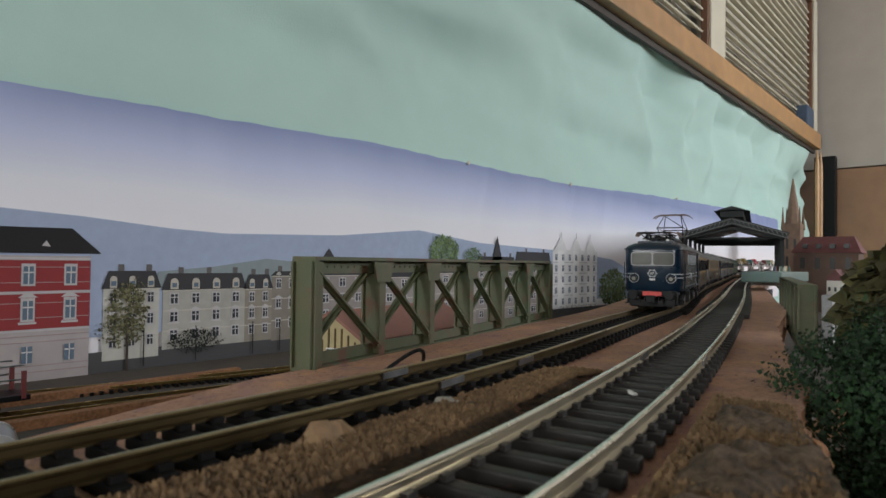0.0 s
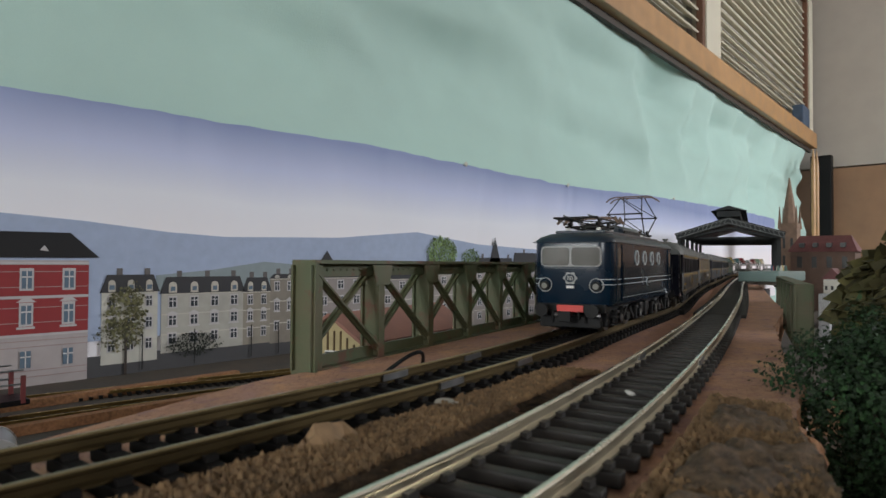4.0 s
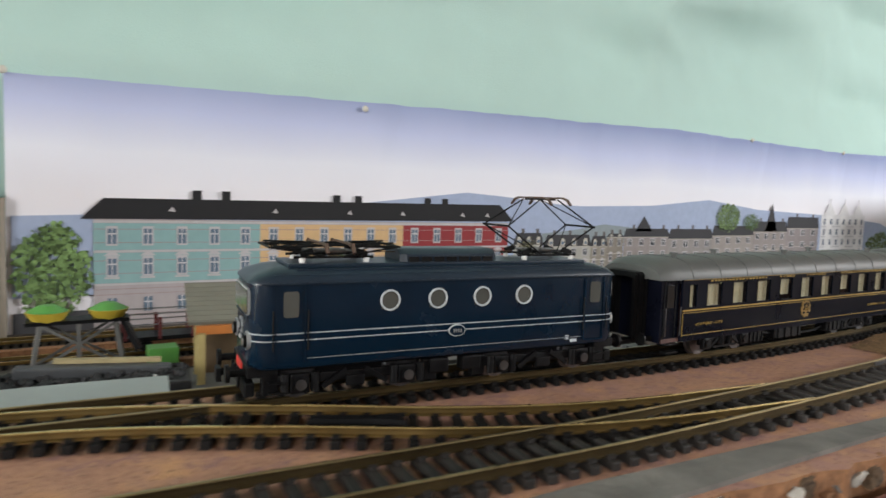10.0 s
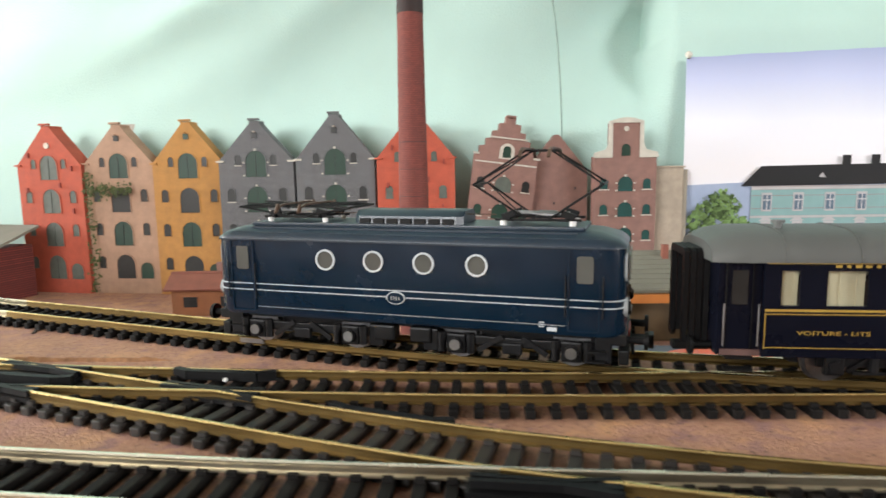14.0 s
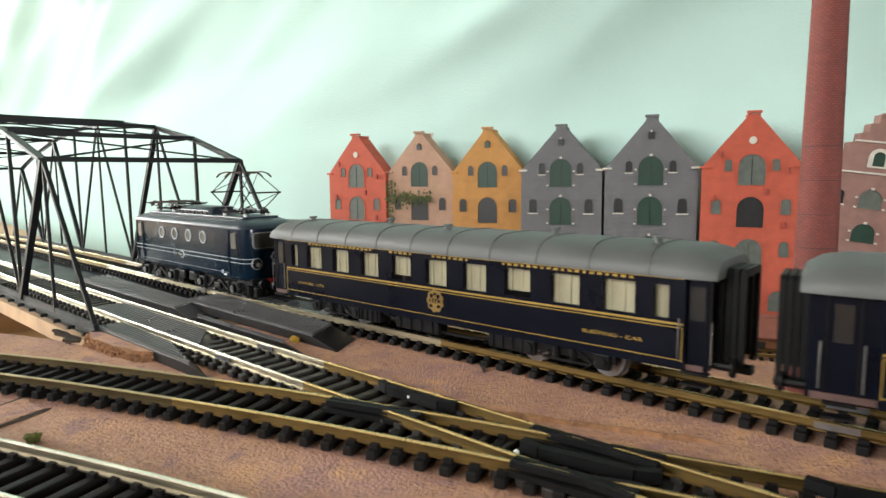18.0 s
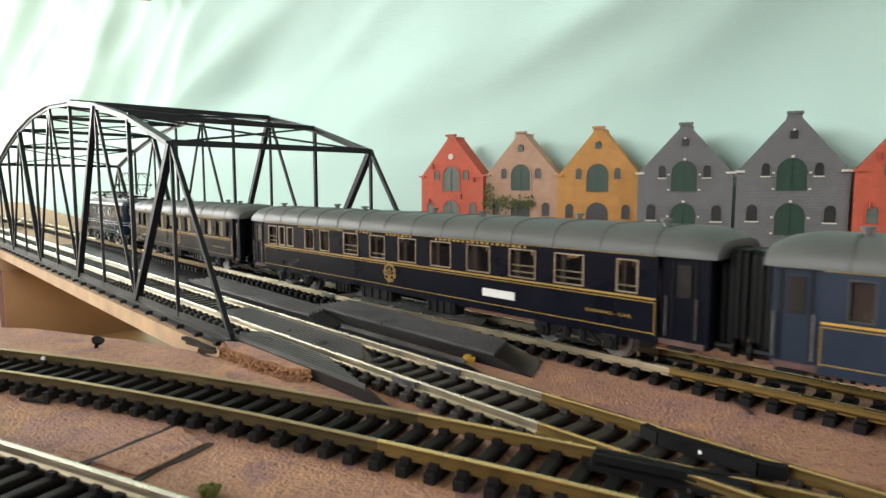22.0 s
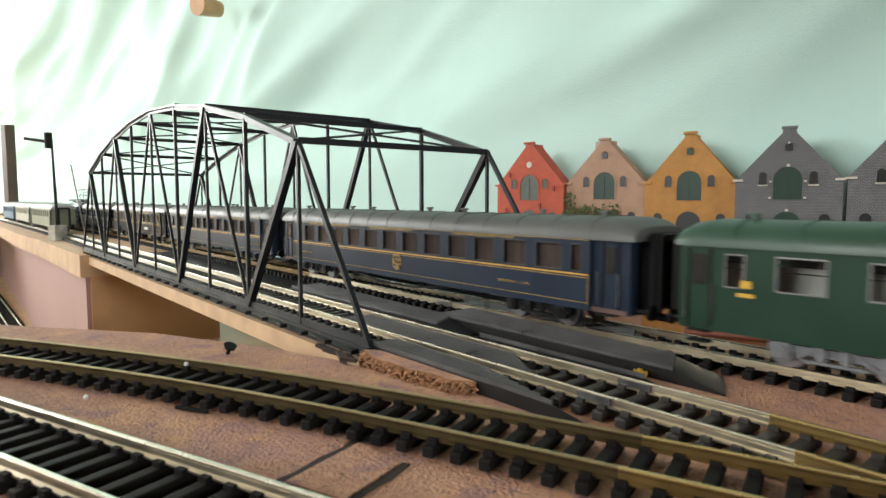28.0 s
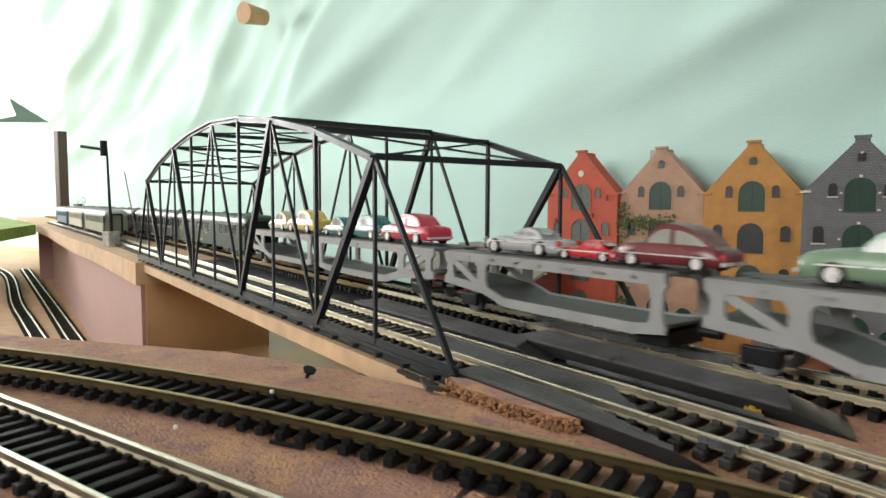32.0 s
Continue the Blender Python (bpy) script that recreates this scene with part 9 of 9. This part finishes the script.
# ---------------------------------------------------------------- beyond the bridge
def far_end():
    d = Vector((-.9298, .3681))
    n = Vector((.3681, .9298))
    o = Vector((-.945, .424))

    def P(u, v):
        q = o + d * u + n * v
        return (q.x, q.y)
    bm = bmesh.new()
    slab(bm, [P(-.01, -.01), P(-.01, .125), P(.6, .2), P(2.2, .35), P(2.2, -.05), P(1.0, -.02), P(.5, -.02), P(.28, -.012)], -.022, 0.0)
    solid("far_baseboard", bm, PLY, "bare plywood board beyond the bridge", "baseboard", "structure")
    bm = bmesh.new()
    plate_pts = [P(.0, -.004), P(.6, .002), P(1.4, .012), P(1.4, .020), P(.6, .010), P(.0, .004)]
    slab(bm, plate_pts, -.16, -.022)
    solid("pink_fascia", bm, PINKWOOD, "pink-brown painted fascia below the far board", "fascia", "structure")
    bm = bmesh.new()
    slab(bm, [P(-.004, .0), P(.006, .0), P(.006, .125), P(-.004, .125)], -.16, -.022)
    solid("wood_pier", bm, WOOD, "bare wooden pier face under the bridge end", "pier", "structure")
    bm = bmesh.new()
    slab(bm, [P(1.41, -.02), P(1.46, .02), P(1.9, .02), P(1.9, .03), P(1.41, .03)], -.16, -.022)
    solid("round_pier", bm, PINKWOOD, "pink-brown wooden pier farther along", "pier", "structure")
    bm = bmesh.new()
    slab(bm, [(-.55, .33), (-.95, .45), (-.97, .62), (-.55, .50)], -.16, -.10)
    solid("wood_box", bm, WOOD, "open wooden box side beneath the bridge", "wooden box", "structure")
    bm = bmesh.new()
    slab(bm, [(-.36, .25), (-.70, .33), (-.72, .52), (-.36, .46)], -.155, -.092)
    solid("lawn_patch", bm, GRASS, "green scatter lawn down beside the bridge", "lawn", "structure")
    track("black lower track with nickel rails", [(-1.13, .475), (-1.36, .562), (-1.78, .722), (-2.57, 1.02)], NICKEL, z=-.160, near=(9, 10))
    track("black lower siding curving away", [(-1.30, .495), (-1.604, .601), (-1.855, .690), (-2.38, .895), (-2.75, 1.0)], NICKEL, z=-.160, near=(9, 10))
    bm = bmesh.new()
    slab(bm, [(-2.6, .62), (-1.75, .62), (-2.0, .80), (-2.9, 1.1)], -.020, .004)
    solid("far_lawn", bm, mat("bright_lawn", (.25, .38, .06), .9, vary=.25, scale=60), "bright yellow-green lawn board far behind", "lawn", "structure")
    # semaphore-like lamp mast
    t = thing("signal_mast", Matrix.Translation((-1.183, .5252, 0)), "slim dark signal mast on a pale foot", "signal")
    bm = bmesh.new()
    box(bm, (0, 0, .010), (.016, .016, .020), bevel=.001)
    part("foot", bm, PLASTERC, t)
    bm = bmesh.new()
    rod(bm, (0, 0, .018), (-.004, 0, .132), .0022, 8, .0014)
    part("mast", bm, BLACK, t)
    bm = bmesh.new()
    beam(bm, (-.004, 0, .128), (-.045, -.012, .134), .0030, .0040)
    part("arm", bm, BLACK, t)
    bm = bmesh.new()
    rod(bm, (-.004, -.004, .120), (-.004, -.004, .140), .0045, 12)
    part("lamp_housing", bm, BLACK, t)
    bm = bmesh.new()
    rod(bm, (.012, .03, .0), (.002, .02, .10), .0009, 6)
    part("stay_wire", bm, STEEL, t)
    bm = bmesh.new()
    box(bm, (-2.45, 1.085, .10), (.028, .028, .36), bevel=.002)
    solid("wooden_post", bm, mat("dark_brown_post", (.10, .06, .045), .6, vary=.2, scale=20), "dark brown post standing on the far board", "post")
    # lamp-like peg on the paper
    t = thing("wooden_peg", Matrix.Translation((-1.52, wall_y(-1.52) - .035, .490)), "turned wooden peg sticking out of the paper", "peg")
    bm = bmesh.new()
    rod(bm, (0, .03, 0), (0, -.03, -.004), .018, 20, .024)
    part("knob", bm, WOOD, t, "", 40)
    bm = bmesh.new()
    plate(bm, [(-.09, .0), (.13, .013), (.0, .10), (.02, .032)], .004, Matrix.Translation((-3.1, 1.22, .36)) @ Matrix.Rotation(radians(65), 4, "Z"))
    solid("paper_arrow", bm, mat("dark_green_paper", (.20, .30, .26), .8, vary=.1, scale=20), "dark green folded paper scrap on the bright wall", "paper scrap")
    # coaches parked on the second line beyond the bridge
    paints = [("olive green coach with pale roof parked beyond the bridge", (.20, .22, .14)), ("cream coach with pale roof parked beyond the bridge", (.45, .42, .32)), ("blue and white coach parked far beyond the bridge", (.10, .16, .26))]
    B = Line(SECOND)
    s0 = float(np.interp(1.245, -B.p[:, 0], B.s))
    for k, (lab, c) in enumerate(paints):
        s = s0 + .125 + .245 * k
        p, dd = B.at(min(s, B.s[-1] - .01)), B.along(min(s, B.s[-1] - .01))
        ob = coach(lab, .24, mat("parked_paint_%d" % k, c, .4, vary=.12, scale=60), mat("parked_roof", (.36, .37, .35), .5, vary=.1, scale=60), None, spaced(9, -.085, .085, .013), crest=None, vest=False, blinds=False, side_half=.108)
        tagged(ob, group="coaches parked beyond the bridge")
        ob.matrix_world = Matrix.Translation((p.x, p.y, ZR)) @ Matrix.Rotation(math.atan2(dd.y, dd.x), 4, "Z")


far_end()

# thin round strip added in place of a seam in the mint paper
bm = bmesh.new()
loft(bm, [[(.004 - .055 * u + .008 * math.sin(u * 5) + .0009 * math.cos(a), .733 + .0009 * math.sin(a), .09 + .43 * u) for a in np.linspace(0, 2 * math.pi, 8, endpoint=False)] for u in np.linspace(0, 1, 24)])
solid("hanging_cord", bm, mat("grey_green_seam", (.24, .35, .31), .7, vary=.1, scale=60), "thin grey-green strip added for a seam in the paper", "cord", smooth=60)

motions()
